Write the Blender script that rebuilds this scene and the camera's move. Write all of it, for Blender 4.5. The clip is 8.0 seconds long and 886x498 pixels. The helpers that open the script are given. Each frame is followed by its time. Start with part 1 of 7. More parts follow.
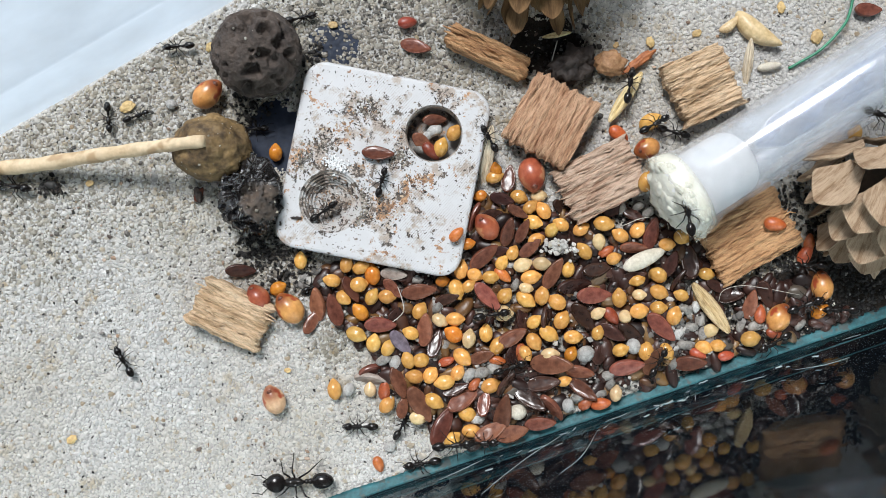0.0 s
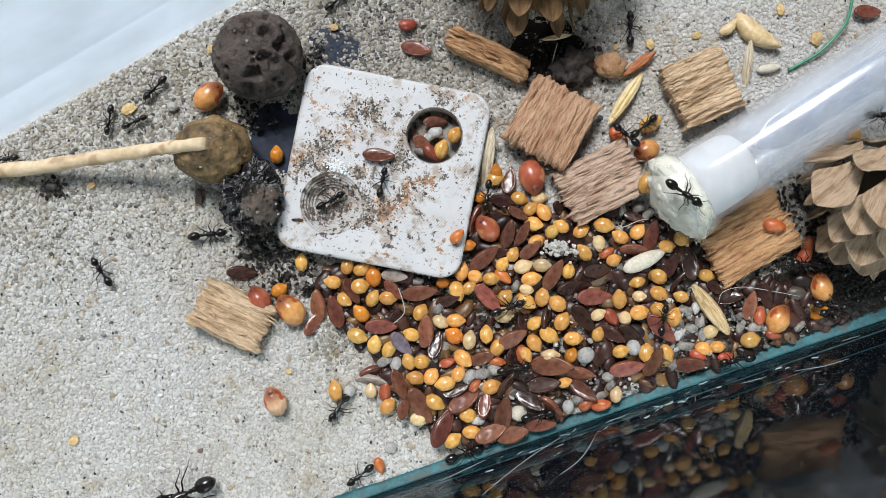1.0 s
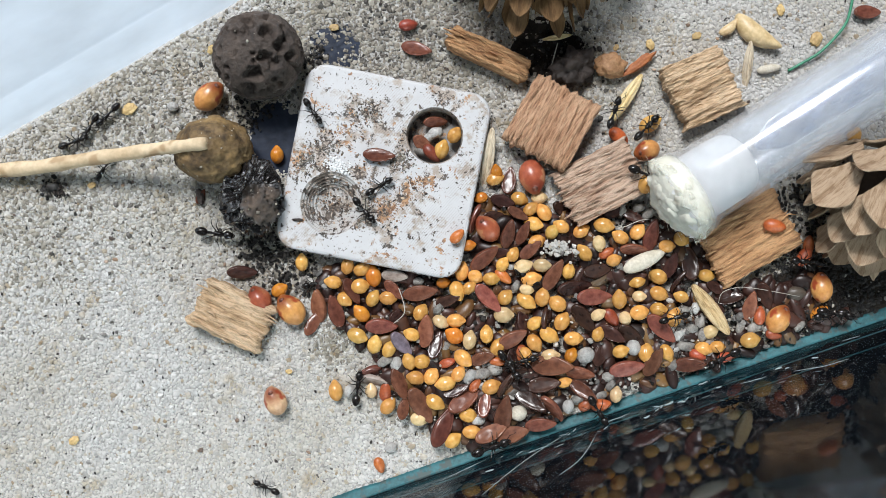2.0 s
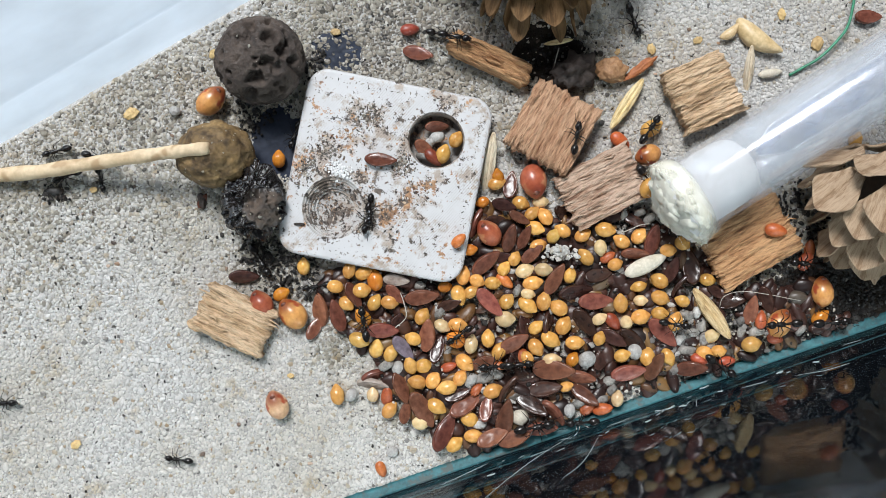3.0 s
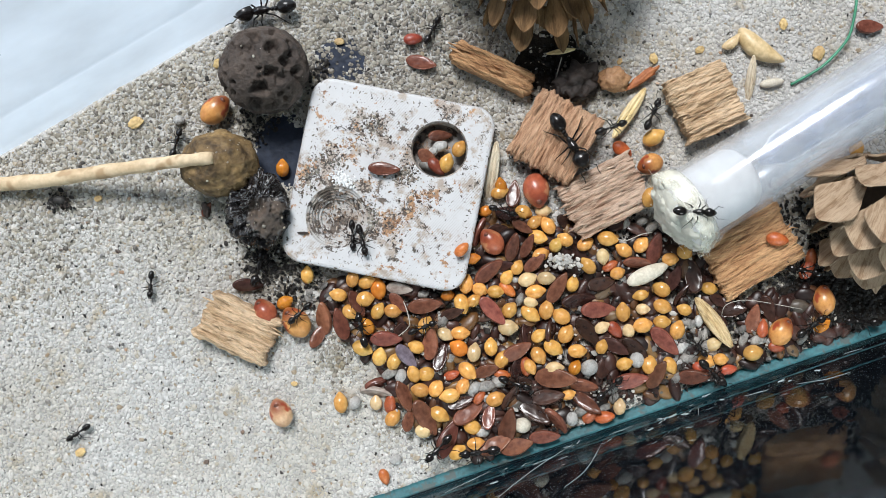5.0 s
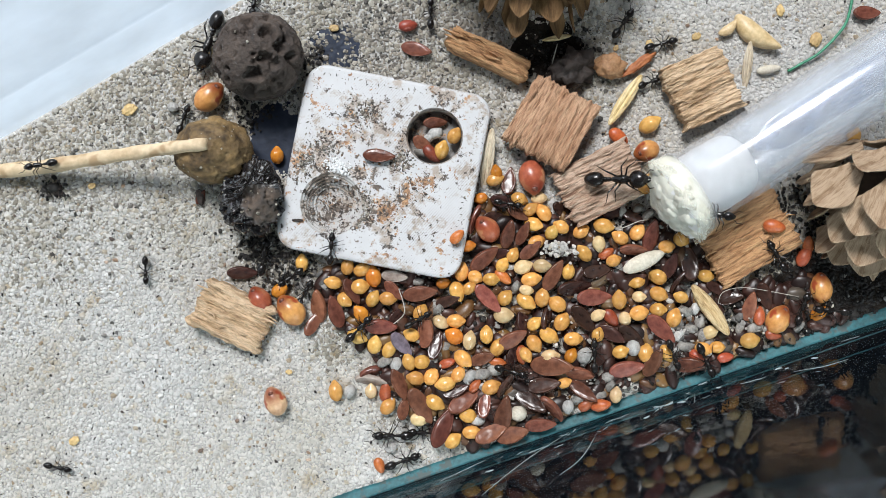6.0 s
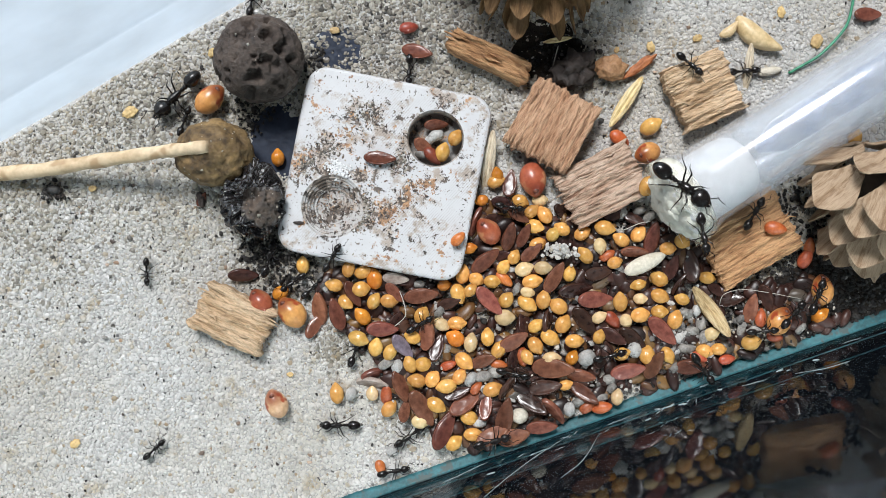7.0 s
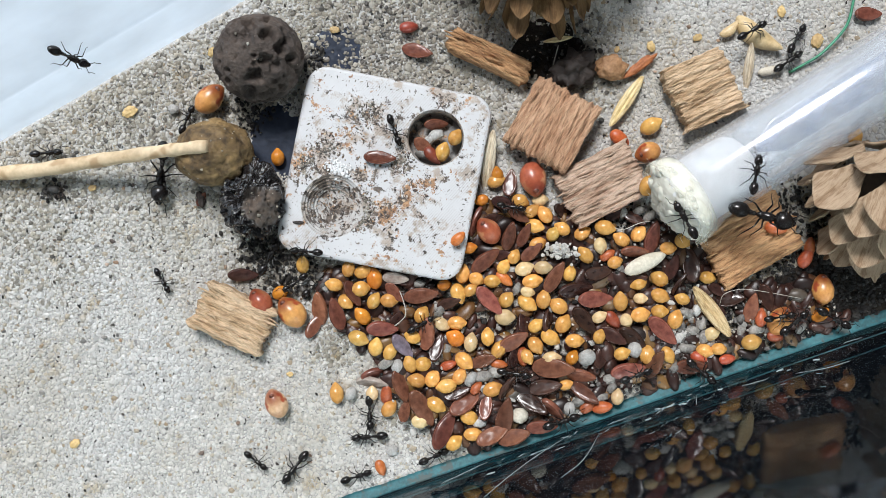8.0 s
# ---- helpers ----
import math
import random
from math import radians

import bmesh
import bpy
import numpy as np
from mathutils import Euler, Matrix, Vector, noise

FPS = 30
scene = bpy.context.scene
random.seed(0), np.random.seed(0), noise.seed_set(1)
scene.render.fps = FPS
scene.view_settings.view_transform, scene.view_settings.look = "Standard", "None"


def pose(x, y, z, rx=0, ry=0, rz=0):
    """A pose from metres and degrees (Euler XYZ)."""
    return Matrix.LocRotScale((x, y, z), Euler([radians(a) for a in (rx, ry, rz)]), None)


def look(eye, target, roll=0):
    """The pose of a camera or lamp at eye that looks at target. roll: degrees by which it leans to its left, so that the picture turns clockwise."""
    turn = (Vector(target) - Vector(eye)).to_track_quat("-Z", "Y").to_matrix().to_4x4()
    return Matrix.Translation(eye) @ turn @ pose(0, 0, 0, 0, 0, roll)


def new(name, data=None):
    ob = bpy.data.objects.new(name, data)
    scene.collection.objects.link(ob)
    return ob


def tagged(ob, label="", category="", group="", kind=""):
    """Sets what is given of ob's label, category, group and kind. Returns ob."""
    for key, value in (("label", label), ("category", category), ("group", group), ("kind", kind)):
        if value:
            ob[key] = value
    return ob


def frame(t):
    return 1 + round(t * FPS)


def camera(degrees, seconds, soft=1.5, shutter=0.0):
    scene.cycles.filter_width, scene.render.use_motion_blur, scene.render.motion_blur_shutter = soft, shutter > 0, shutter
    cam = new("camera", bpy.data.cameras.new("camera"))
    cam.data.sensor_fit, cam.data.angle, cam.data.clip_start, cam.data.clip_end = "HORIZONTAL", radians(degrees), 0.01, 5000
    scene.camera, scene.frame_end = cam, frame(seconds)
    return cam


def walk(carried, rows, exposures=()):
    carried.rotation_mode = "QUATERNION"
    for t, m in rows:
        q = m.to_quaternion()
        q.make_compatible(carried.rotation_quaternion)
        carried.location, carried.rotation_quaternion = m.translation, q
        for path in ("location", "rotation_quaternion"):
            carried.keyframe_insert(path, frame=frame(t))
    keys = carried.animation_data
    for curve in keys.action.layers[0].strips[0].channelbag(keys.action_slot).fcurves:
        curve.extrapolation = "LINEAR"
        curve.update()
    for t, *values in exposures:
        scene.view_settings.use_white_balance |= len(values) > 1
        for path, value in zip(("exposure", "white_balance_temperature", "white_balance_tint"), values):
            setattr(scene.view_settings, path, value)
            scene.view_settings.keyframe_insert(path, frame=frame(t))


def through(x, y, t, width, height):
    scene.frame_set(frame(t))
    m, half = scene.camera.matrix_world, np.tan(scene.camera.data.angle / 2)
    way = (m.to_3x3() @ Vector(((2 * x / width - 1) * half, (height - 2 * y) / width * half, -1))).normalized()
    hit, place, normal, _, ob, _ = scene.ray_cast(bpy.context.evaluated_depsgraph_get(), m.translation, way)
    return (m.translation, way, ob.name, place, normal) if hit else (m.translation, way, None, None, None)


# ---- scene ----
MM = 0.001


def at(x, y, z, rx=0, ry=0, rz=0):
    """A pose from millimetres and degrees."""
    return pose(x * MM, y * MM, z * MM, rx, ry, rz)


# ---- camera and its drift ----
cam = camera(50.0, 8.0, soft=0.55)
PATH = [
    (0.0, at(0.0, 0.0, 154.68)),
    (0.5, at(0.041, -0.141, 154.94, 0, 0, -0.032)),
    (1.0, at(-0.090, 0.275, 155.13, 0, 0, -0.033)),
    (1.5, at(-0.055, 0.191, 155.23, 0, 0, 0.0)),
    (1.7, at(-0.060, 0.150, 155.22, 0, 0, 0.0)),
    (2.8, at(-0.360, 0.930, 155.42, 0, 0, -0.01)),
    (3.0, at(-0.370, 0.969, 155.44, 0, 0, -0.011)),
    (3.5, at(-0.461, 1.153, 155.60, 0, 0, -0.034)),
    (4.0, at(-0.384, 0.994, 155.48, 0, 0, -0.06)),
    (4.5, at(-0.550, 1.512, 155.80, 0, 0, -0.020)),
    (4.7, at(-0.876, 2.411, 156.18, 0, 0, 0.012)),
    (5.8, at(-0.370, 0.940, 155.48, 0, 0, -0.01)),
    (6.0, at(-0.107, 0.352, 155.36, 0, 0, -0.012)),
    (6.5, at(-0.486, 1.383, 155.58, 0, 0, 0.005)),
    (7.0, at(-0.270, 0.714, 155.27, 0, 0, -0.08)),
    (7.5, at(-0.312, 0.860, 155.51, 0, 0, -0.068)),
    (8.0, at(-0.277, 0.661, 155.14, 0, 0, -0.078)),
]
walk(cam, PATH, exposures=[(0.0, -0.27), (0.5, -0.45), (1.0, -0.34), (1.5, -0.29), (3.0, -0.29), (4.5, -0.26), (8.0, -0.25)])

# ---- light: broad daylight from a window side ----
world = bpy.data.worlds.new("daylight")
scene.world = world
world.use_nodes = True
wn, wl = world.node_tree.nodes, world.node_tree.links
sky = wn.new("ShaderNodeTexSky")
sky.sky_type, sky.sun_disc = "NISHITA", False
sky.sun_elevation, sky.sun_rotation = radians(48), radians(-18)
sky.air_density, sky.dust_density = 0.6, 3.0
grey = wn.new("ShaderNodeHueSaturation")
grey.inputs["Saturation"].default_value = 0.6
wl.new(sky.outputs[0], grey.inputs["Color"])
wl.new(grey.outputs[0], wn["Background"].inputs[0])
wn["Background"].inputs[1].default_value = 0.023

sun = new("sun", bpy.data.lights.new("sun", "SUN"))
sun.data.energy, sun.data.angle, sun.data.color = 5.0, radians(19), (0.985, 0.99, 1.0)
sun.matrix_world = look((-0.20, 0.60, 0.9), (0, 0, 0))


# ---- materials ----
def shader(name):
    m = bpy.data.materials.new(name)
    m.use_nodes = True
    nt = m.node_tree
    return m, nt, nt.nodes["Principled BSDF"]


def node(nt, kind, **values):
    n = nt.nodes.new(kind)
    for k, v in values.items():
        n.inputs[k.replace("_", " ")].default_value = v
    return n


def ramp(nt, fac, stops, hold=False):
    r = nt.nodes.new("ShaderNodeValToRGB")
    r.color_ramp.interpolation = "CONSTANT" if hold else "LINEAR"
    e = r.color_ramp.elements
    while len(e) < len(stops):
        e.new(0.5)
    for k, (p, c) in zip(e, stops):
        k.position, k.color = p, (*c, 1)
    nt.links.new(fac, r.inputs[0])
    return r.outputs[0]


def blend(nt, fac, a, b, mode="MIX"):
    x = nt.nodes.new("ShaderNodeMix")
    x.data_type, x.blend_type = "RGBA", mode
    for sock, v in ((x.inputs[0], fac), (x.inputs[6], a), (x.inputs[7], b)):
        if isinstance(v, bpy.types.NodeSocket):
            nt.links.new(v, sock)
        else:
            sock.default_value = (*v, 1) if isinstance(v, tuple) else v
    return x.outputs[2]


def noise_at(nt, scale, detail=4, rough=0.55, stretch=None):
    c = nt.nodes.new("ShaderNodeTexCoord").outputs["Object"]
    if stretch:
        mp = node(nt, "ShaderNodeMapping", Scale=stretch)
        nt.links.new(c, mp.inputs[0])
        c = mp.outputs[0]
    n = node(nt, "ShaderNodeTexNoise", Scale=scale, Detail=detail, Roughness=rough)
    nt.links.new(c, n.inputs["Vector"])
    return n.outputs["Fac"]


def bump(nt, bsdf, height, strength, distance):
    b = node(nt, "ShaderNodeBump", Strength=strength, Distance=distance)
    nt.links.new(height, b.inputs["Height"])
    nt.links.new(b.outputs[0], bsdf.inputs["Normal"])


def skin(name, dark, light, scale, rough=0.5, relief=0.3, depth=0.1, vary=0.0, extra=None, spec=0.5, fine=5.0, sss=0.0):
    """A grained surface: two colours in patches, fine speckle, relief, and a change from piece to piece. extra: a third colour in spots."""
    m, nt, b = shader(name)
    big, small = noise_at(nt, scale), noise_at(nt, scale * fine, 3)
    col = ramp(nt, big, [(0.33, dark), (0.67, light)])
    col = blend(nt, 0.35, col, ramp(nt, small, [(0.3, tuple(c * 0.6 for c in dark)), (0.7, tuple(min(1, c * 1.25) for c in light))]))
    if extra:
        spots = noise_at(nt, scale * 1.7, 2)
        mask = ramp(nt, spots, [(0.56, (0, 0, 0)), (0.64, (1, 1, 1))])
        col = blend(nt, mask, col, extra)
    if vary:
        info = nt.nodes.new("ShaderNodeObjectInfo").outputs["Random"]
        hs = nt.nodes.new("ShaderNodeHueSaturation")
        mr = node(nt, "ShaderNodeMapRange", To_Min=1 - vary, To_Max=1 + vary)
        nt.links.new(info, mr.inputs[0])
        nt.links.new(mr.outputs[0], hs.inputs["Value"])
        mul = node(nt, "ShaderNodeMath")
        mul.operation = "MULTIPLY"
        mul.inputs[1].default_value = 7.31
        nt.links.new(info, mul.inputs[0])
        fr = nt.nodes.new("ShaderNodeMath")
        fr.operation = "FRACT"
        nt.links.new(mul.outputs[0], fr.inputs[0])
        mh = node(nt, "ShaderNodeMapRange", To_Min=0.5 - vary * 0.03, To_Max=0.5 + vary * 0.03)
        nt.links.new(fr.outputs[0], mh.inputs[0])
        nt.links.new(mh.outputs[0], hs.inputs["Hue"])
        nt.links.new(col, hs.inputs["Color"])
        col = hs.outputs[0]
    nt.links.new(col, b.inputs["Base Color"])
    b.inputs["Roughness"].default_value = rough
    b.inputs["Specular IOR Level"].default_value = spec
    if sss:
        b.inputs["Subsurface Weight"].default_value = sss
        b.inputs["Subsurface Radius"].default_value = (0.0008, 0.0004, 0.0002)
        b.inputs["Subsurface Scale"].default_value = 1.0
    if relief:
        bump(nt, b, small, relief, depth * MM)
    return m


def islands(name, stops, rough=0.5, spec=0.5, relief=0.0, drift=False):
    """Loose pieces in one mesh, each with a colour of its own."""
    m, nt, b = shader(name)
    g = nt.nodes.new("ShaderNodeNewGeometry").outputs["Random Per Island"]
    col = ramp(nt, g, stops)
    n = noise_at(nt, 2600, 3)
    col = blend(nt, 0.5, col, ramp(nt, n, [(0.3, (0.72, 0.71, 0.69)), (0.7, (1, 1, 1))]), "MULTIPLY")
    if drift:
        # damp and soiled patches over centimetres
        soil = ramp(nt, noise_at(nt, 28, 4, 0.6), [(0.40, (1, 1, 1)), (0.68, (0.82, 0.77, 0.67))])
        col = blend(nt, 0.8, col, soil, "MULTIPLY")
        fleck = ramp(nt, noise_at(nt, 150, 3), [(0.60, (1, 1, 1)), (0.70, (0.72, 0.60, 0.40))])
        col = blend(nt, 0.6, col, fleck, "MULTIPLY")
        # quartz lets light through
        glow = nt.nodes.new("ShaderNodeBsdfTranslucent")
        nt.links.new(col, glow.inputs[0])
        mix = nt.nodes.new("ShaderNodeMixShader")
        mix.inputs[0].default_value = 0.46
        nt.links.new(b.outputs[0], mix.inputs[1])
        nt.links.new(glow.outputs[0], mix.inputs[2])
        nt.links.new(mix.outputs[0], nt.nodes["Material Output"].inputs[0])
    nt.links.new(col, b.inputs["Base Color"])
    b.inputs["Roughness"].default_value, b.inputs["Specular IOR Level"].default_value = rough, spec
    if relief:
        bump(nt, b, n, relief, 0.1 * MM)
    return m


def wood(name, dark, light, deep, relief=1.0, fibre=0.55):
    """Split wood: fibres along the piece's x axis."""
    m, nt, b = shader(name)
    fib = noise_at(nt, 1150, 6, 0.72, (0.13, 1.0, 0.7))
    wide = noise_at(nt, 260, 3, 0.6, (0.3, 1.0, 1.0))
    hair = noise_at(nt, 4200, 4, 0.75, (0.14, 1.0, 1.0))
    col = ramp(nt, fib, [(0.37, deep), (0.45, dark), (0.55, light)])
    col = blend(nt, 0.35, col, ramp(nt, wide, [(0.35, dark), (0.65, light)]))
    col = blend(nt, fibre, col, ramp(nt, hair, [(0.36, (0.40, 0.33, 0.27)), (0.52, (1.12, 1.10, 1.06))]), "MULTIPLY")
    nt.links.new(col, b.inputs["Base Color"])
    b.inputs["Roughness"].default_value, b.inputs["Specular IOR Level"].default_value = 0.75, 0.25
    add = nt.nodes.new("ShaderNodeMath")
    nt.links.new(fib, add.inputs[0])
    nt.links.new(hair, add.inputs[1])
    bump(nt, b, add.outputs[0], relief, 0.6 * MM)
    return m


SAND = [(0.0, (0.15, 0.145, 0.14)), (0.008, (0.42, 0.41, 0.40)), (0.03, (0.68, 0.672, 0.66)), (0.45, (0.83, 0.82, 0.805)),
        (0.88, (0.91, 0.90, 0.885)), (0.975, (0.66, 0.60, 0.50)), (1.0, (0.50, 0.39, 0.27))]
SOILED = [(0.0, (0.02, 0.019, 0.018)), (0.14, (0.10, 0.09, 0.078)), (0.5, (0.205, 0.185, 0.155)), (0.85, (0.31, 0.275, 0.22)), (1.0, (0.52, 0.50, 0.46))]
M_SAND = islands("sand grain", SAND, 0.36, 0.42, drift=True)
DULL = [(0.0, (0.12, 0.115, 0.105)), (0.06, (0.38, 0.36, 0.315)), (0.5, (0.51, 0.48, 0.42)), (0.85, (0.63, 0.60, 0.535)), (0.96, (0.70, 0.67, 0.60)), (1.0, (0.50, 0.41, 0.28))]
M_DULL = islands("dulled sand grain", DULL, 0.45, 0.4, drift=True)
M_SOILED = islands("soiled sand grain", SOILED, 0.5, 0.4)
# soil colour deepened to take in the shade by the cones
M_SOIL_SHADE = skin("black soil", (0.010, 0.008, 0.007), (0.034, 0.027, 0.022), 900, 0.9, 1.0, 0.4, spec=0.1)
M_BARE = skin("bare tank floor", (0.014, 0.019, 0.032), (0.03, 0.039, 0.062), 220, 0.5, 0.2, 0.1, spec=0.15)
M_THREAD = skin("green plastic thread", (0.02, 0.17, 0.09), (0.06, 0.30, 0.17), 300, 0.4)
M_BED = skin("packed sand", (0.36, 0.35, 0.335), (0.52, 0.51, 0.49), 1100, 0.9, 0.6, 0.3)
M_LAVA = skin("brown lava", (0.026, 0.021, 0.019), (0.098, 0.074, 0.060), 260, 0.75, 1.0, 0.3, fine=7, spec=0.35)
M_LAVA_BLACK = skin("black lava", (0.004, 0.004, 0.005), (0.022, 0.019, 0.018), 150, 0.16, 1.0, 0.22, fine=8, spec=1.0)
# one flank has weathered to dull brown
_nt = M_LAVA_BLACK.node_tree
_b = _nt.nodes["Principled BSDF"]
_where = _nt.nodes.new("ShaderNodeVectorMath")
_where.operation = "DISTANCE"
_nt.links.new(_nt.nodes.new("ShaderNodeTexCoord").outputs["Object"], _where.inputs[0])
_where.inputs[1].default_value = (2.6 * MM, -1.6 * MM, 4.0 * MM)
_soft = _nt.nodes.new("ShaderNodeMath")
_soft.operation = "MULTIPLY_ADD"
_nt.links.new(noise_at(_nt, 420, 4), _soft.inputs[0])
_soft.inputs[1].default_value = 4.0 * MM
_nt.links.new(_where.outputs["Value"], _soft.inputs[2])
_flank = node(_nt, "ShaderNodeMapRange", From_Min=4.6 * MM, From_Max=5.8 * MM, To_Min=1.0, To_Max=0.0)
_nt.links.new(_soft.outputs[0], _flank.inputs[0])
_dull = ramp(_nt, noise_at(_nt, 700, 4), [(0.35, (0.022, 0.015, 0.011)), (0.65, (0.10, 0.068, 0.046))])
_nt.links.new(blend(_nt, _flank.outputs[0], _b.inputs["Base Color"].links[0].from_socket, _dull), _b.inputs["Base Color"])
_matt = node(_nt, "ShaderNodeMapRange", To_Min=0.16, To_Max=0.85)
_nt.links.new(_flank.outputs[0], _matt.inputs[0])
_nt.links.new(_matt.outputs[0], _b.inputs["Roughness"])
M_DIRT = skin("crusted dirt", (0.035, 0.02, 0.01), (0.25, 0.16, 0.066), 240, 0.75, 0.9, 0.3, fine=4)
M_STICK = skin("peeled stick", (0.50, 0.36, 0.21), (0.67, 0.53, 0.355), 160, 0.6, 0.5, 0.1, extra=(0.40, 0.27, 0.15))
M_CHIP = wood("split wood", (0.50, 0.28, 0.165), (0.68, 0.44, 0.29), (0.17, 0.075, 0.038))
M_CHIP_PALE = wood("pale split wood", (0.62, 0.42, 0.25), (0.85, 0.65, 0.45), (0.25, 0.145, 0.07))
M_CHIP_RED = wood("reddish split wood", (0.49, 0.26, 0.125), (0.69, 0.42, 0.225), (0.16, 0.065, 0.035))
M_CHIP_GREY = wood("weathered split wood", (0.52, 0.34, 0.24), (0.70, 0.53, 0.42), (0.18, 0.085, 0.055))
M_SCALE = wood("cone scale", (0.25, 0.165, 0.10), (0.44, 0.33, 0.23), (0.17, 0.10, 0.055), 0.4, 0.3)
# upper cone's brown, darkened further for the shade it lies in
M_SCALE_DARK = wood("dark cone scale", (0.125, 0.07, 0.03), (0.23, 0.135, 0.062), (0.08, 0.045, 0.02), 0.35, 0.3)
# near-black core, so the gaps between scales look shaded
M_CORE = skin("cone core", (0.03, 0.02, 0.014), (0.06, 0.04, 0.025), 300, 0.8)
M_MILLET = skin("millet hull", (0.58, 0.27, 0.05), (0.78, 0.45, 0.12), 420, 0.32, 0.15, 0.05, 0.22, sss=0.15)
M_FLAX = skin("flax hull", (0.085, 0.028, 0.018), (0.19, 0.075, 0.05), 500, 0.28, 0.2, 0.05, 0.5)
M_ANT = skin("black chitin", (0.006, 0.005, 0.005), (0.012, 0.010, 0.009), 900, 0.22, 0.1, 0.02)
M_TABLE = skin("dark table", (0.006, 0.008, 0.016), (0.016, 0.020, 0.034), 30, 0.6, 0.1, 0.1, spec=0.1)


def thin_clear(name, tint, haze, cloud, rough, shine=(1, 1, 1), ior=1.5, even=0.0, spread=0.2, scale=140, stretch=None):
    """Clear thin plastic: mostly see-through, a little cloud, gloss that grows at grazing angles."""
    m, nt, b = shader(name)
    n = noise_at(nt, scale, 4, 0.55, stretch)
    b.inputs["Base Color"].default_value = (*cloud, 1)
    b.inputs["Roughness"].default_value = 0.5
    see = nt.nodes.new("ShaderNodeBsdfTransparent")
    see.inputs[0].default_value = (*tint, 1)
    mix = nt.nodes.new("ShaderNodeMixShader")
    nt.links.new(ramp(nt, n, [(0.35, (haze * (1 - spread),) * 3), (0.65, (haze * (1 + spread),) * 3)]), mix.inputs[0])
    nt.links.new(see.outputs[0], mix.inputs[1])
    nt.links.new(b.outputs[0], mix.inputs[2])
    gloss = nt.nodes.new("ShaderNodeBsdfGlossy")
    gloss.inputs["Roughness"].default_value = rough
    gloss.inputs["Color"].default_value = (*shine, 1)
    fr = node(nt, "ShaderNodeFresnel", IOR=ior)
    top = nt.nodes.new("ShaderNodeMixShader")
    if even:
        top.inputs[0].default_value = even
    else:
        nt.links.new(fr.outputs[0], top.inputs[0])
    nt.links.new(mix.outputs[0], top.inputs[1])
    nt.links.new(gloss.outputs[0], top.inputs[2])
    nt.links.new(top.outputs[0], nt.nodes["Material Output"].inputs[0])
    return m


# the bluish cloud is a painted haze over the mirrored seeds
M_GLASS = thin_clear("tank glass", (0.80, 0.92, 0.94), 0.016, (0.22, 0.30, 0.42), 0.03, (0.88, 0.92, 0.94), 1.85)
M_TUBE = thin_clear("tube plastic", (0.985, 0.99, 1.0), 0.17, (0.90, 0.93, 0.97), 0.13, (1, 1, 1), 1.4, 0.10)
M_FILM = thin_clear("cloudy inner film", (0.95, 0.97, 0.99), 0.22, (0.70, 0.76, 0.82), 0.25, (1, 1, 1), 1.4, 0.05, 0.9, 300, (0.3, 1, 1))
# blue tint stands in for mirrored sky, the pale one for highlight lines
M_WATER = thin_clear("water surface", (0.66, 0.75, 0.92), 0.34, (0.34, 0.45, 0.70), 0.08, (0.86, 0.92, 1.0), 1.33, 0.12, 0.95, 330, (0.5, 1, 1))
M_MENISCUS = thin_clear("water's edge", (0.95, 0.97, 1.0), 0.42, (0.93, 0.95, 0.98), 0.1, (1, 1, 1), 1.33, 0.35)
M_SILICONE = skin("teal silicone", (0.008, 0.05, 0.06), (0.03, 0.145, 0.168), 330, 0.55, 0.5, 0.2, extra=(0.05, 0.075, 0.075), spec=0.35)


def milky(name, colour, through, rough, scale=60, stretch=None, fuzz=0.0, deep=0.88):
    """Cloudy plastic: part of the light scatters back, part passes through scattered."""
    m, nt, b = shader(name)
    n = noise_at(nt, scale, 4, 0.5, stretch)
    col = ramp(nt, n, [(0.32, tuple(c * deep for c in colour)), (0.68, colour)])
    if fuzz:
        bump(nt, b, noise_at(nt, scale * 4, 4), fuzz, 0.4 * MM)
    nt.links.new(col, b.inputs["Base Color"])
    b.inputs["Roughness"].default_value = rough
    t = nt.nodes.new("ShaderNodeBsdfTranslucent")
    nt.links.new(col, t.inputs[0])
    mix = nt.nodes.new("ShaderNodeMixShader")
    mix.inputs[0].default_value = through
    nt.links.new(b.outputs[0], mix.inputs[1])
    nt.links.new(t.outputs[0], mix.inputs[2])
    nt.links.new(mix.outputs[0], nt.nodes["Material Output"].inputs[0])
    return m


M_RIM = thin_clear("cloudy rim", (0.97, 0.97, 0.94), 0.26, (0.88, 0.88, 0.82), 0.2, (1, 1, 1), 1.4, 0.06)
M_PLASTIC = milky("milky plastic", (0.745, 0.825, 0.90), 0.6, 0.3, 95, None, 0.06, 0.86)
M_COTTON = milky("cotton wool", (0.95, 0.95, 0.94), 0.18, 0.9, 400, None, 0.5)
M_WET = milky("damp yellowish cotton", (0.88, 0.875, 0.79), 0.4, 0.85, 620, None, 0.35)


# ---- building helpers (shapes are made in millimetres) ----
def finish(name, bm, material, smooth=True):
    bm.normal_update()
    me = bpy.data.meshes.new(name)
    bmesh.ops.recalc_face_normals(bm, faces=bm.faces)
    bm.to_mesh(me)
    bm.free()
    me.transform(Matrix.Scale(MM, 4))
    me.materials.append(material)
    if smooth:
        me.polygons.foreach_set("use_smooth", [True] * len(me.polygons))
    return me


def part(name, bm, material, parent, label="", smooth=True):
    me = bm if isinstance(bm, bpy.types.Mesh) else finish(name, bm, material, smooth)
    ob = new(name, me)
    ob.parent = parent
    return tagged(ob, label)


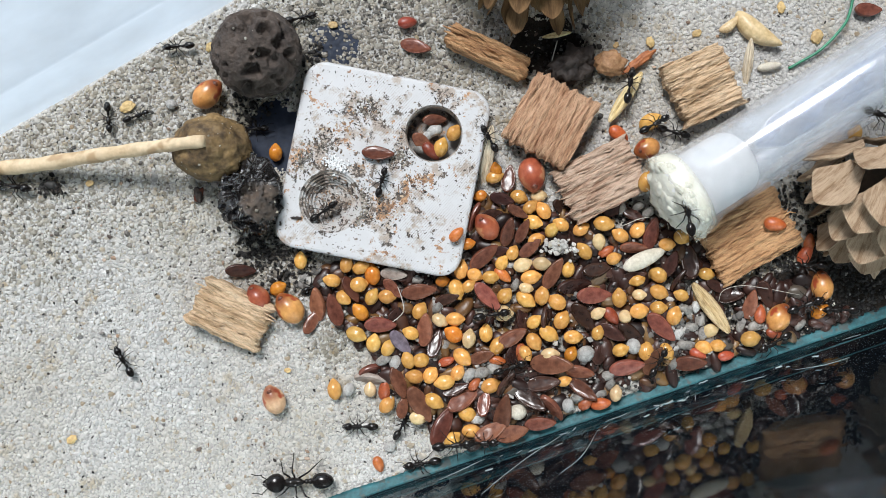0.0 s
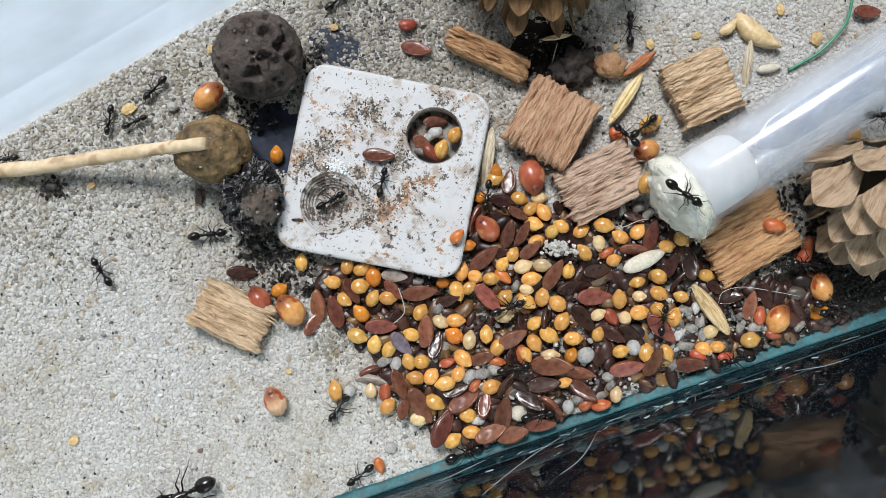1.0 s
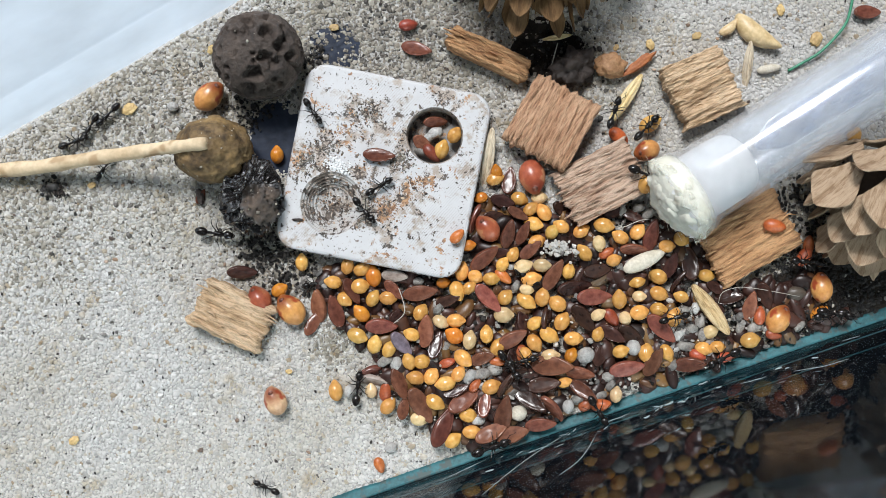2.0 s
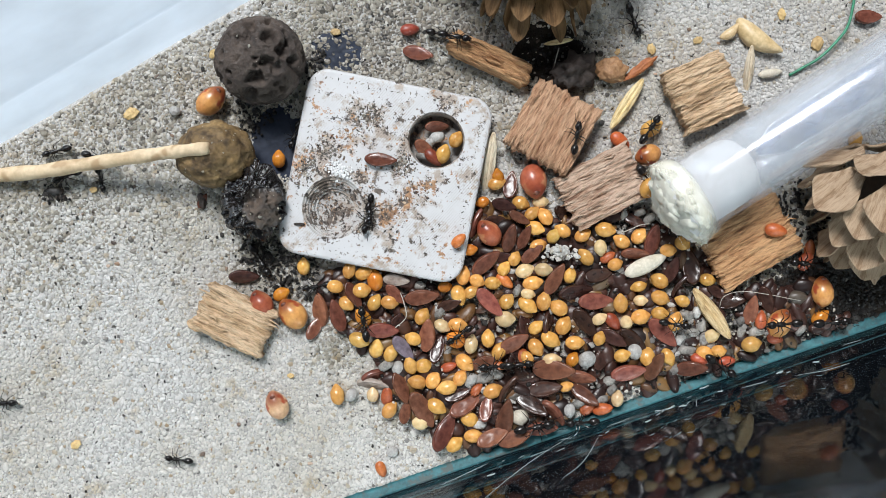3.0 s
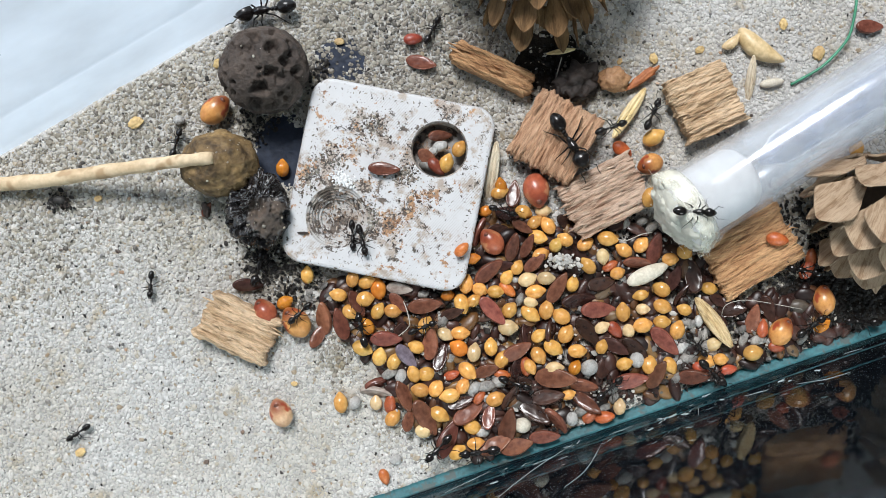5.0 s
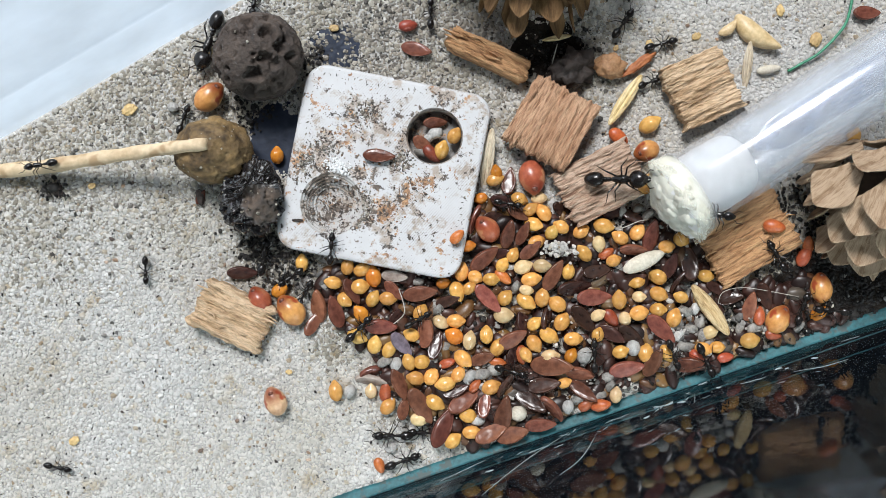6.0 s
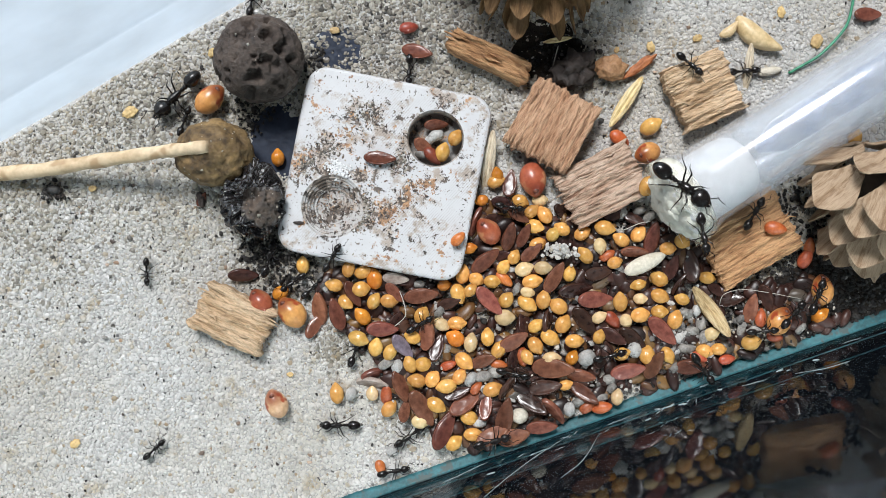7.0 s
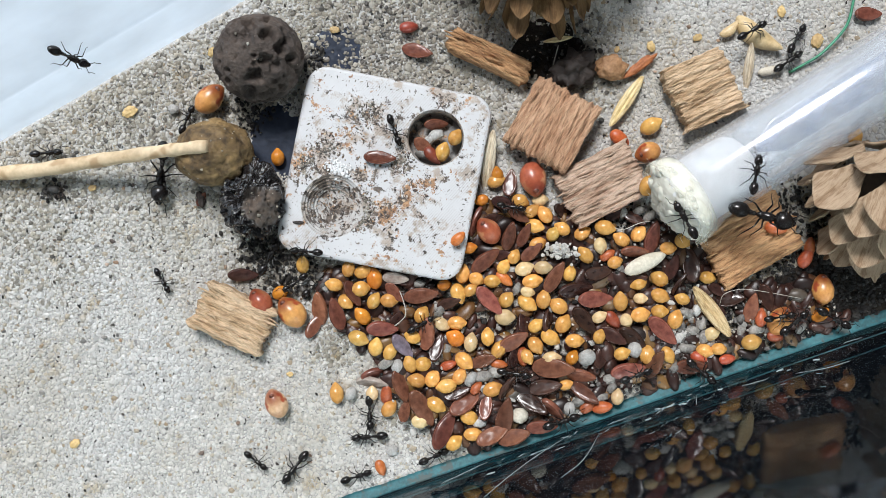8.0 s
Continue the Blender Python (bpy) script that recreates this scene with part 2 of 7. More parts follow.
def thing(name, bm, material, m, label, category, group="", kind="", smooth=True):
    me = bm if isinstance(bm, bpy.types.Mesh) else finish(name, bm, material, smooth)
    ob = new(name, me)
    ob.matrix_basis = m
    return tagged(ob, label, category, group, kind)


def empty(name, m, label, category, group=""):
    ob = new(name)
    ob.empty_display_size = 0.002
    ob.matrix_basis = m
    return tagged(ob, label, category, group)


def hills(p, size, seed=0.0, octaves=3):
    return noise.fractal(Vector(p) / size + Vector((seed, seed * 1.7, -seed)), 1.0, 2.0, octaves)


def ball(rx, ry, rz, sub=3, shape=None):
    bm = bmesh.new()
    bmesh.ops.create_icosphere(bm, subdivisions=sub, radius=1.0)
    for v in bm.verts:
        d = v.co.copy()
        v.co = Vector((d.x * rx, d.y * ry, d.z * rz))
        if shape:
            v.co = shape(d, v.co)
    return bm


def tube_along(points, radii, sides=8, bm=None, caps=True):
    """A round strand through the points."""
    bm = bm or bmesh.new()
    pts = [Vector(p) for p in points]
    rings = []
    for i, p in enumerate(pts):
        d = (pts[min(i + 1, len(pts) - 1)] - pts[max(i - 1, 0)]).normalized()
        a = d.orthogonal().normalized() if i == 0 else (prev - d * prev.dot(d)).normalized()
        prev = a
        b = d.cross(a)
        r = radii[i] if isinstance(radii, (list, tuple)) else radii
        rings.append([bm.verts.new(p + (a * math.cos(k * math.tau / sides) + b * math.sin(k * math.tau / sides)) * r) for k in range(sides)])
    for q, s in zip(rings, rings[1:]):
        for k in range(sides):
            bm.faces.new((q[k], q[(k + 1) % sides], s[(k + 1) % sides], s[k]))
    if caps:
        bm.faces.new(rings[0][::-1])
        bm.faces.new(rings[-1])
    return bm


def lathe(profile, sides=48, bm=None, wobble=None):
    """A turned shape round x from (x, r) pairs."""
    bm = bm or bmesh.new()
    rings = []
    for x, r in profile:
        rings.append([bm.verts.new((x, r * math.cos(k * math.tau / sides), r * math.sin(k * math.tau / sides))) for k in range(sides)])
    for q, s in zip(rings, rings[1:]):
        for k in range(sides):
            bm.faces.new((q[k], s[k], s[(k + 1) % sides], q[(k + 1) % sides]))
    return bm


def slab(nx, ny, top, low, place):
    """A closed block of nx by ny cells: place(u, v) gives x, y; top and low give the heights there."""
    bm = bmesh.new()
    def layer(h):
        rows = []
        for i in range(nx + 1):
            row = []
            for j in range(ny + 1):
                x, y = place(i / nx, j / ny)
                row.append(bm.verts.new((x, y, h(x, y, i / nx, j / ny))))
            rows.append(row)
        return rows
    a, b = layer(top), layer(low)
    for i in range(nx):
        for j in range(ny):
            bm.faces.new((a[i][j], a[i + 1][j], a[i + 1][j + 1], a[i][j + 1]))
            bm.faces.new((b[i][j], b[i][j + 1], b[i + 1][j + 1], b[i + 1][j]))
    for i in range(nx):
        bm.faces.new((a[i][0], b[i][0], b[i + 1][0], a[i + 1][0]))
        bm.faces.new((a[i][ny], a[i + 1][ny], b[i + 1][ny], b[i][ny]))
    for j in range(ny):
        bm.faces.new((a[0][j], a[0][j + 1], b[0][j + 1], b[0][j]))
        bm.faces.new((a[nx][j], b[nx][j], b[nx][j + 1], a[nx][j + 1]))
    return bm


# ---- the tank: table, sand, glass wall, plastic wall ----
def box(lx, ly, lz, bevel=0.0):
    bm = bmesh.new()
    bmesh.ops.create_cube(bm, size=1.0)
    for v in bm.verts:
        v.co = Vector((v.co.x * lx, v.co.y * ly, v.co.z * lz))
    if bevel:
        bmesh.ops.bevel(bm, geom=list(bm.edges), offset=bevel, segments=2, affect="EDGES")
    return bm


GLASS_AT, GLASS_TURN, GLASS_LEAN = (27.51, -26.13), 19.0, 15.0
PLASTIC_AT, PLASTIC_TURN = (-53.08, 29.53), 30.0


def side_of(origin, turn, x, y):
    a = radians(turn)
    return -(x - origin[0]) * math.sin(a) + (y - origin[1]) * math.cos(a)


def along(origin, turn, s, n):
    a = radians(turn)
    return origin[0] + s * math.cos(a) - n * math.sin(a), origin[1] + s * math.sin(a) + n * math.cos(a)


def swell(x, y):
    return 0.5 * hills((x, y, 0), 22.0, 3.1, 2)


def sand_bed():
    def place(u, v):
        s = -130 + 260 * u
        lo = along(GLASS_AT, GLASS_TURN, s, 0.9)
        hi = along(PLASTIC_AT, PLASTIC_TURN, s + 10, -0.02)
        return lo[0] + (hi[0] - lo[0]) * v, lo[1] + (hi[1] - lo[1]) * v
    bm = slab(120, 80, lambda x, y, u, v: swell(x, y) - 0.06, lambda x, y, u, v: -5.0, place)
    thing("ground", bm, M_BED, at(0, 0, 0), "pale quartz sand covering the tank floor", "sand", kind="structure")


BARE = (-26.86, 18.49)
THIN = (-17.6, 33.4)


def bare(x, y):
    """Whether the floor lies bare here: a swept hollow beside the dish and a few scraped spots above it."""
    d = math.hypot((x - BARE[0]) / 5.2, (y - BARE[1]) / 5.5)
    e = math.hypot((x - THIN[0]) / 4.2, (y - THIN[1]) / 3.4)
    return d + 0.3 * hills((x, y, 0), 3.0, 8.0, 2) < 1.0 or e + 1.5 * hills((x, y, 0), 0.9, 4.0, 3) < 0.62


# where soil and ash have mixed into the sand: place, reach, share
# zones by the two cones also stand in for shade there
SOIL_ZONES = ((-8.65, 36.89, 24.0, 0.95), (-19.5, 31.5, 9.5, 1.0), (-17.0, 33.5, 8.0, 1.25), (-8.0, 36.0, 13.0, 1.15), (-32.57, 20.79, 8.0, 0.75), (-26.8, -2.0, 8.0, 1.25), (20.33, 30.45, 8.5, 0.9), (64.03, -7.27, 14.0, 1.0),
              (56.67, 6.53, 5.0, 0.9), (-47.29, 21.25, 22.0, 0.42), (-66.61, 10.21, 18.0, 0.36), (6.07, 28.61, 7.0, 0.4), (3.5, 36.5, 6.0, 1.1), (-17.85, -14.63, 4.5, 0.55), (-8.65, -26.59, 4.0, 0.4))


def grains(name, x, y, rng, material, label):
    n = len(x)
    z = np.array([swell(a, b) for a, b in zip(x, y)]) + rng.uniform(-0.12, 0.07, n)
    tmp = bmesh.new()
    bmesh.ops.create_icosphere(tmp, subdivisions=1, radius=1.0)
    base = np.array([v.co[:] for v in tmp.verts])
    faces = np.array([[v.index for v in f.verts] for f in tmp.faces])
    tmp.free()
    nv, nf = len(base), len(faces)
    size = np.exp(rng.normal(math.log(0.245), 0.32, n)).clip(0.12, 0.52)
    v = np.repeat(base[None], n, 0) * (1 + rng.uniform(-0.26, 0.26, (n, nv, 1)))
    v *= (size[:, None] * rng.uniform(0.65, 1.35, (n, 3)))[:, None, :]
    a, b = rng.uniform(0, math.tau, n), rng.uniform(-0.9, 0.9, n)
    ca, sa, cb, sb = np.cos(a), np.sin(a), np.cos(b), np.sin(b)
    px, py, pz = v[..., 0], v[..., 1] * cb[:, None] - v[..., 2] * sb[:, None], v[..., 1] * sb[:, None] + v[..., 2] * cb[:, None]
    v = np.stack([px * ca[:, None] - py * sa[:, None], px * sa[:, None] + py * ca[:, None], pz * 0.5], -1)
    v += np.stack([x, y, z], -1)[:, None, :]
    me = bpy.data.meshes.new(name)
    me.vertices.add(n * nv)
    me.vertices.foreach_set("co", (v.reshape(-1) * MM))
    idx = (faces[None] + (np.arange(n) * nv)[:, None, None]).reshape(-1)
    me.loops.add(len(idx))
    me.loops.foreach_set("vertex_index", idx.astype(np.int32))
    me.polygons.add(n * nf)
    me.polygons.foreach_set("loop_start", np.arange(0, len(idx), 3, dtype=np.int32))
    me.polygons.foreach_set("use_smooth", np.zeros(n * nf, dtype=bool))
    me.update(calc_edges=True)
    me.materials.append(material)
    tagged(new(name, me), label, "sand", kind="stuff")


def sand_grains():
    rng = np.random.default_rng(5)
    step = 0.345
    gx, gy = np.meshgrid(np.arange(-77.5, 76, step), np.arange(-43.5, 43.5, step))
    x = gx.ravel() + rng.uniform(-0.25, 0.25, gx.size)
    y = gy.ravel() + rng.uniform(-0.25, 0.25, gx.size)
    keep = np.array([side_of(GLASS_AT, GLASS_TURN, a, b) > 1.0 and side_of(PLASTIC_AT, PLASTIC_TURN, a, b) < -0.3 and not bare(a, b) for a, b in zip(x, y)])
    x, y = x[keep], y[keep]
    share = np.zeros(len(x))
    for cx, cy, reach, most in SOIL_ZONES:
        share = np.maximum(share, most * np.exp(-((x - cx) ** 2 + (y - cy) ** 2) / reach ** 2 * 1.4))
    luck = rng.random(len(x))
    dirty = luck < np.minimum(share, 1.2) ** 1.6 * 0.78
    dull = (luck < share * 1.7) & ~dirty
    clean = ~dirty & ~dull
    grains("dulled_sand", x[dull], y[dull], rng, M_DULL, "dull yellowish-grey sand grains near the dish")
    grains("sand_grains", x[clean], y[clean], rng, M_SAND, "loose grey-white quartz sand grains with darker specks")
    grains("soiled_sand", x[dirty], y[dirty], rng, M_SOILED, "dark soil-stained sand grains")


def floor_patch(name, cx, cy, rx, ry, lift, material, label, category, seed):
    """A thin uneven patch that follows the ground."""
    bm = bmesh.new()
    rings = []
    for k in range(1, 13):
        ring = []
        for i in range(48):
            a = i * math.tau / 48
            r = k / 12 * (1.1 + 0.28 * hills((math.cos(a), math.sin(a), 0), 0.6, seed, 3))
            x, y = cx + rx * r * math.cos(a), cy + ry * r * math.sin(a)
            while side_of(GLASS_AT, GLASS_TURN, x, y) < 1.2:
                x, y = x - 0.3 * math.sin(radians(GLASS_TURN)), y + 0.3 * math.cos(radians(GLASS_TURN))
            edge = 0.3 * max(0.0, k / 12 - 0.7)
            ring.append(bm.verts.new((x, y, swell(x, y) + lift - edge + 0.08 * hills((x, y, 0), 0.8, seed, 3))))
        rings.append(ring)
    for p, q in zip(rings, rings[1:]):
        for i in range(48):
            bm.faces.new((p[i], p[(i + 1) % 48], q[(i + 1) % 48], q[i]))
    bm.faces.new(rings[0])
    thing(name, bm, material, at(0, 0, 0), label, category, kind="structure")


def tank():
    thing("table", box(420, 340, 10), M_TABLE, at(0, 0, -11.5), "dark table top under the tank", "table", kind="structure")
    sand_bed()
    sand_grains()
    floor_patch("floor_bare", *BARE, 5.4, 5.7, 0.03, M_BARE, "dark blue-black bare tank floor swept free of sand", "floor", 2.0)
    floor_patch("floor_scraped", *THIN, 4.4, 3.6, 0.0, M_BARE, "bluish dark tank floor showing through thin sand", "floor", 3.0)
    # near-black patches: soil, with the cones' shade put into the colour
    floor_patch("ground_soil_shade", 64.95, -7.27, 11.5, 5.6, 0.35, M_SOIL_SHADE, "soil patch darkened for shade between cone and glass", "soil", 5.0)
    floor_patch("ground_cone_shade", 16.9, 33.4, 5.4, 4.8, 0.2, M_SOIL_SHADE, "soil patch darkened for the shade below the cone", "soil", 7.0)
    # the clear wall leans outward from its foot
    stand = at(*GLASS_AT, 0, 0, 0, GLASS_TURN) @ at(0, 0, 0, GLASS_LEAN, 0, 0) @ at(0, -0.6, 52.5)
    g = thing("wall_glass", box(300, 1.2, 106, 0.2), M_GLASS, stand, "clear outward-leaning tank wall with a teal lower edge", "wall", kind="structure", smooth=False)
    g.visible_shadow = False
    seam = bmesh.new()
    rings = []
    for k in range(241):
        s = -120 + k
        w = 1.4 + 0.28 * hills((s, 0, 0), 6.0, 4.0, 3)
        prof = [(0.02, -5.5), (0.02, -0.2), (0.02 - w * 0.15, w * 0.6), (w * 0.12, w * 0.5), (w * 0.35, w * 0.38), (w * 0.7, w * 0.25), (w * 1.05, w * 0.12), (w * 1.15, -5.5)]
        rings.append([seam.verts.new((*along(GLASS_AT, GLASS_TURN, s, n), z + 0.25)) for n, z in prof])
    for p, q in zip(rings, rings[1:]):
        for i in range(len(p) - 1):
            seam.faces.new((p[i], p[i + 1], q[i + 1], q[i]))
    thing("trim_seam", seam, M_SILICONE, at(0, 0, 0), "teal silicone bead along the glass wall's foot", "seam", kind="structure")
    # the plastic wall leans outward above a soft moulded bend
    wall = bmesh.new()
    face = [(0.0, -6), (0.0, 4), (0.02, 10), (-0.02, 13.8), (-0.12, 14.9), (-0.20, 15.6), (-0.12, 16.3), (0.0, 17.2), (0.03, 21), (0.0, 32), (-0.3, 48), (-1.0, 75)]
    prof = face + [(n + 1.5, z) for n, z in reversed(face)]
    ends = []
    for s in np.linspace(-150, 150, 31):
        w = 0.15 * hills((float(s), 0, 0), 30.0, 2.0, 2)
        ends.append([wall.verts.new((*along(PLASTIC_AT, PLASTIC_TURN, float(s), n + w * max(0.0, z) / 20), z)) for n, z in prof])
    for p, q in zip(ends, ends[1:]):
        for i in range(len(prof)):
            j = (i + 1) % len(prof)
            wall.faces.new((p[i], p[j], q[j], q[i]))
    w = thing("wall_plastic", wall, M_PLASTIC, at(0, 0, 0), "milky translucent plastic wall with a moulded ridge", "wall", kind="structure")
    w.visible_shadow = False


tank()


# ---- loose bits, too small and too many to count ----
def scatter(name, places, sizes, material, label, category, stretch=(1, 1, 1), sub=1, seed=0, parent=None):
    rng = np.random.default_rng(seed)
    tmp = bmesh.new()
    bmesh.ops.create_icosphere(tmp, subdivisions=sub, radius=1.0)
    base = np.array([v.co[:] for v in tmp.verts])
    faces = np.array([[v.index for v in f.verts] for f in tmp.faces])
    tmp.free()
    n, nv = len(places), len(base)
    v = np.repeat(base[None], n, 0) * (1 + rng.uniform(-0.25, 0.25, (n, nv, 1)) * (1 if sub == 1 else 0.15))
    v = v * (np.array(sizes)[:, None] * np.array(stretch)[None] * rng.uniform(0.7, 1.3, (n, 3)))[:, None, :]
    a, b = rng.uniform(0, math.tau, n)[:, None], rng.uniform(-0.6, 0.6, n)[:, None]
    y1, z1 = v[..., 1] * np.cos(b) - v[..., 2] * np.sin(b), v[..., 1] * np.sin(b) + v[..., 2] * np.cos(b)
    v = np.stack([v[..., 0] * np.cos(a) - y1 * np.sin(a), v[..., 0] * np.sin(a) + y1 * np.cos(a), z1], -1)
    v += np.array(places)[:, None, :]
    me = bpy.data.meshes.new(name)
    me.from_pydata((v.reshape(-1, 3) * MM).tolist(), [], (faces[None] + (np.arange(n) * nv)[:, None, None]).reshape(-1, 3).tolist())
    me.materials.append(material)
    if sub > 1:
        me.polygons.foreach_set("use_smooth", [True] * len(me.polygons))
    ob = new(name, me)
    ob.parent = parent
    return tagged(ob, label, category, kind="stuff")


# ---- wood chips ----
def chip(x, y, z, turn, length, width, thick, material, label, tilt=(0, 0), seed=0.0, taper=0.0):
    def place(u, v):
        w = width * (1 + taper * (u - 0.5))
        px = (u - 0.5) * length + 0.8 * hills((v * width, seed, 0), 1.0, seed, 4) * (1 if u > 0.5 else -1) * abs(u - 0.5) * 2
        py = (v - 0.5) * w + 0.35 * hills((u * length, seed + 5, 0), 2.2, seed, 2) * abs(v - 0.5) * 2
        return px, py
    def top(px, py, u, v):
        e = min(1.0, min(u, 1 - u) * 14, min(v, 1 - v) * 9)
        return thick * 0.5 * (0.55 + 0.45 * e ** 0.5) + 0.46 * hills((px * 0.17, py + 0.12 * hills((px, py, 0), 4.0, seed + 3, 2), 0), 0.62, seed, 4) + 0.35 * hills((px * 0.12, py, 0), 1.6, seed + 6, 2) + 0.4 * hills((px, py, 0), 4.0, seed, 2)
    def low(px, py, u, v):
        return -thick * 0.5 + 0.3 * hills((px * 0.2, py, 0), 1.5, seed + 9, 2)
    bm = slab(64, 72, top, low, place)
    whole = thing("wood_chip", bm, material, at(x, y, z, tilt[0], tilt[1], turn), label, "wood chip", "wood chips on the sand", smooth=False)
    rng = random.Random(int(seed * 10))
    for k in range(9):
        # loose fibres split off the upper face and the broken ends
        ln, w = rng.uniform(1.6, 4.2), rng.uniform(0.10, 0.26)
        px = rng.choice((-1, 1)) * (length * 0.5 - ln * rng.uniform(0.1, 0.5)) if k < 5 else rng.uniform(-0.3, 0.3) * length
        py = rng.uniform(-0.45, 0.45) * width
        h = thick * 0.5 + 0.25 + 0.5 * hills((px * 0.22, py, 0), 0.75, seed, 3)
        pts = [(px - ln / 2, py, h - 0.25), (px - ln / 6, py + rng.uniform(-0.15, 0.15), h), (px + ln / 6, py + rng.uniform(-0.2, 0.2), h + 0.08), (px + ln / 2, py + rng.uniform(-0.4, 0.4), h + rng.uniform(-0.2, 0.35))]
        part("splinter", tube_along(pts, [w * 0.4, w, w * 0.8, w * 0.25], 5), material, whole)
    return whole


chip(-34.01, -10.47, 1.9, -26, 12.3, 8.2, 3.4, M_CHIP_PALE, "pale fibrous wood chip lying alone on the sand", (0, 4), 1.0)
chip(7.22, 31.67, 2.0, -24, 13.6, 3.9, 3.0, M_CHIP_RED, "narrow reddish-brown split wood chip by the cone", (0, 3), 2.0)
chip(17.21, 20.52, 3.2, 60, 12.0, 11.4, 2.6, M_CHIP, "square brown wood chip with deep grain, tilted", (-6, 4), 3.0)
chip(25.18, 11.02, 2.8, 27, 13.2, 9.6, 2.4, M_CHIP_GREY, "grey-brown weathered wood chip against the seed pile", (0, -4), 4.0)
chip(41.68, 26.25, 2.0, 24, 10.4, 10.8, 2.6, M_CHIP_PALE, "pale coarse-grained wood chip beside the tube", (0, 3), 5.0)
chip(48.81, 2.35, 2.0, 29, 14.5, 11.0, 2.6, M_CHIP_RED, "brown wood chip lying under the tube", (0, 0), 6.0)


# ---- lava, dirt ball and stick ----
def rough_ball(name, x, y, z, radii, material, label, category, pits, lumps, seed, sub=5, deep=0.12, specks=0, floor=0.72, calm=None, hole=None, froth=0.0):
    rng = random.Random(seed)
    holes = [(Vector((rng.gauss(0, 1), rng.gauss(0, 1), rng.gauss(0, 1))).normalized(), 0.035 + deep * rng.random() ** 2.5) for _ in range(pits)]
    if calm:
        flank = Vector(calm).normalized()
        holes = [(h, r) for h, r in holes if (h - flank).length > 0.5 or r < 0.09]
    if hole:
        holes.append((Vector(hole).normalized(), 0.3))
    def shape(d, co):
        k = 1 + lumps * hills(d, 0.55, seed, 5) + 0.012 * hills(d, 0.09, seed, 3)
        if froth and (d - flank).length > 0.55:
            k += froth * hills(d, 0.22, seed + 4, 2)
        d = (d + 0.06 * Vector((hills(d, 0.2, 1.0, 2), hills(d, 0.2, 2.0, 2), hills(d, 0.2, 3.0, 2)))).normalized()
        sunk = 0.0
        for h, r in holes:
            q = (d - h).length / r
            if q < 1:
                sunk = max(sunk, 1.5 * r * (1 - q ** 4) ** 0.6)
        k -= sunk
        return co * max(k, floor + 0.03 * hills(d, 0.12, seed + 2, 2))
    ob = thing(name, ball(*radii, sub, shape), material, at(x, y, z), label, category)
    spots = []
    for _ in range(specks):
        d = Vector((rng.gauss(0, 1), rng.gauss(0, 1), abs(rng.gauss(0, 1)) * 0.8)).normalized()
        spots.append(shape(d, Vector((d.x * radii[0], d.y * radii[1], d.z * radii[2]))))
    if spots:
        scatter("stuck_sand", spots, [0.07 + 0.2 * rng.random() ** 2 for _ in spots], M_DULL, "sand grains stuck to it", "", parent=ob, seed=seed)
    return ob


rough_ball("lava_ball", -29.09, 30.60, 6.3, (7.1, 6.9, 6.8), M_LAVA, "round dark brown porous lava ball", "stone", 230, 0.05, 3, 6, 0.15, 14, 0.75)
rough_ball("lava_stone", -30.36, 8.55, 4.6, (5.2, 6.3, 5.2), M_LAVA_BLACK, "black glassy porous lava stone", "stone", 520, 0.12, 4, 6, 0.20, 70, 0.5, (0.5, -0.4, 0.7), (0.15, 0.05, 0.9), 0.03)
rough_ball("dirt_ball", -36.35, 15.83, 5.2, (6.0, 5.3, 5.4), M_DIRT, "brown crusted ball on a stick end", "ball", 16, 0.10, 6, 6, 0.08, 36, 0.8)


def stick():
    pts = [(-76.84, 12.56, 1.6), (-65.49, 13.39, 2.6), (-53.63, 14.83, 5.4), (-42.86, 15.88, 8.8), (-36.01, 16.30, 11.2)]
    fine = []
    for i in range(len(pts) - 1):
        for k in range(8):
            f = k / 8
            fine.append([a + (b - a) * f for a, b in zip(pts[i], pts[i + 1])])
    fine.append(pts[-1])
    radii = [1.25 - 0.3 * i / len(fine) + 0.08 * math.sin(i * 1.3) for i in range(len(fine))]
    bm = tube_along(fine, radii, 16)
    thing("wooden_stick", bm, M_STICK, at(0, 0, 0), "thin peeled wooden stick stuck in a dirt ball", "stick")


stick()


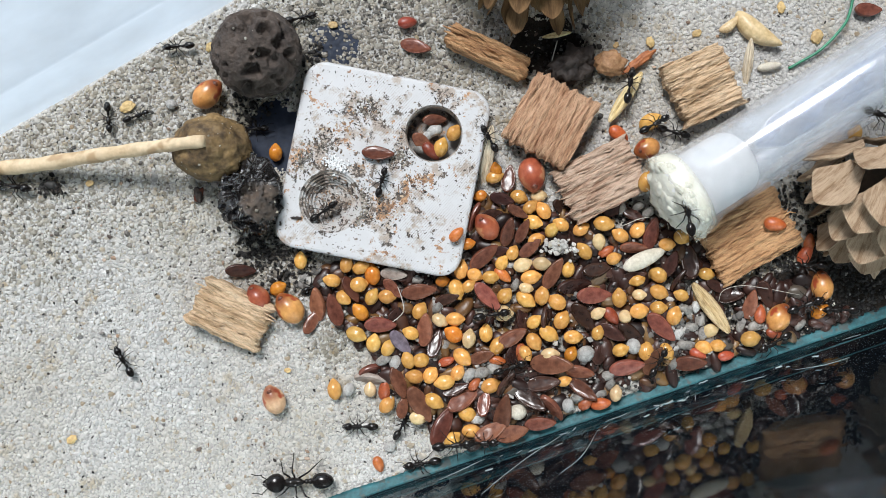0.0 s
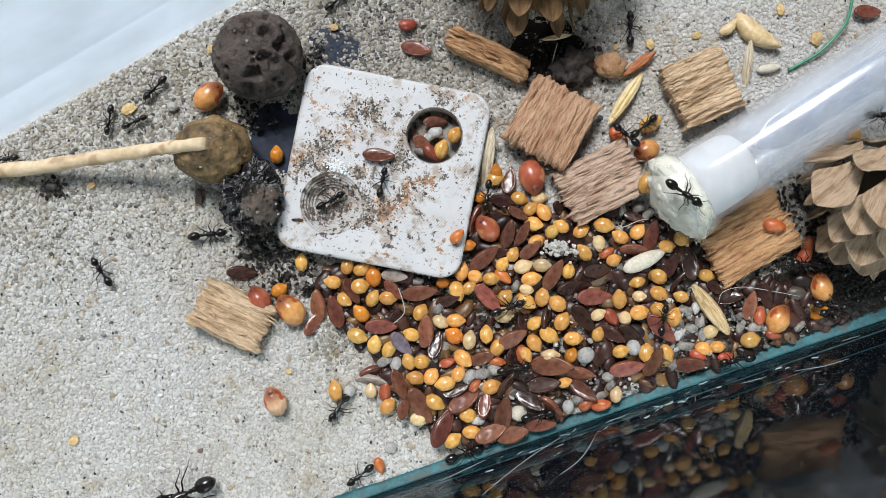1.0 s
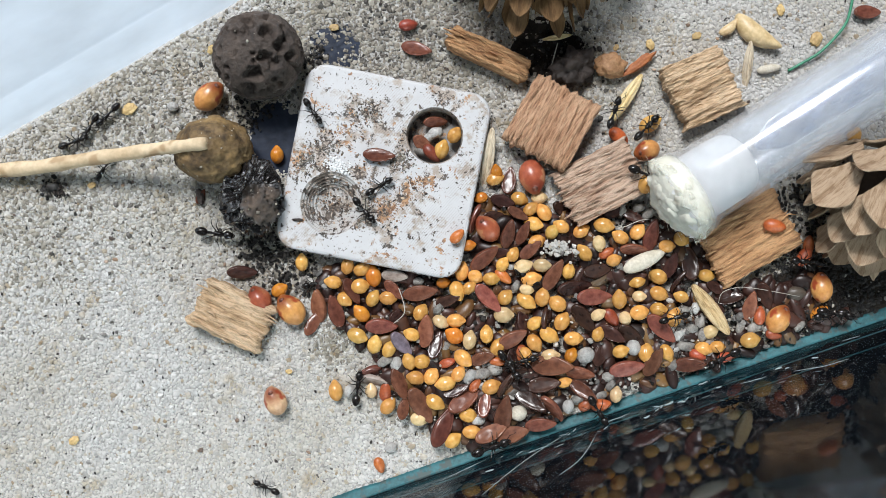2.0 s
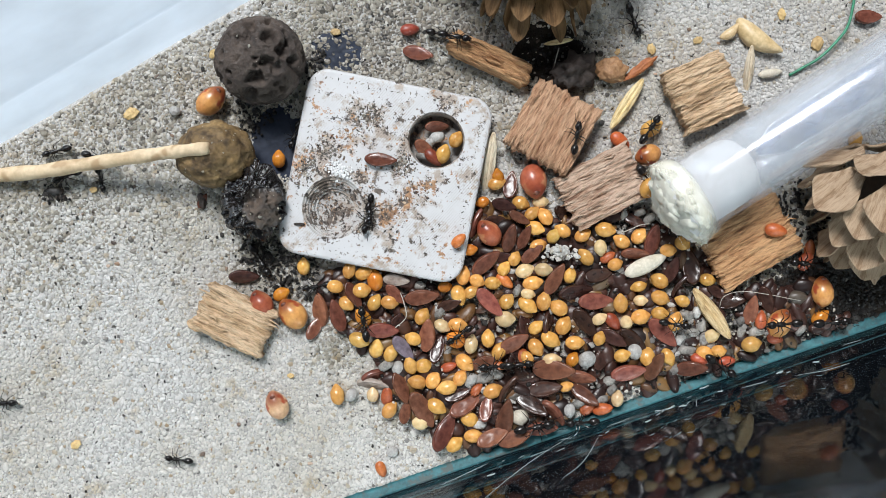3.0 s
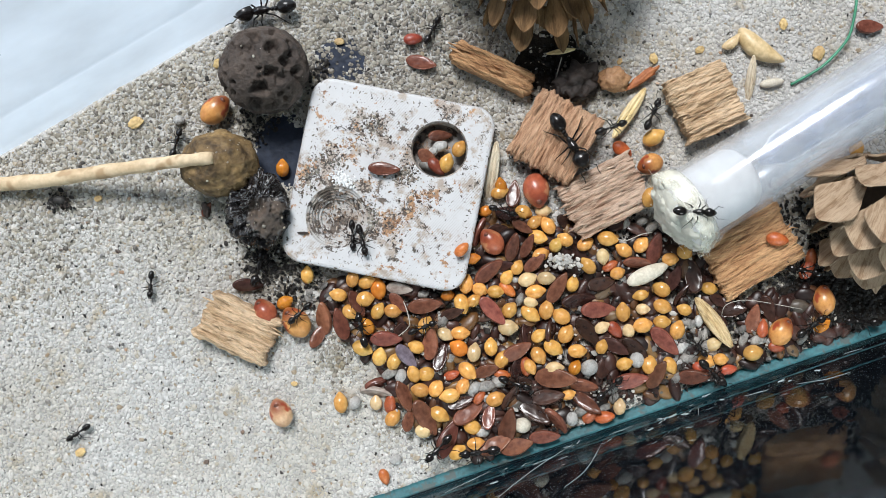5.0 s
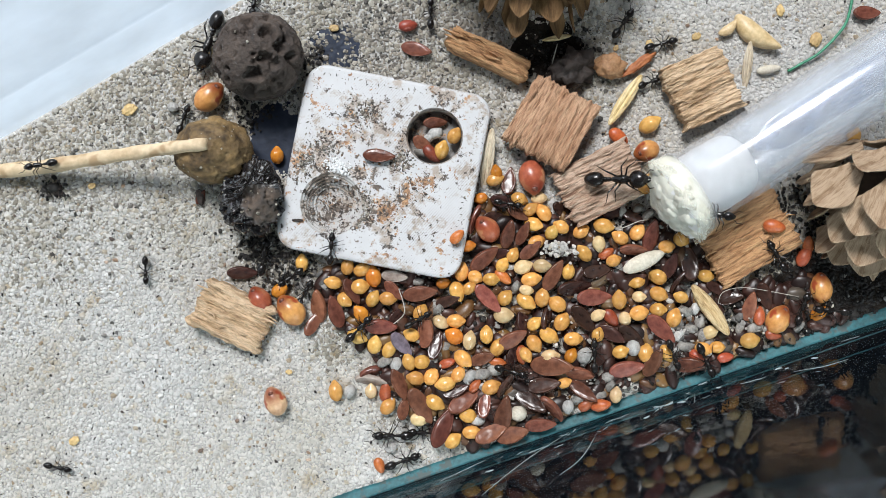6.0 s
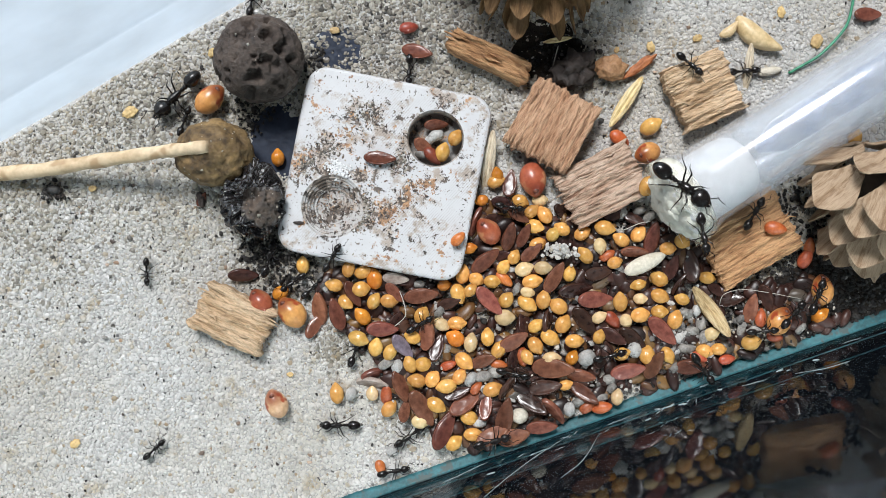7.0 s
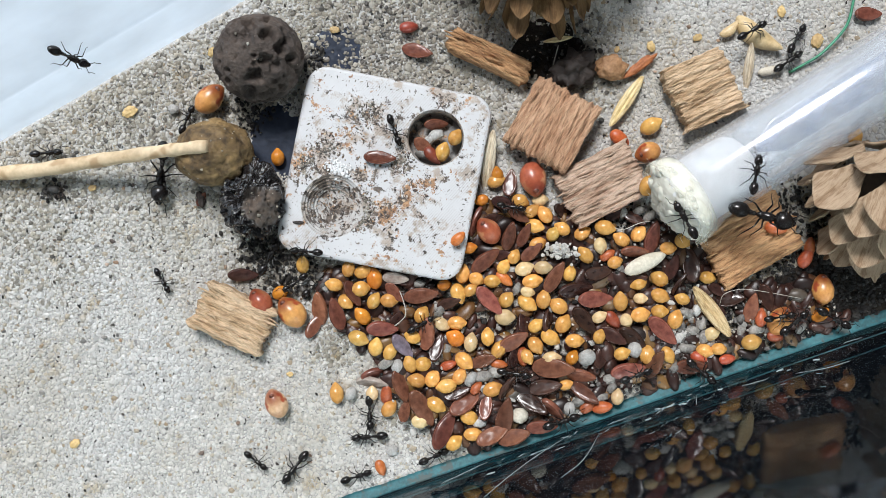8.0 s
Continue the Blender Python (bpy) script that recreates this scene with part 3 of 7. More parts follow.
# ---- test tube ----
def test_tube():
    a, b = Vector((38.21, 9.25, 8.0)), Vector((68.40, 28.18, 8.0))
    turn = math.degrees(math.atan2(b.y - a.y, b.x - a.x))
    t = empty("test_tube", at(a.x, a.y, 8.2, 0, 0, turn), "clear plastic test tube with a cotton plug", "tube")
    outer = [(0.0, 6.9), (1.2, 6.3), (3, 6.1), (80, 6.1)]
    inner = [(80, 5.4), (3, 5.4), (0, 5.7)]
    part("barrel", lathe(outer + inner + [outer[0]]), M_TUBE, t)
    # film added to cloud and streak what shows through the barrel
    film = lathe([(10.8, 4.9), (11.2, 5.15), (30, 5.2), (79, 5.2)], 40)
    part("film", film, M_FILM, t, "added streaky film inside the barrel").visible_shadow = False
    # water lies behind the plug: its long flat surface and the bright line where it meets the wall
    # its tint holds the sky's blue; pale strands draw the highlights along it
    level, side, centre = 3.3, 2.55, 0.55
    bm = bmesh.new()
    strip = []
    for k in range(61):
        f = k / 60
        x = 11.0 + 68.0 * f
        w = side * (min(1.0, 0.25 + f * 14) + 0.07 * hills((x, 0, 0), 5.0, 2.0, 2))
        strip.append([bm.verts.new((x, centre + e * w, level + 0.06 * hills((x, e * 3, 0), 2.0, 5.0, 2))) for e in (-1, -0.5, 0, 0.5, 1)])
    for p, q in zip(strip, strip[1:]):
        for k in range(4):
            bm.faces.new((p[k], q[k], q[k + 1], p[k + 1]))
    edges = [[v[j].co.copy() for v in strip] for j in (0, 4)]
    part("water_surface", bm, M_WATER, t, "water surface inside the barrel, tinted with sky blue").visible_shadow = False
    for line, r in zip(edges, (0.16, 0.30)):
        part("meniscus", tube_along(line, [r * (1 + 0.5 * hills(p, 4.0, 3.0, 2)) for p in line], 6), M_MENISCUS, t, "pale strand drawing the highlight along the water").visible_shadow = False
    # the flared mouth, its edge torn and uneven
    bm = bmesh.new()
    rings = []
    for x, r in ((0.2, 6.3), (-0.3, 6.8), (-1.4, 7.25), (-2.4, 7.4), (-3.2, 7.35), (-3.15, 7.15), (-2.3, 7.15), (-1.3, 7.0), (-0.2, 6.5), (0.3, 6.0)):
        ring = []
        for k in range(64):
            q = k * math.tau / 64
            torn = (1.1 * hills((math.cos(q), math.sin(q), 0), 0.25, 3.0, 4) - 0.2) if x < -2 else 0.0
            ring.append(bm.verts.new((x + torn, r * math.cos(q), r * math.sin(q))))
        rings.append(ring)
    for p, q in zip(rings, rings[1:] + rings[:1]):
        for k in range(64):
            bm.faces.new((p[k], q[k], q[(k + 1) % 64], p[(k + 1) % 64]))
    part("rim", bm, M_RIM, t, "cloudy torn rim").visible_shadow = False
    bm = lathe([(-4.6, 0.1), (-4.4, 1.6), (-4.2, 3.0), (-3.9, 4.4), (-3.5, 5.6), (-2.9, 6.5), (-2.0, 6.8), (-0.9, 6.3), (0, 5.35), (4, 5.35), (6.5, 5.3), (8.2, 5.0), (9.4, 4.2), (10.2, 2.6), (10.4, 0.1)], 40)
    for v in bm.verts:
        if v.co.x < -1.0:
            v.co += v.normal * 0 + Vector((1.1, 0.4, 0.4)) * hills(v.co, 1.5, 4.0, 4)
    wick = bmesh.new()
    rings = []
    for x, r in ((-5.7, 0.1), (-5.5, 1.6), (-5.1, 3.0), (-4.4, 4.4), (-3.6, 5.5), (-2.8, 6.2), (-1.8, 6.6), (-0.9, 6.5), (-1.2, 5.8)):
        ring = []
        for k in range(48):
            q = k * math.tau / 48
            e = 1.0 * hills((math.cos(q) * r, math.sin(q) * r, x), 1.9, 9.0, 3)
            r2 = r * (1 + 0.12 * hills((math.cos(q) * 2, math.sin(q) * 2, x), 1.2, 3.0, 3))
            ring.append(wick.verts.new((x + e, r2 * math.cos(q), r2 * math.sin(q))))
        rings.append(ring)
    for p, q in zip(rings, rings[1:]):
        for k in range(48):
            wick.faces.new((p[k], q[k], q[(k + 1) % 48], p[(k + 1) % 48]))
    part("plug", bm, M_COTTON, t, "white cotton plug")
    part("wick", wick, M_WET, t, "damp yellowish cotton face")
    rng = random.Random(14)
    tufts = bmesh.new()
    for k in range(120):
        q, r = rng.uniform(0, math.tau), 6.6 * rng.random() ** 0.5
        size = rng.uniform(0.6, 1.5)
        spot = Vector((-4.7 + 3.2 * (r / 6.9) ** 2 + rng.uniform(-0.5, 0.3), r * math.cos(q), r * math.sin(q)))
        at_first = len(tufts.verts)
        bmesh.ops.create_icosphere(tufts, subdivisions=3, radius=1.0)
        tufts.verts.ensure_lookup_table()
        for v in tufts.verts[at_first:]:
            d = v.co.copy()
            v.co = spot + Vector((d.x * 0.7, d.y, d.z)) * size * (1 + 0.28 * hills(d, 0.6, k * 1.3, 3))
    part("cotton_face", tufts, M_WET, t, "ragged damp cotton face")
    fuzz = bmesh.new()
    for _ in range(420):
        q, r = rng.uniform(0, math.tau), 7.3 * rng.random() ** 0.6
        p = Vector((-5.6 + 3.4 * (r / 7.3) ** 2 + rng.uniform(-0.4, 0.5), r * math.cos(q), r * math.sin(q)))
        d = Vector((-rng.uniform(-0.1, 0.6), rng.gauss(0, 0.9), rng.gauss(0, 0.9)))
        tube_along([p, p + d * 0.4, p + d * 0.7 + Vector((0, rng.gauss(0, 0.5), 0.2))], 0.016, 4, fuzz)
    part("fuzz", fuzz, M_WET, t)


test_tube()


# ---- cones ----
def scale_mesh(length, width, material, point=1.5, seed=0.0):
    """A fan-shaped scale: narrow at its root, widest past the middle, drawn to a blunt point with a ragged thin edge."""
    def place(u, v):
        rise = 0.36 + 0.64 * math.sin(min(1, u / 0.68) * math.pi * 0.5) ** 1.3
        fall = 1 if u < 0.62 else max(0.03, 1 - ((u - 0.62) / 0.38) ** point) ** 0.7
        rag = 0.16 * hills((v * 9, seed, 0), 0.8, 1.0 + seed, 3) * u * u
        return u * length + rag, (v - 0.5) * width * rise * fall + 0.10 * hills((u * 9, seed, 0), 0.9, seed, 3) * (2 * v - 1)
    def top(x, y, u, v):
        return (0.3 + 0.13 * length * math.sin(u * math.pi * 0.8) - (y / width) ** 2 * width * 0.55
                + 0.16 * hills((x * 0.25, y * 1.6, 0), 1.0, seed + width, 3) + 0.25 * hills((x, y, 0), 3.0, seed, 2))
    return finish("scale", slab(15, 14, top, lambda x, y, u, v: top(x, y, u, v) - 0.55 + 0.36 * u, place), material)


def cone(x, y, z, toward, radius, length, count, material, label, seed, long=0.95, wide=1.0, close=50, point=1.5):
    """A larch cone whose tip points toward."""
    turn = Vector(toward).to_track_quat("Z", "Y").to_matrix().to_4x4()
    c = empty("larch_cone", at(x, y, z) @ turn, label, "cone", "larch cones")
    core = ball(radius * 0.42, radius * 0.42, length * 0.34, 3)
    bmesh.ops.translate(core, vec=(0, 0, -0.16 * length), verts=core.verts)
    part("core", core, M_CORE, c)
    shapes = [scale_mesh(radius * long, radius * wide * w, material, point, seed + k * 2.3) for k, w in enumerate((1.0, 0.9, 1.08))]
    rng = random.Random(seed)
    for i in range(count):
        f = i / (count - 1)
        zz = (-0.52 + 0.82 * f) * length
        r = radius * (0.66 - 0.44 * f * f) * min(1.0, (f + 0.015) / 0.2) ** 0.6
        a = i * 137.5 + rng.uniform(-9, 9)
        lift = -(close - 26 * max(0.0, 1 - f / 0.2) + (74 - close) * f) + rng.uniform(-8, 8)
        s = part("scale", shapes[i % 3], None, c)
        s.matrix_basis = at(0, 0, 0, 0, 0, a) @ at(r, 0, zz, rng.uniform(-13, 13), lift, rng.uniform(-6, 6)) @ Matrix.Scale((1.0 - 0.38 * f) * rng.uniform(0.9, 1.1), 4)


cone(66.8, 6.6, 8.2, (-0.18, -0.84, -0.50), 11.6, 21, 40, M_SCALE, "brown dry larch cone with open scales beside the tube", 4, 0.74, 0.72, 38, 1.0)
cone(14.8, 47.8, 7.4, (0.03, -0.93, -0.25), 17.6, 27, 60, M_SCALE_DARK, "brown dry larch cone lying above the wood chips", 2, 0.58, 0.33, 40, 1.7)


# ---- seeds and grit ----
TONES = {
    "n": ((0.50, 0.215, 0.042), (0.70, 0.40, 0.125)), "p": ((0.50, 0.34, 0.165), (0.64, 0.48, 0.28)),
    "y": ((0.50, 0.26, 0.055), (0.66, 0.42, 0.13)), "o": ((0.42, 0.12, 0.014), (0.58, 0.235, 0.035)),
}
M_MILLETS = {k: skin("millet hull " + k, a, b, 230, 0.22, 0.10, 0.05, 0.22, sss=0.05) for k, (a, b) in TONES.items()}
FLAX_TONES = {
    "n": ((0.066, 0.022, 0.014), (0.15, 0.058, 0.036)), "r": ((0.11, 0.034, 0.022), (0.22, 0.082, 0.052)),
    "k": ((0.022, 0.010, 0.008), (0.062, 0.028, 0.021)), "g": ((0.085, 0.07, 0.085), (0.16, 0.13, 0.16)),
    "s": ((0.22, 0.16, 0.13), (0.42, 0.36, 0.31)),
}
M_FLAXES = {k: skin("flax hull " + k, a, b, 600, 0.5 if k == "s" else 0.23, 0.30, 0.06, 0.35, fine=3) for k, (a, b) in FLAX_TONES.items()}
M_RED = {"n": skin("rust seed", (0.24, 0.044, 0.016), (0.384, 0.096, 0.036), 700, 0.4, 0.2, 0.05, 0.25),
         "o": skin("orange seed", (0.384, 0.08, 0.02), (0.528, 0.16, 0.04), 700, 0.4, 0.2, 0.05, 0.25),
         "r": skin("dark red seed", (0.176, 0.032, 0.016), (0.288, 0.064, 0.032), 700, 0.4, 0.2, 0.05, 0.25)}
M_SORGHUM = {"o": skin("orange sorghum", (0.50, 0.19, 0.045), (0.66, 0.36, 0.125), 260, 0.3, 0.1, 0.05, 0.1, extra=(0.336, 0.064, 0.024), sss=0.1),
             "r": skin("red sorghum", (0.272, 0.056, 0.028), (0.416, 0.12, 0.06), 300, 0.3, 0.1, 0.05, 0.1, extra=(0.464, 0.208, 0.104)),
             "p": skin("pink sorghum", (0.48, 0.24, 0.128), (0.64, 0.432, 0.264), 260, 0.32, 0.1, 0.05, 0.1, extra=(0.336, 0.064, 0.028), sss=0.1)}
for m in M_SORGHUM.values():
    # the hull reddens round the scar
    nt = m.node_tree
    b = nt.nodes["Principled BSDF"]
    near = nt.nodes.new("ShaderNodeVectorMath")
    near.operation = "DISTANCE"
    nt.links.new(nt.nodes.new("ShaderNodeTexCoord").outputs["Object"], near.inputs[0])
    near.inputs[1].default_value = (1.9 * MM, 0, 0.9 * MM)
    fall = node(nt, "ShaderNodeMapRange", From_Min=0.7 * MM, From_Max=2.1 * MM, To_Min=0.8, To_Max=0.0)
    nt.links.new(near.outputs["Value"], fall.inputs[0])
    nt.links.new(blend(nt, fall.outputs[0], b.inputs["Base Color"].links[0].from_socket, (0.17, 0.024, 0.009)), b.inputs["Base Color"])
M_HILUM = skin("dark seed scar", (0.055, 0.014, 0.008), (0.16, 0.045, 0.02), 700, 0.5)
M_GRIT = {"n": skin("grey grit", (0.096, 0.088, 0.08), (0.288, 0.272, 0.248), 900, 0.6, 0.6, 0.1, 0.3),
          "w": skin("white grit", (0.24, 0.233, 0.22), (0.47, 0.46, 0.44), 700, 0.6, 0.7, 0.15, 0.2),
          "k": skin("black grit", (0.008, 0.008, 0.008), (0.048, 0.044, 0.04), 900, 0.6, 0.6, 0.1, 0.3)}
M_PEBBLE = skin("pale pebble", (0.416, 0.368, 0.288), (0.576, 0.536, 0.456), 500, 0.5, 0.4, 0.08, 0.1)
M_HUSK = {"n": wood("straw husk", (0.50, 0.36, 0.18), (0.68, 0.54, 0.33), (0.28, 0.17, 0.075), 0.6),
          "y": wood("yellow husk", (0.66, 0.50, 0.24), (0.82, 0.70, 0.44), (0.46, 0.31, 0.12), 0.4),
          "t": skin("tan husk", (0.52, 0.36, 0.17), (0.70, 0.55, 0.33), 300, 0.4, 0.3, 0.08, 0.1),
          "q": wood("pale husk", (0.62, 0.52, 0.38), (0.78, 0.70, 0.56), (0.36, 0.27, 0.17), 0.5)}
M_RICE = skin("bleached grain", (0.512, 0.456, 0.352), (0.64, 0.6, 0.512), 400, 0.5, 0.3, 0.06)


def millet_shape(d, co):
    tip = max(0.0, d.x - 0.45) / 0.55
    heel = max(0.0, -d.x - 0.7) / 0.3
    k = 1 - 0.30 * tip - 0.12 * heel
    seam = 0.06 * math.exp(-((d.y - 0.25) / 0.09) ** 2) if d.z > 0 else 0.0
    return Vector((co.x + 0.16 * tip * tip, co.y * k, co.z * k - seam))


def flax_shape(d, co):
    w = 1 - 0.18 * d.x - 0.12 * d.x * d.x
    edge = math.hypot(d.x, d.y)
    rim = 0.14 * math.exp(-((edge - 0.93) / 0.06) ** 2)
    flat = 1 - 0.22 * math.exp(-(edge / 0.75) ** 4)
    return Vector((co.x * (1 + 0.10 * max(0, d.x) ** 3), co.y * w, co.z * flat + (rim if d.z > 0 else -rim) + 0.10 * d.x * d.x + 0.06 * hills(d, 0.5, 2.0, 2)))


MILLET = finish("millet_grain", ball(1.34, 1.06, 1.0, 4, millet_shape), M_MILLET)
FLAX = finish("flax_seed", ball(2.32, 1.12, 0.62, 4, flax_shape), M_FLAX)
RED = finish("red_seed", ball(1.35, 0.78, 0.72, 3, lambda d, co: Vector((co.x, co.y * (1 - 0.2 * d.x), co.z + 0.05 * hills(d, 0.6, 5.0, 2)))), M_MILLET)
SORGHUM = finish("sorghum_grain", ball(2.35, 1.95, 1.8, 4, lambda d, co: Vector((co.x + 0.25 * max(0, d.x) ** 3, co.y * (1 - 0.24 * max(0, d.x) ** 2), co.z * (1 - 0.2 * max(0, d.x) ** 2))) * (1 + 0.03 * hills(d, 0.7, 1.0, 2))), M_MILLET)
HILUM = finish("hilum", ball(0.5, 0.55, 0.36, 2), M_HILUM)
GRITS = [finish("grit", ball(0.92, 0.66, 0.55, 2, lambda d, co, s=s: co * (1 + 0.35 * hills(d, 0.8, s, 2))), M_MILLET) for s in (1.0, 2.0, 3.0, 4.0)]
PEBBLE = finish("pebble", ball(1.42, 1.2, 1.1, 3, lambda d, co: co * (1 + 0.08 * hills(d, 0.6, 6.0, 2))), M_MILLET)


def husk_shape(d, co):
    f = max(0.0, 1 - abs(d.x) ** 2.2)
    ribs = 0.07 * math.cos(math.atan2(d.z, d.y) * 7)
    k = (0.55 + 0.45 * f + ribs * f) * max(0.06, 1 - d.x * d.x) ** -0.22
    groove = 0.45 * math.exp(-(d.y / 0.22) ** 2) if d.z > 0 else 0
    return Vector((co.x, co.y * k, co.z * (k - groove * f) + 0.25 * math.sin(d.x * 2.2)))


HUSK = finish("husk", ball(4.9, 1.3, 1.1, 4, husk_shape), M_HUSK["n"])
HUSK_PLUMP = finish("husk", ball(4.4, 1.75, 1.5, 4, lambda d, co: Vector((co.x, co.y * (1 - 0.25 * d.x - 0.2 * d.x * d.x) + 0.9 * d.x * d.x, co.z * (1 - 0.2 * d.x)))), M_HUSK["t"])
HUSK_THIN = finish("husk", ball(4.9, 0.95, 0.9, 4, husk_shape), M_HUSK["n"])
RICE = finish("grain", ball(3.5, 1.25, 1.05, 3, lambda d, co: Vector((co.x, co.y * (1 - 0.15 * d.x), co.z + 0.06 * hills(d, 0.5, 3.0, 2)))), M_RICE)
COPIES = {}


def dressed(me, material):
    """The mesh in that material, shared between alike seeds."""
    key = (me.name, material.name)
    if key not in COPIES:
        COPIES[key] = me.copy()
        COPIES[key].materials.clear()
        COPIES[key].materials.append(material)
    return COPIES[key]


SPIN = random.Random(11)


def seed_at(name, me, material, x, y, z, turn, size, tilt, label, group, category="seed"):
    ob = new(name, dressed(me, material))
    ob.matrix_basis = at(x, y, z, tilt, SPIN.uniform(-20, 20) if z < 4 else 0, turn) @ Matrix.Diagonal((size * SPIN.uniform(0.94, 1.1), size * SPIN.uniform(0.92, 1.06), size, 1))
    return tagged(ob, label, category, group)


MILLET_WORDS = {"n": "plump golden millet grain among the seeds", "p": "pale cream millet grain among the seeds", "y": "bright yellow millet grain with smooth hull", "o": "deep orange millet grain with glossy hull"}
FLAX_WORDS = {"n": "glossy brown flat flax seed in the pile", "r": "reddish-brown glossy flax seed lying flat", "k": "nearly black dusty flax seed in the pile", "g": "grey-violet flax seed dusted with sand", "s": "split flax hull showing its pale inside"}
RED_WORDS = {"n": "small rust-red oblong seed in the pile", "o": "small bright orange oblong seed", "r": "small dark red oblong seed on sand"}
SORGHUM_WORDS = {"o": "round orange sorghum grain with a dark scar", "r": "round red sorghum grain with a dark scar", "p": "round pinkish sorghum grain with a dark scar"}
HUSK_WORDS = {"t": "plump tan grass husk, bent, on sand", "n": "dry straw-coloured oat husk with a groove", "y": "yellow dry grass husk lying on sand", "q": "pale empty oat husk leaning on the dish"}


def millet(x, y, z, turn, size=1.0, tone="n", tilt=0):
    seed_at("millet_grain", MILLET, M_MILLETS[tone], x, y, z, turn, size, SPIN.uniform(-40, 40), MILLET_WORDS[tone], "millet grains")


def flax(x, y, z, turn, size=1.0, tone="n", tilt=0):
    seed_at("flax_seed", FLAX, M_FLAXES[tone], x, y, z, turn, size, tilt, FLAX_WORDS[tone], "flax seeds")


def red_seed(x, y, z, turn, size=1.0, tone="n"):
    seed_at("red_seed", RED, M_RED[tone], x, y, z, turn, size, 0, RED_WORDS[tone], "red seeds")


def sorghum(x, y, z, turn, size=1.0, tone="o"):
    ob = seed_at("sorghum_grain", SORGHUM, M_SORGHUM[tone], x, y, z, turn, size, 0, SORGHUM_WORDS[tone], "sorghum grains")
    part("hilum", HILUM, M_HILUM, ob, "dark scar").matrix_basis = at(1.72, 0, 0.82, 0, -35, 0)


def grit(x, y, z, turn, size=1.0, tone="n"):
    seed_at("grit", SPIN.choice(GRITS), M_GRIT[tone], x, y, z, turn, size, SPIN.uniform(0, 180), {"n": "rough grey grit crumb among the seeds", "w": "whitish grit crumb among the seeds", "k": "black crumb on the sand"}[tone], "grit crumbs", "grit")


def pebble(x, y, z, turn, size=1.0, tone="n"):
    seed_at("pebble", PEBBLE, M_GRIT["w"] if tone == "w" else M_PEBBLE, x, y, z, turn, size, 0, "smooth round whitish pebble in the seed pile", "pebbles", "pebble")


def husk(x, y, z, turn, size=1.0, tone="n"):
    seed_at("husk", {"t": HUSK_PLUMP, "n": HUSK}.get(tone, HUSK_THIN), M_HUSK[tone], x, y, z, turn, size, 0, HUSK_WORDS[tone], "dry husks", "husk")


def rice(x, y, z, turn, size=1.0):
    seed_at("pale_grain", RICE, M_RICE, x, y, z, turn, size, 0, "long bleached white grain lying loose", "pale grains")


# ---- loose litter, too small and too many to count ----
# buried seeds' colours are darkened to stand in for shade between the seeds
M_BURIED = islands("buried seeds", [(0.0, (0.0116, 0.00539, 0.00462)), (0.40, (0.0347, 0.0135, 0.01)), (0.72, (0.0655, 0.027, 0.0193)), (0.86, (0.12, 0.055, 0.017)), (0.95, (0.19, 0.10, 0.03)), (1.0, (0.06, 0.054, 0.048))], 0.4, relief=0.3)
M_CRUMB = islands("crumbs", [(0.0, (0.005, 0.0045, 0.0045)), (0.6, (0.018, 0.016, 0.015)), (0.95, (0.04, 0.036, 0.033)), (1.0, (0.26, 0.25, 0.235))], 0.6, 0.25)
M_GREY = islands("grey crumbs", [(0.0, (0.05, 0.047, 0.045)), (0.4, (0.16, 0.15, 0.14)), (0.75, (0.30, 0.285, 0.265)), (1.0, (0.55, 0.53, 0.50))], 0.6, relief=0.5)
M_DISH_CRUMB = islands("dish crumbs", [(0.0, (0.018, 0.014, 0.013)), (0.45, (0.075, 0.055, 0.045)), (0.7, (0.19, 0.13, 0.095)), (0.86, (0.38, 0.25, 0.16)), (0.95, (0.52, 0.44, 0.37)), (1.0, (0.70, 0.69, 0.67))], 0.7)

PILE_OUTLINE = [(-20.61, -3.40), (-7.73, -2.67), (6.07, 8.83), (19.87, 5.80), (41.49, 3.31), (47.47, -5.43), (59.43, -4.51), (65.87, -10.95),
                (49.31, -17.57), (28.15, -24.93), (13.43, -30.45), (2.39, -31.65), (-4.05, -27.05), (-8.65, -23.83), (-10.95, -18.31), (-14.63, -13.71), (-17.85, -9.11)]


def in_pile(x, y):
    hit, j = False, len(PILE_OUTLINE) - 1
    for i, (xi, yi) in enumerate(PILE_OUTLINE):
        xj, yj = PILE_OUTLINE[j]
        if (yi > y) != (yj > y) and x < (xj - xi) * (y - yi) / (yj - yi) + xi:
            hit = not hit
        j = i
    return hit


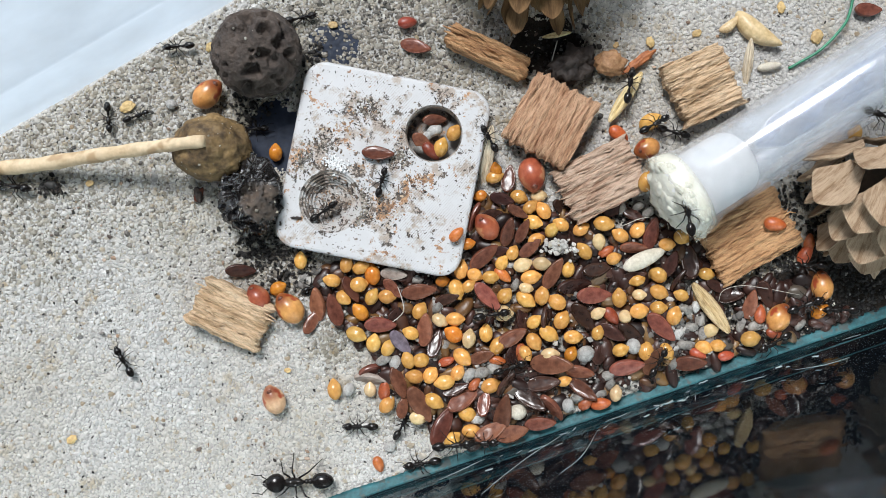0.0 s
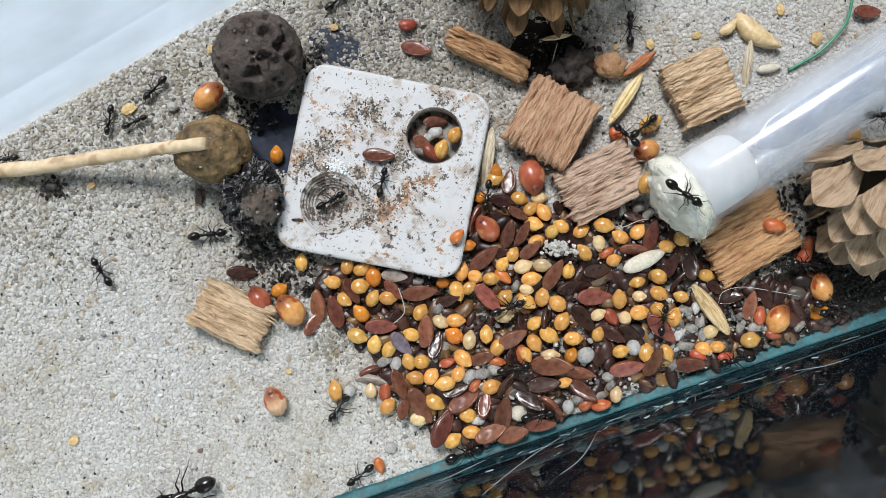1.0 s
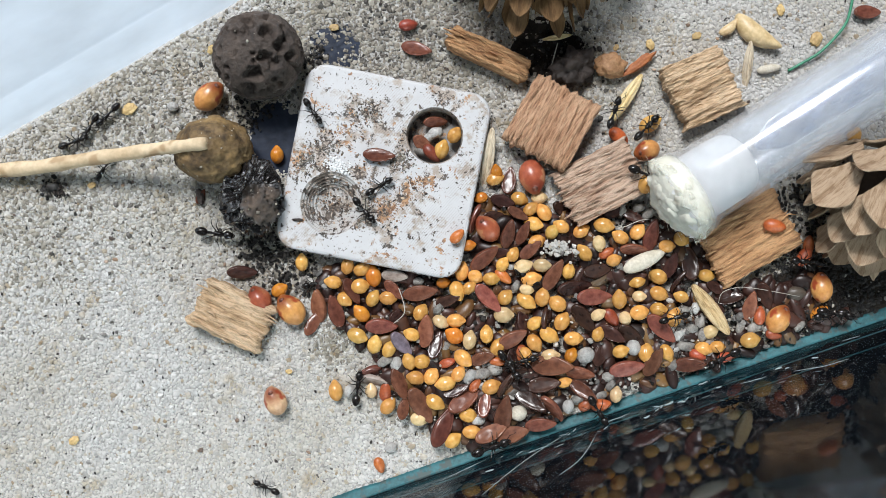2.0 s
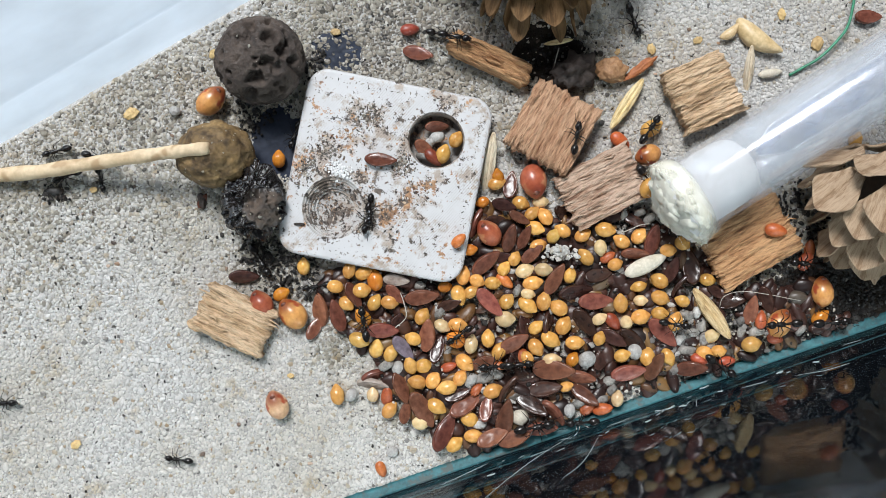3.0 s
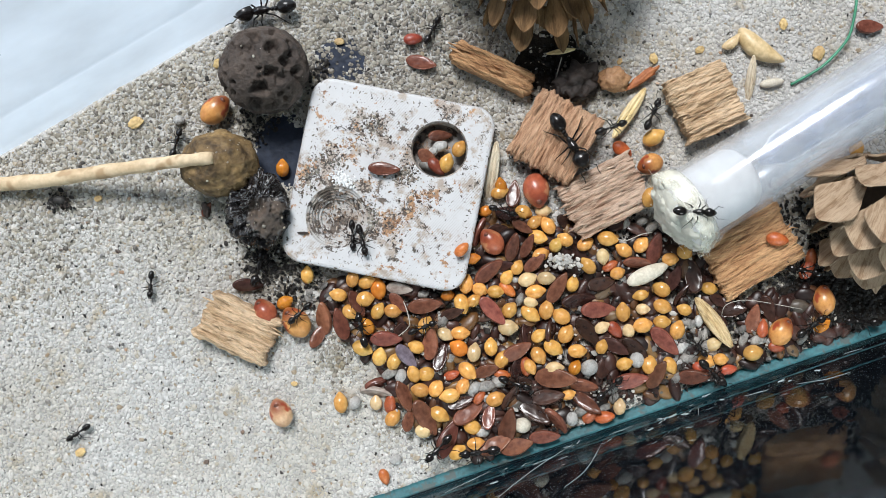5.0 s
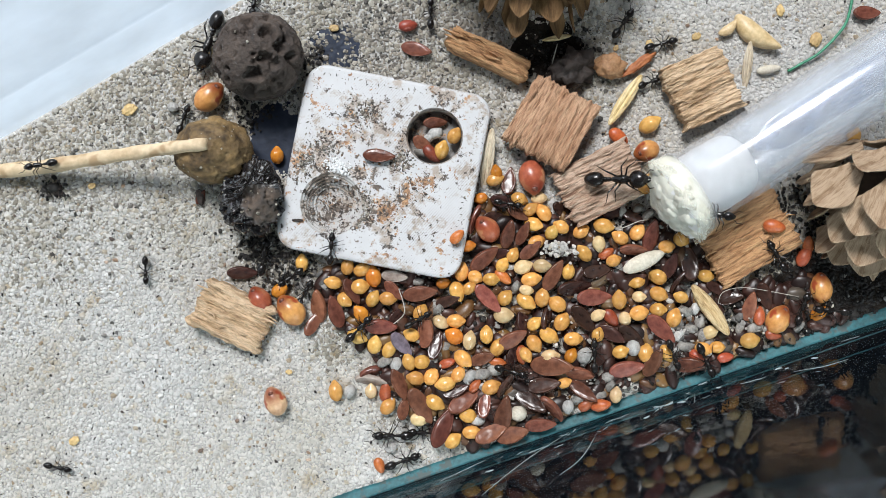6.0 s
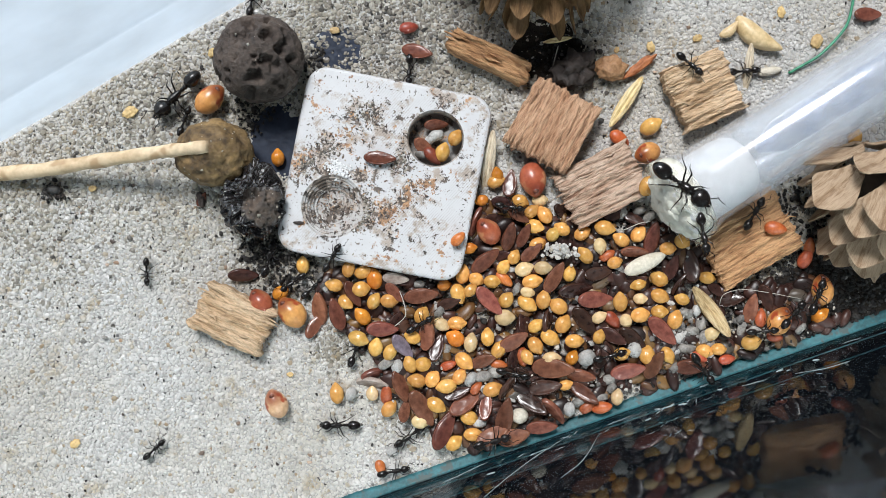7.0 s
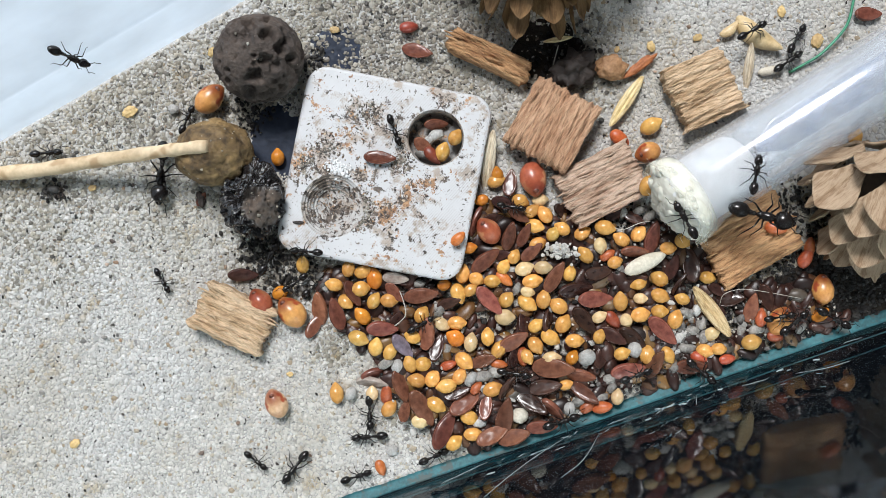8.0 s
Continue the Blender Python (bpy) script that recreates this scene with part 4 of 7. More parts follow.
def litter():
    rng = random.Random(21)
    spots, crumbs = [], []
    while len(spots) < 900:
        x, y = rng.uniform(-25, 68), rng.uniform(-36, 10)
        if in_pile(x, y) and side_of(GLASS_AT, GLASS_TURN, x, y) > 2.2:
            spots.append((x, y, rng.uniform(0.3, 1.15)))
    scatter("buried_seeds", spots, [rng.uniform(1.0, 1.7) for _ in spots], M_BURIED, "mixed seeds under the pile, darkened for the shade between", "seeds", (1.3, 0.8, 0.55), 2, 4)
    while len(crumbs) < 1500:
        x, y = rng.uniform(-25, 68), rng.uniform(-36, 10)
        if in_pile(x, y) and side_of(GLASS_AT, GLASS_TURN, x, y) > 1.3:
            crumbs.append((x, y, rng.uniform(0.6, 1.9)))
    # the crumb clusters by the two cones also deepen the shade there
    for cx, cy, r, n in ((-26.13, -2.67, 5.5, 250), (-30.27, 1.01, 4.0, 160), (63.57, -6.53, 13.0, 3400), (56.67, 8.37, 3.5, 70), (18.6, 31.8, 5.2, 170), (-21.6, 31.0, 3.0, 50), (6.07, 3.77, 3.0, 90), (-31.65, 23.09, 4.0, 120), (39.65, 4.69, 3.0, 60), (29.5, 6.0, 3.6, 110), (-63.4, 10.1, 1.9, 60)):
        for _ in range(n):
            x, y = rng.gauss(cx, r * 0.55), rng.gauss(cy, r * 0.45)
            if side_of(GLASS_AT, GLASS_TURN, x, y) > 1.3:
                crumbs.append((x, y, swell(x, y) + rng.uniform(0.1, 0.55)))
    scatter("dark_crumbs", crumbs, [0.13 + 0.34 * rng.random() ** 2 for _ in crumbs], M_CRUMB, "black and grey soil crumbs between seeds", "crumbs", (1.1, 0.9, 0.7), 1, 5)
    specks = []
    while len(specks) < 620:
        x, y = rng.uniform(-25, 68), rng.uniform(-36, 10)
        if in_pile(x, y) and side_of(GLASS_AT, GLASS_TURN, x, y) > 1.6:
            specks.append((x, y, rng.uniform(1.2, 1.9)))
    # white grains stand in for dust and tiny highlights on the seeds
    scatter("white_specks", specks, [0.06 + 0.24 * rng.random() ** 2 for _ in specks], M_SAND, "white grains for dust and glints over the seeds", "sand", (1, 1, 1), 1, 6)
    grey = []
    for cx, cy, r, n in ((38.5, -13.0, 4.5, 150), (20.0, -20.0, 9.0, 90), (50.0, -11.0, 4.0, 60), (5.0, -19.5, 3.0, 50), (0.0, -8.0, 8.0, 50), (33.0, 1.0, 5.0, 40), (-21.5, -4.5, 2.5, 40)):
        for _ in range(n):
            x, y = rng.gauss(cx, r * 0.6), rng.gauss(cy, r * 0.5)
            if side_of(GLASS_AT, GLASS_TURN, x, y) > 1.8:
                grey.append((x, y, rng.uniform(0.9, 1.9) if in_pile(x, y) else swell(x, y) + 0.2))
    scatter("grey_grit", grey, [0.22 + 0.42 * rng.random() ** 1.5 for _ in grey], M_GREY, "small grey grit crumbs between the seeds", "grit", (1.3, 0.9, 0.8), 1, 8)
    brown = []
    for _ in range(260):
        x, y = rng.uniform(-74, 74), rng.uniform(-42, 42)
        if side_of(GLASS_AT, GLASS_TURN, x, y) > 2 and side_of(PLASTIC_AT, PLASTIC_TURN, x, y) < -1 and not in_pile(x, y):
            brown.append((x, y, swell(x, y) + 0.2))
    dust = []
    for _ in range(1900):
        x, y = rng.uniform(-76, 74), rng.uniform(-42, 42)
        if side_of(GLASS_AT, GLASS_TURN, x, y) > 2 and side_of(PLASTIC_AT, PLASTIC_TURN, x, y) < -1 and not in_pile(x, y) and not bare(x, y):
            dust.append((x, y, swell(x, y) + 0.14))
    scatter("dark_specks", dust, [0.05 + 0.15 * rng.random() ** 2 for _ in dust], M_CRUMB, "tiny dark mineral specks in the sand", "sand", (1.6, 0.8, 0.5), 1, 17)
    scatter("brown_specks", brown, [rng.uniform(0.1, 0.32) for _ in brown], M_DISH_CRUMB, "brown and yellow plant crumbs on the sand", "crumbs", (1.5, 1, 0.5), 1, 7)


litter()


# ---- the seeds, one by one ----
millet(8.32, 11.61, 1.0, 20, 1)
millet(12.25, 8.41, 1.0, -20, 1.1)
millet(15.45, 8.59, 1.0, 5, 1.05, "p")
millet(13.99, 6.72, 1.9, 40, 1)
millet(16.16, 6.17, 2.1, 120, 1.1)
millet(14.44, 4.36, 2.0, -15, 1.15)
millet(17.42, 2.99, 2.1, 60, 1, "y")
millet(18.96, 3.90, 2.1, 150, 1)
millet(22.19, 3.18, 1.8, 30, 1.05)
millet(15.01, 1.46, 1.8, 20, 1.05)
millet(3.90, 0.82, 2.3, 10, 0.95, "o")
millet(8.59, 12.61, 1.0, 100, 0.95, "o")
millet(6.00, 8.54, 1.9, 200, 0.9, "o")
flax(10.62, 11.26, 0.7, 80, 1, "n", -11)
flax(9.45, 8.09, 1.9, -15, 0.9, "k", 16)
flax(19.78, 6.32, 0.7, -35, 1.1, "k", -12)
flax(4.90, 5.08, 2.0, 70, 0.95, "r", 65)
flax(10.32, 2.62, 2.5, 75, 1.05, "n", 25)
flax(12.77, 2.81, 2.4, 65, 0.85, "n", -10)
flax(11.86, 5.97, 2.5, -30, 0.8, "n", -14)
flax(7.84, 5.56, 1.5, 10, 0.8, "k", 18)
sorghum(7.06, 3.53, 2.5, 130, 0.98, "r")
sorghum(14.27, 11.99, 1.9, 280, 1.08, "r")
red_seed(2.13, 2.31, 5.2, 45, 1.05, "o")
millet(25.74, 4.08, 2.3, -10, 1.15)
millet(25.03, 1.18, 2.2, -80, 1.05, "p")
millet(28.46, 2.18, 2.3, 150, 1.1)
millet(31.24, 3.00, 2.0, 50, 1.1)
millet(22.67, -0.36, 2.2, 130, 1.05)
millet(27.42, -1.54, 2.0, 20, 1)
millet(35.89, 0.73, 2.3, 0, 1.05)
millet(38.25, 1.90, 2.3, -30, 1.05)
millet(31.28, -5.00, 1.8, 200, 1)
millet(34.64, -4.18, 1.8, 150, 1.15)
millet(34.72, -6.91, 1.9, -20, 1.15)
millet(38.24, -7.43, 2.3, 160, 0.95)
millet(42.31, -4.00, 2.0, -10, 1)
millet(31.49, -7.35, 2.1, 0, 0.9, "p")
red_seed(26.32, -0.36, 1.5, 30, 1.1)
flax(30.46, 0.27, 2.3, 0, 0.9, "r", 40)
flax(33.38, 2.36, 2.2, 75, 1.05, "n", 20)
flax(35.53, 3.75, 0.7, 60, 0.9, "k", 21)
flax(36.69, -2.45, 2.0, 70, 1, "k", -28)
flax(39.76, -2.00, 2.0, 95, 1.2, "k", -24)
flax(37.86, -5.10, 1.6, 60, 0.9, "k", 60)
flax(24.65, -3.36, 1.8, 10, 1, "k", -24)
flax(30.32, -4.64, 1.6, 20, 1, "k", 14)
flax(24.16, -7.45, 2.0, 2, 1.2, "r", 9)
flax(20.99, -5.91, 1.9, 10, 1.15, "k", 29)
rice(32.17, -1.63, 2.8, 24, 1)
millet(-15.53, -2.45, 2.0, 80, 1)
millet(-13.26, -3.00, 2.0, 20, 1)
millet(-11.36, -4.09, 1.8, 100, 1.2, "o")
millet(-17.79, -5.08, 2.1, 170, 1)
millet(-13.51, -5.71, 2.2, 10, 1.15)
millet(-11.44, -7.72, 2.0, 60, 1.05)
millet(-8.98, -7.62, 2.1, 0, 1.05)
millet(-15.97, -7.81, 2.1, -40, 1.05)
millet(-13.23, -10.15, 2.3, 130, 1.1, "o")
millet(-3.73, -9.99, 1.9, 60, 1.1)
millet(2.18, -6.45, 1.9, -70, 1.15)
millet(1.91, -11.28, 1.8, 0, 1.1)
millet(-0.55, -11.46, 1.8, -30, 0.95, "p")
millet(-0.09, -5.18, 1.8, 10, 0.9, "o")
flax(-14.87, -6.44, 2.3, -60, 1, "n", -31)
flax(-3.90, -6.81, 2.1, 8, 1.15, "r", 10)
flax(-7.99, -4.00, 2.0, -5, 0.85, "s", 20)
flax(-8.06, -6.25, 2.5, -45, 0.9, "r", 16)
flax(-7.20, -10.38, 1.5, 30, 0.9, "k", 16)
flax(-10.14, -12.13, 2.5, 0, 1.1, "r", 23)
flax(-2.90, -13.05, 2.3, 85, 1.25, "r", -22)
flax(0.54, -8.08, 2.0, 20, 0.85, "k", 17)
flax(-20.33, -9.07, 0.7, 95, 1.25, "r", -30)
flax(-17.41, -9.88, 2.2, 108, 1.1, "n", 20)
flax(-21.25, -11.81, 0.7, 60, 0.9, "r", 7)
grit(-4.19, -4.92, 1.4, 0, 1.1)
grit(-0.82, -9.48, 1.5, 40, 1.2)
millet(2.91, -3.37, 1.8, 80, 1.1)
millet(5.08, -4.17, 2.1, -30, 1)
millet(9.44, -2.27, 2.1, 60, 0.95)
millet(7.64, -4.55, 1.8, 0, 1)
millet(11.16, -0.64, 2.1, 60, 0.95)
millet(12.80, -2.54, 2.0, 20, 1.1, "p")
millet(15.78, -2.36, 2.2, 0, 1, "p")
millet(14.08, -4.54, 2.0, 10, 1.15)
millet(13.33, -6.26, 2.2, -10, 0.9, "p")
millet(4.08, -5.99, 2.2, 40, 0.9)
millet(9.91, -7.55, 1.8, 50, 1.1)
millet(13.28, -8.09, 1.8, -35, 1.2)
millet(15.88, -7.53, 2.2, 80, 1.1)
millet(18.30, -8.52, 2.3, 150, 1.15)
millet(14.63, -11.72, 1.9, 40, 1)
millet(19.07, -11.44, 2.0, 60, 1.15)
millet(9.62, -10.35, 2.1, 0, 1.2, "p")
millet(20.17, -3.36, 1.9, 80, 0.95)
red_seed(9.65, -4.19, 1.6, -40, 1.2, "o")
flax(6.44, -1.27, 2.1, 40, 1.15, "r", 28)
flax(8.74, -0.36, 1.6, 10, 0.8, "k", 9)
flax(7.06, -7.61, 2.4, -48, 1.15, "r", -14)
flax(17.61, -3.99, 2.1, 60, 1.15, "r", 12)
flax(22.59, -10.84, 1.6, -50, 1.15, "k", 23)
flax(12.75, -11.11, 1.5, 92, 1, "k", 30)
flax(13.95, 0.09, 2.4, 40, 0.9, "n", -17)
flax(16.44, -10.81, 2.0, 80, 0.9, "k", 60)
grit(11.68, -5.84, 1.3, 80, 1.3)
grit(10.85, -2.64, 1.4, 0, 0.9, "w")
millet(28.31, -7.89, 2.1, 95, 1.15)
millet(31.45, -9.97, 2.3, 10, 1.15)
millet(29.24, -10.90, 2.0, -80, 0.95, "p")
millet(37.17, -10.81, 1.9, 70, 1.15)
millet(34.64, -9.46, 1.8, 0, 1.05)
millet(42.93, -13.07, 2.1, 30, 1, "p")
millet(41.90, -15.82, 1.9, -10, 1)
millet(44.07, -15.50, 2.2, 0, 1)
millet(28.47, -16.23, 2.3, 20, 1.05)
millet(32.63, -16.45, 1.9, 80, 1.15)
millet(35.98, -16.45, 1.9, -60, 1.05)
millet(24.84, -10.34, 2.2, 30, 0.9, "p")
millet(24.86, -13.52, 2.1, 70, 0.9)
millet(20.85, -14.14, 2.2, 0, 1.15)
red_seed(27.14, -10.84, 1.6, -50, 1.25)
flax(35.05, -12.44, 2.0, -45, 1.3, "r", 19)
flax(27.07, -13.35, 2.0, -30, 1.05, "k", 15)
flax(30.39, -13.74, 1.7, -40, 1.15, "k", 21)
flax(25.33, -16.49, 1.5, 70, 1.1, "k", 10)
flax(29.43, -18.99, 2.0, 12, 1.2, "r", 20)
flax(33.66, -18.01, 2.5, 60, 1.1, "n", -7)
flax(39.54, -18.32, 2.2, 5, 1.15, "n", 20)
pebble(22.90, -16.90, 1.9, 30, 1.05, "w")
pebble(30.63, -15.63, 1.9, 90, 0.95, "w")
red_seed(40.99, -16.91, 1.9, -20, 1.1)
red_seed(45.52, -17.17, 1.9, 8, 1)
grit(39.16, -9.77, 1.2, -20, 1.5)
grit(40.87, -9.03, 1.3, 70, 1.3, "w")
grit(41.63, -11.32, 1.2, 80, 1.4)
grit(39.87, -12.65, 1.6, 10, 1.3)
grit(38.09, -13.58, 1.5, 40, 1.3, "w")
grit(37.50, -11.95, 1.3, 30, 1.2)
grit(41.77, -13.56, 1.7, 80, 1.3)
grit(39.11, -15.41, 1.4, 0, 1.5)
grit(37.52, -16.07, 1.2, 50, 1, "w")
grit(37.00, -18.59, 1.4, 60, 1.3)
grit(48.01, -12.41, 1.2, 80, 1.2)
grit(50.22, -12.39, 1.5, 20, 1.4)
grit(57.57, -12.22, 1.3, 30, 1.2)
grit(34.33, -17.90, 1.2, 80, 1, "w")
husk(42.85, -9.40, 2.7, -56, 1)
sorghum(53.91, -11.07, 2.1, 60, 1, "o")
red_seed(50.98, -10.45, 1.9, 80, 1.15)
flax(49.40, -8.99, 2.0, 80, 1, "r", -13)
flax(51.86, -7.18, 2.0, -70, 1, "k", 27)
flax(46.10, -7.65, 1.5, 10, 1, "k", -11)
flax(44.02, -6.09, 1.8, -30, 0.8, "k", -11)
red_seed(53.28, -13.55, 1.8, -10, 1.1)
millet(49.30, -14.41, 2.3, 10, 1.3, "y")
sorghum(60.97, -6.00, 1.9, 90, 0.95, "o")
millet(60.88, -10.15, 1.0, 40, 1.1, "o")
millet(-13.96, -13.69, 2.2, -20, 1.2, "y")
millet(-11.15, -15.14, 2.2, 80, 1.15, "y")
millet(-8.82, -15.92, 1.8, 60, 1.05, "y")
millet(-5.17, -13.52, 2.1, 160, 1.05)
millet(-5.62, -17.86, 2.3, 110, 1.05)
millet(-3.55, -17.92, 1.8, 10, 1.1)
millet(-4.54, -20.53, 1.9, 170, 1.15)
millet(-2.00, -20.26, 1.9, 60, 1.1)
millet(0.27, -21.42, 2.1, 190, 1.2, "y")
millet(-11.79, -22.76, 1.0, 90, 1, "p")
millet(-17.55, -22.76, 1.0, 100, 1.15)
millet(2.36, -19.89, 2.0, 60, 1.05)
millet(1.73, -13.71, 2.0, 150, 1.2, "o")
flax(-6.88, -14.94, 2.4, -50, 1, "g", -28)
flax(-1.27, -15.36, 1.9, 70, 0.95, "k", -10)
flax(-11.36, -19.51, 0.7, 15, 1.05, "r", 50)
flax(-11.81, -20.97, 0.7, -4, 1.1, "s", 55)
flax(-7.17, -21.25, 2.0, -72, 1.1, "n", -28)
red_seed(-9.43, -22.79, 0.8, 85, 1.3)
pebble(-7.66, -18.42, 1.4, 90, 0.9, "w")
grit(-9.48, -17.86, 1.5, 20, 1.5)
grit(0.18, -15.87, 1.3, 50, 1.3)
grit(-1.73, -17.69, 1.3, 0, 1.1)
red_seed(0.55, -18.12, 1.6, 20, 1)
pebble(-15.26, -22.76, 1.0, 60, 0.8, "w")
millet(4.17, -14.43, 2.1, 80, 1.1, "p")
millet(6.90, -13.52, 2.1, 90, 1.1)
millet(8.72, -15.53, 2.0, 60, 1.15)
millet(3.09, -17.36, 1.9, -40, 1.2)
millet(7.63, -21.98, 1.9, 20, 1.2)
millet(14.64, -14.91, 1.8, -55, 1.2)
millet(16.97, -13.61, 2.1, -30, 1.2)
millet(13.24, -16.69, 2.2, -60, 1)
millet(17.17, -16.98, 2.0, 5, 1.1, "p")
millet(19.46, -21.28, 1.8, 20, 0.9)
red_seed(12.58, -16.77, 1.5, -82, 1.3)
millet(20.53, -16.89, 2.0, 60, 0.95, "o")
red_seed(8.73, -17.92, 1.7, -10, 1, "o")
flax(10.96, -14.22, 2.4, 30, 1.1, "r", 22)
flax(6.18, -17.35, 2.0, 20, 0.95, "r", 8)
flax(11.18, -16.73, 1.8, 70, 0.9, "k", 17)
flax(17.30, -18.48, 2.4, -2, 1.4, "n", 7)
flax(21.87, -19.70, 2.1, -8, 1.05, "r", 40)
flax(16.02, -21.76, 1.6, 10, 1.2, "k", -27)
flax(22.33, -22.60, 2.1, -35, 1.15, "n", -28)
flax(10.08, -21.70, 2.0, 60, 1, "k", 55)
flax(11.47, -19.20, 1.7, 0, 0.9, "k", 10)
grit(4.19, -20.40, 1.6, 50, 1.6, "w")
grit(6.28, -19.92, 1.7, 10, 1.6)
grit(8.29, -19.21, 1.6, 0, 1.5)
red_seed(5.09, -21.72, 1.9, 50, 1)
millet(-9.05, -25.23, 1.0, 50, 1.1)
millet(-1.45, -24.42, 2.1, -30, 1.15)
millet(-4.00, -27.16, 2.0, -10, 1.05, "p")
millet(3.91, -26.55, 1.8, -20, 1.15)
millet(4.54, -29.25, 1.9, 0, 1.1)
millet(1.45, -30.59, 2.1, 40, 1.15)
flax(-3.80, -24.81, 2.4, -60, 1.3, "n", -18)
flax(-0.18, -28.50, 2.1, 65, 1.4, "n", 8)
flax(3.27, -24.25, 2.0, 32, 1.2, "r", -23)
flax(6.62, -24.67, 2.2, 80, 1, "r", -15)
flax(1.91, -22.62, 2.0, 20, 0.9, "k", -28)
flax(-6.52, -25.46, 2.4, 80, 0.8, "n", 21)
grit(5.55, -27.40, 1.6, 10, 1.4, "w")
flax(9.63, -26.70, 2.0, 80, 1.4, "n", -9)
flax(7.61, -29.35, 2.4, 25, 1.15, "r", -20)
flax(10.95, -29.60, 2.5, 18, 1.2, "r", -27)
flax(13.75, -24.04, 1.6, -35, 1.35, "k", -23)
flax(17.50, -25.30, 2.2, -50, 1.15, "r", 60)
flax(15.49, -27.99, 2.4, 6, 1, "r", 13)
pebble(12.10, -26.29, 1.7, 0, 1.05)
pebble(20.08, -25.17, 1.9, 80, 0.8, "w")
millet(27.77, -23.23, 2.1, 80, 1, "p")
red_seed(25.35, -24.89, 1.9, 10, 1.3, "o")
red_seed(23.13, -24.68, 1.6, 40, 1.2)
grit(25.18, -23.36, 1.3, 10, 1.3)
grit(26.93, -21.75, 1.7, 60, 1.2)
grit(21.66, -24.03, 1.7, 30, 1.3)
grit(26.47, -20.38, 1.7, 20, 1.2)
flax(-32.88, -3.48, 0.7, 0, 0.95, "k", 24)
sorghum(-29.71, -7.91, 1.9, 120, 1, "r")
millet(-26.69, -6.40, 1.0, 30, 1.1, "o")
sorghum(-24.63, -9.54, 1.9, 130, 1.1, "o")
millet(-23.03, -1.92, 1.0, 90, 1.05)
millet(-27.06, 15.54, 1.0, 90, 1.1, "o")
sorghum(-37.89, 24.90, 1.9, 45, 1.1, "o")
sorghum(-27.17, -24.26, 1.9, 110, 0.95, "p")
red_seed(-10.43, -34.87, 0.8, -70, 1.05, "o")
red_seed(-5.77, 36.70, 0.8, 10, 1.25, "r")
flax(-4.49, 32.88, 0.7, -14, 1.05, "r", 10)
millet(32.3, 10.7, 4.6, 60, 1.3)
flax(27.6, 6.4, 1.2, 20, 0.9, "k", 12)
flax(30.6, 5.6, 1.0, -30, 0.85, "k", -18)
grit(26.3, 5.9, 1.0, 20, 1.1)
grit(29.0, 6.6, 1.0, 70, 1.2, "w")
grit(31.6, 6.9, 0.9, 10, 1.2)
grit(33.2, 5.9, 0.9, 50, 1.3)
grit(24.4, 5.6, 1.3, 40, 1.0)
sorghum(32.80, 16.17, 1.9, 200, 0.9, "o")
millet(33.45, 20.57, 1.0, 30, 1.3, "y")
red_seed(28.33, 18.49, 1.5, -35, 1.4, "o")
red_seed(52.70, 3.94, 4.0, -10, 1.4, "o")
flax(-10.33, 15.13, 5.0, -4, 1.05, "r")
flax(-3.25, 16.98, 2.8, -42, 0.95, "r", 10)
flax(-1.45, 20.77, 2.2, 5, 0.85, "r", 29)
millet(-0.36, 16.15, 3.0, 70, 1.15)
millet(1.71, 18.47, 3.2, 60, 1.05)
red_seed(-1.90, 15.63, 2.8, -45, 1.3, "r")
grit(-3.62, 15.94, 2.4, -20, 1.2)
grit(-1.26, 18.88, 2.8, 0, 1.4, "w")
grit(-2.44, 18.18, 2.6, 40, 1.2, "w")
millet(66.63, 18.83, 1.0, 90, 1.15, "y")
flax(68.78, 38.74, 0.7, 0, 1, "r", -11)
red_seed(58.67, -0.82, 0.8, 60, 1.4)
red_seed(59.31, 1.01, 0.8, 80, 1.1)
grit(-55.35, -13.65, 0.6, 0, 0.5)
flax(-39.56, 8.79, 0.7, 60, 0.55, "n", 25)
grit(-63.60, 10.36, 0.6, 0, 1.2, "k")
husk(7.12, 14.70, 1.2, 82, 1.05, "q")
husk(29.49, 24.56, 1.2, 56, 1, "y")
husk(50.57, 34.96, 1.2, -38, 1, "t")
husk(49.29, 30.03, 1.2, 88, 0.8, "q")
husk(46.37, 36.06, 1.2, 40, 0.45, "t")
rice(52.83, 29.52, 1.0, 10, 0.6)
husk(18.35, 34.60, 1.2, 8, 0.5, "y")


# ---- the feeding dish ----
M_FLAKE = skin("white flake", (0.66, 0.66, 0.66), (0.8, 0.8, 0.8), 700, 0.6, 0.4, 0.1)
DISH = at(-9.58, 12.71, 0, 0, 0, -11.1)

M_RUST = islands("rust crumbs", [(0.0, (0.07, 0.035, 0.02)), (0.4, (0.22, 0.11, 0.055)), (0.75, (0.36, 0.21, 0.11)), (1.0, (0.55, 0.43, 0.30))], 0.7)


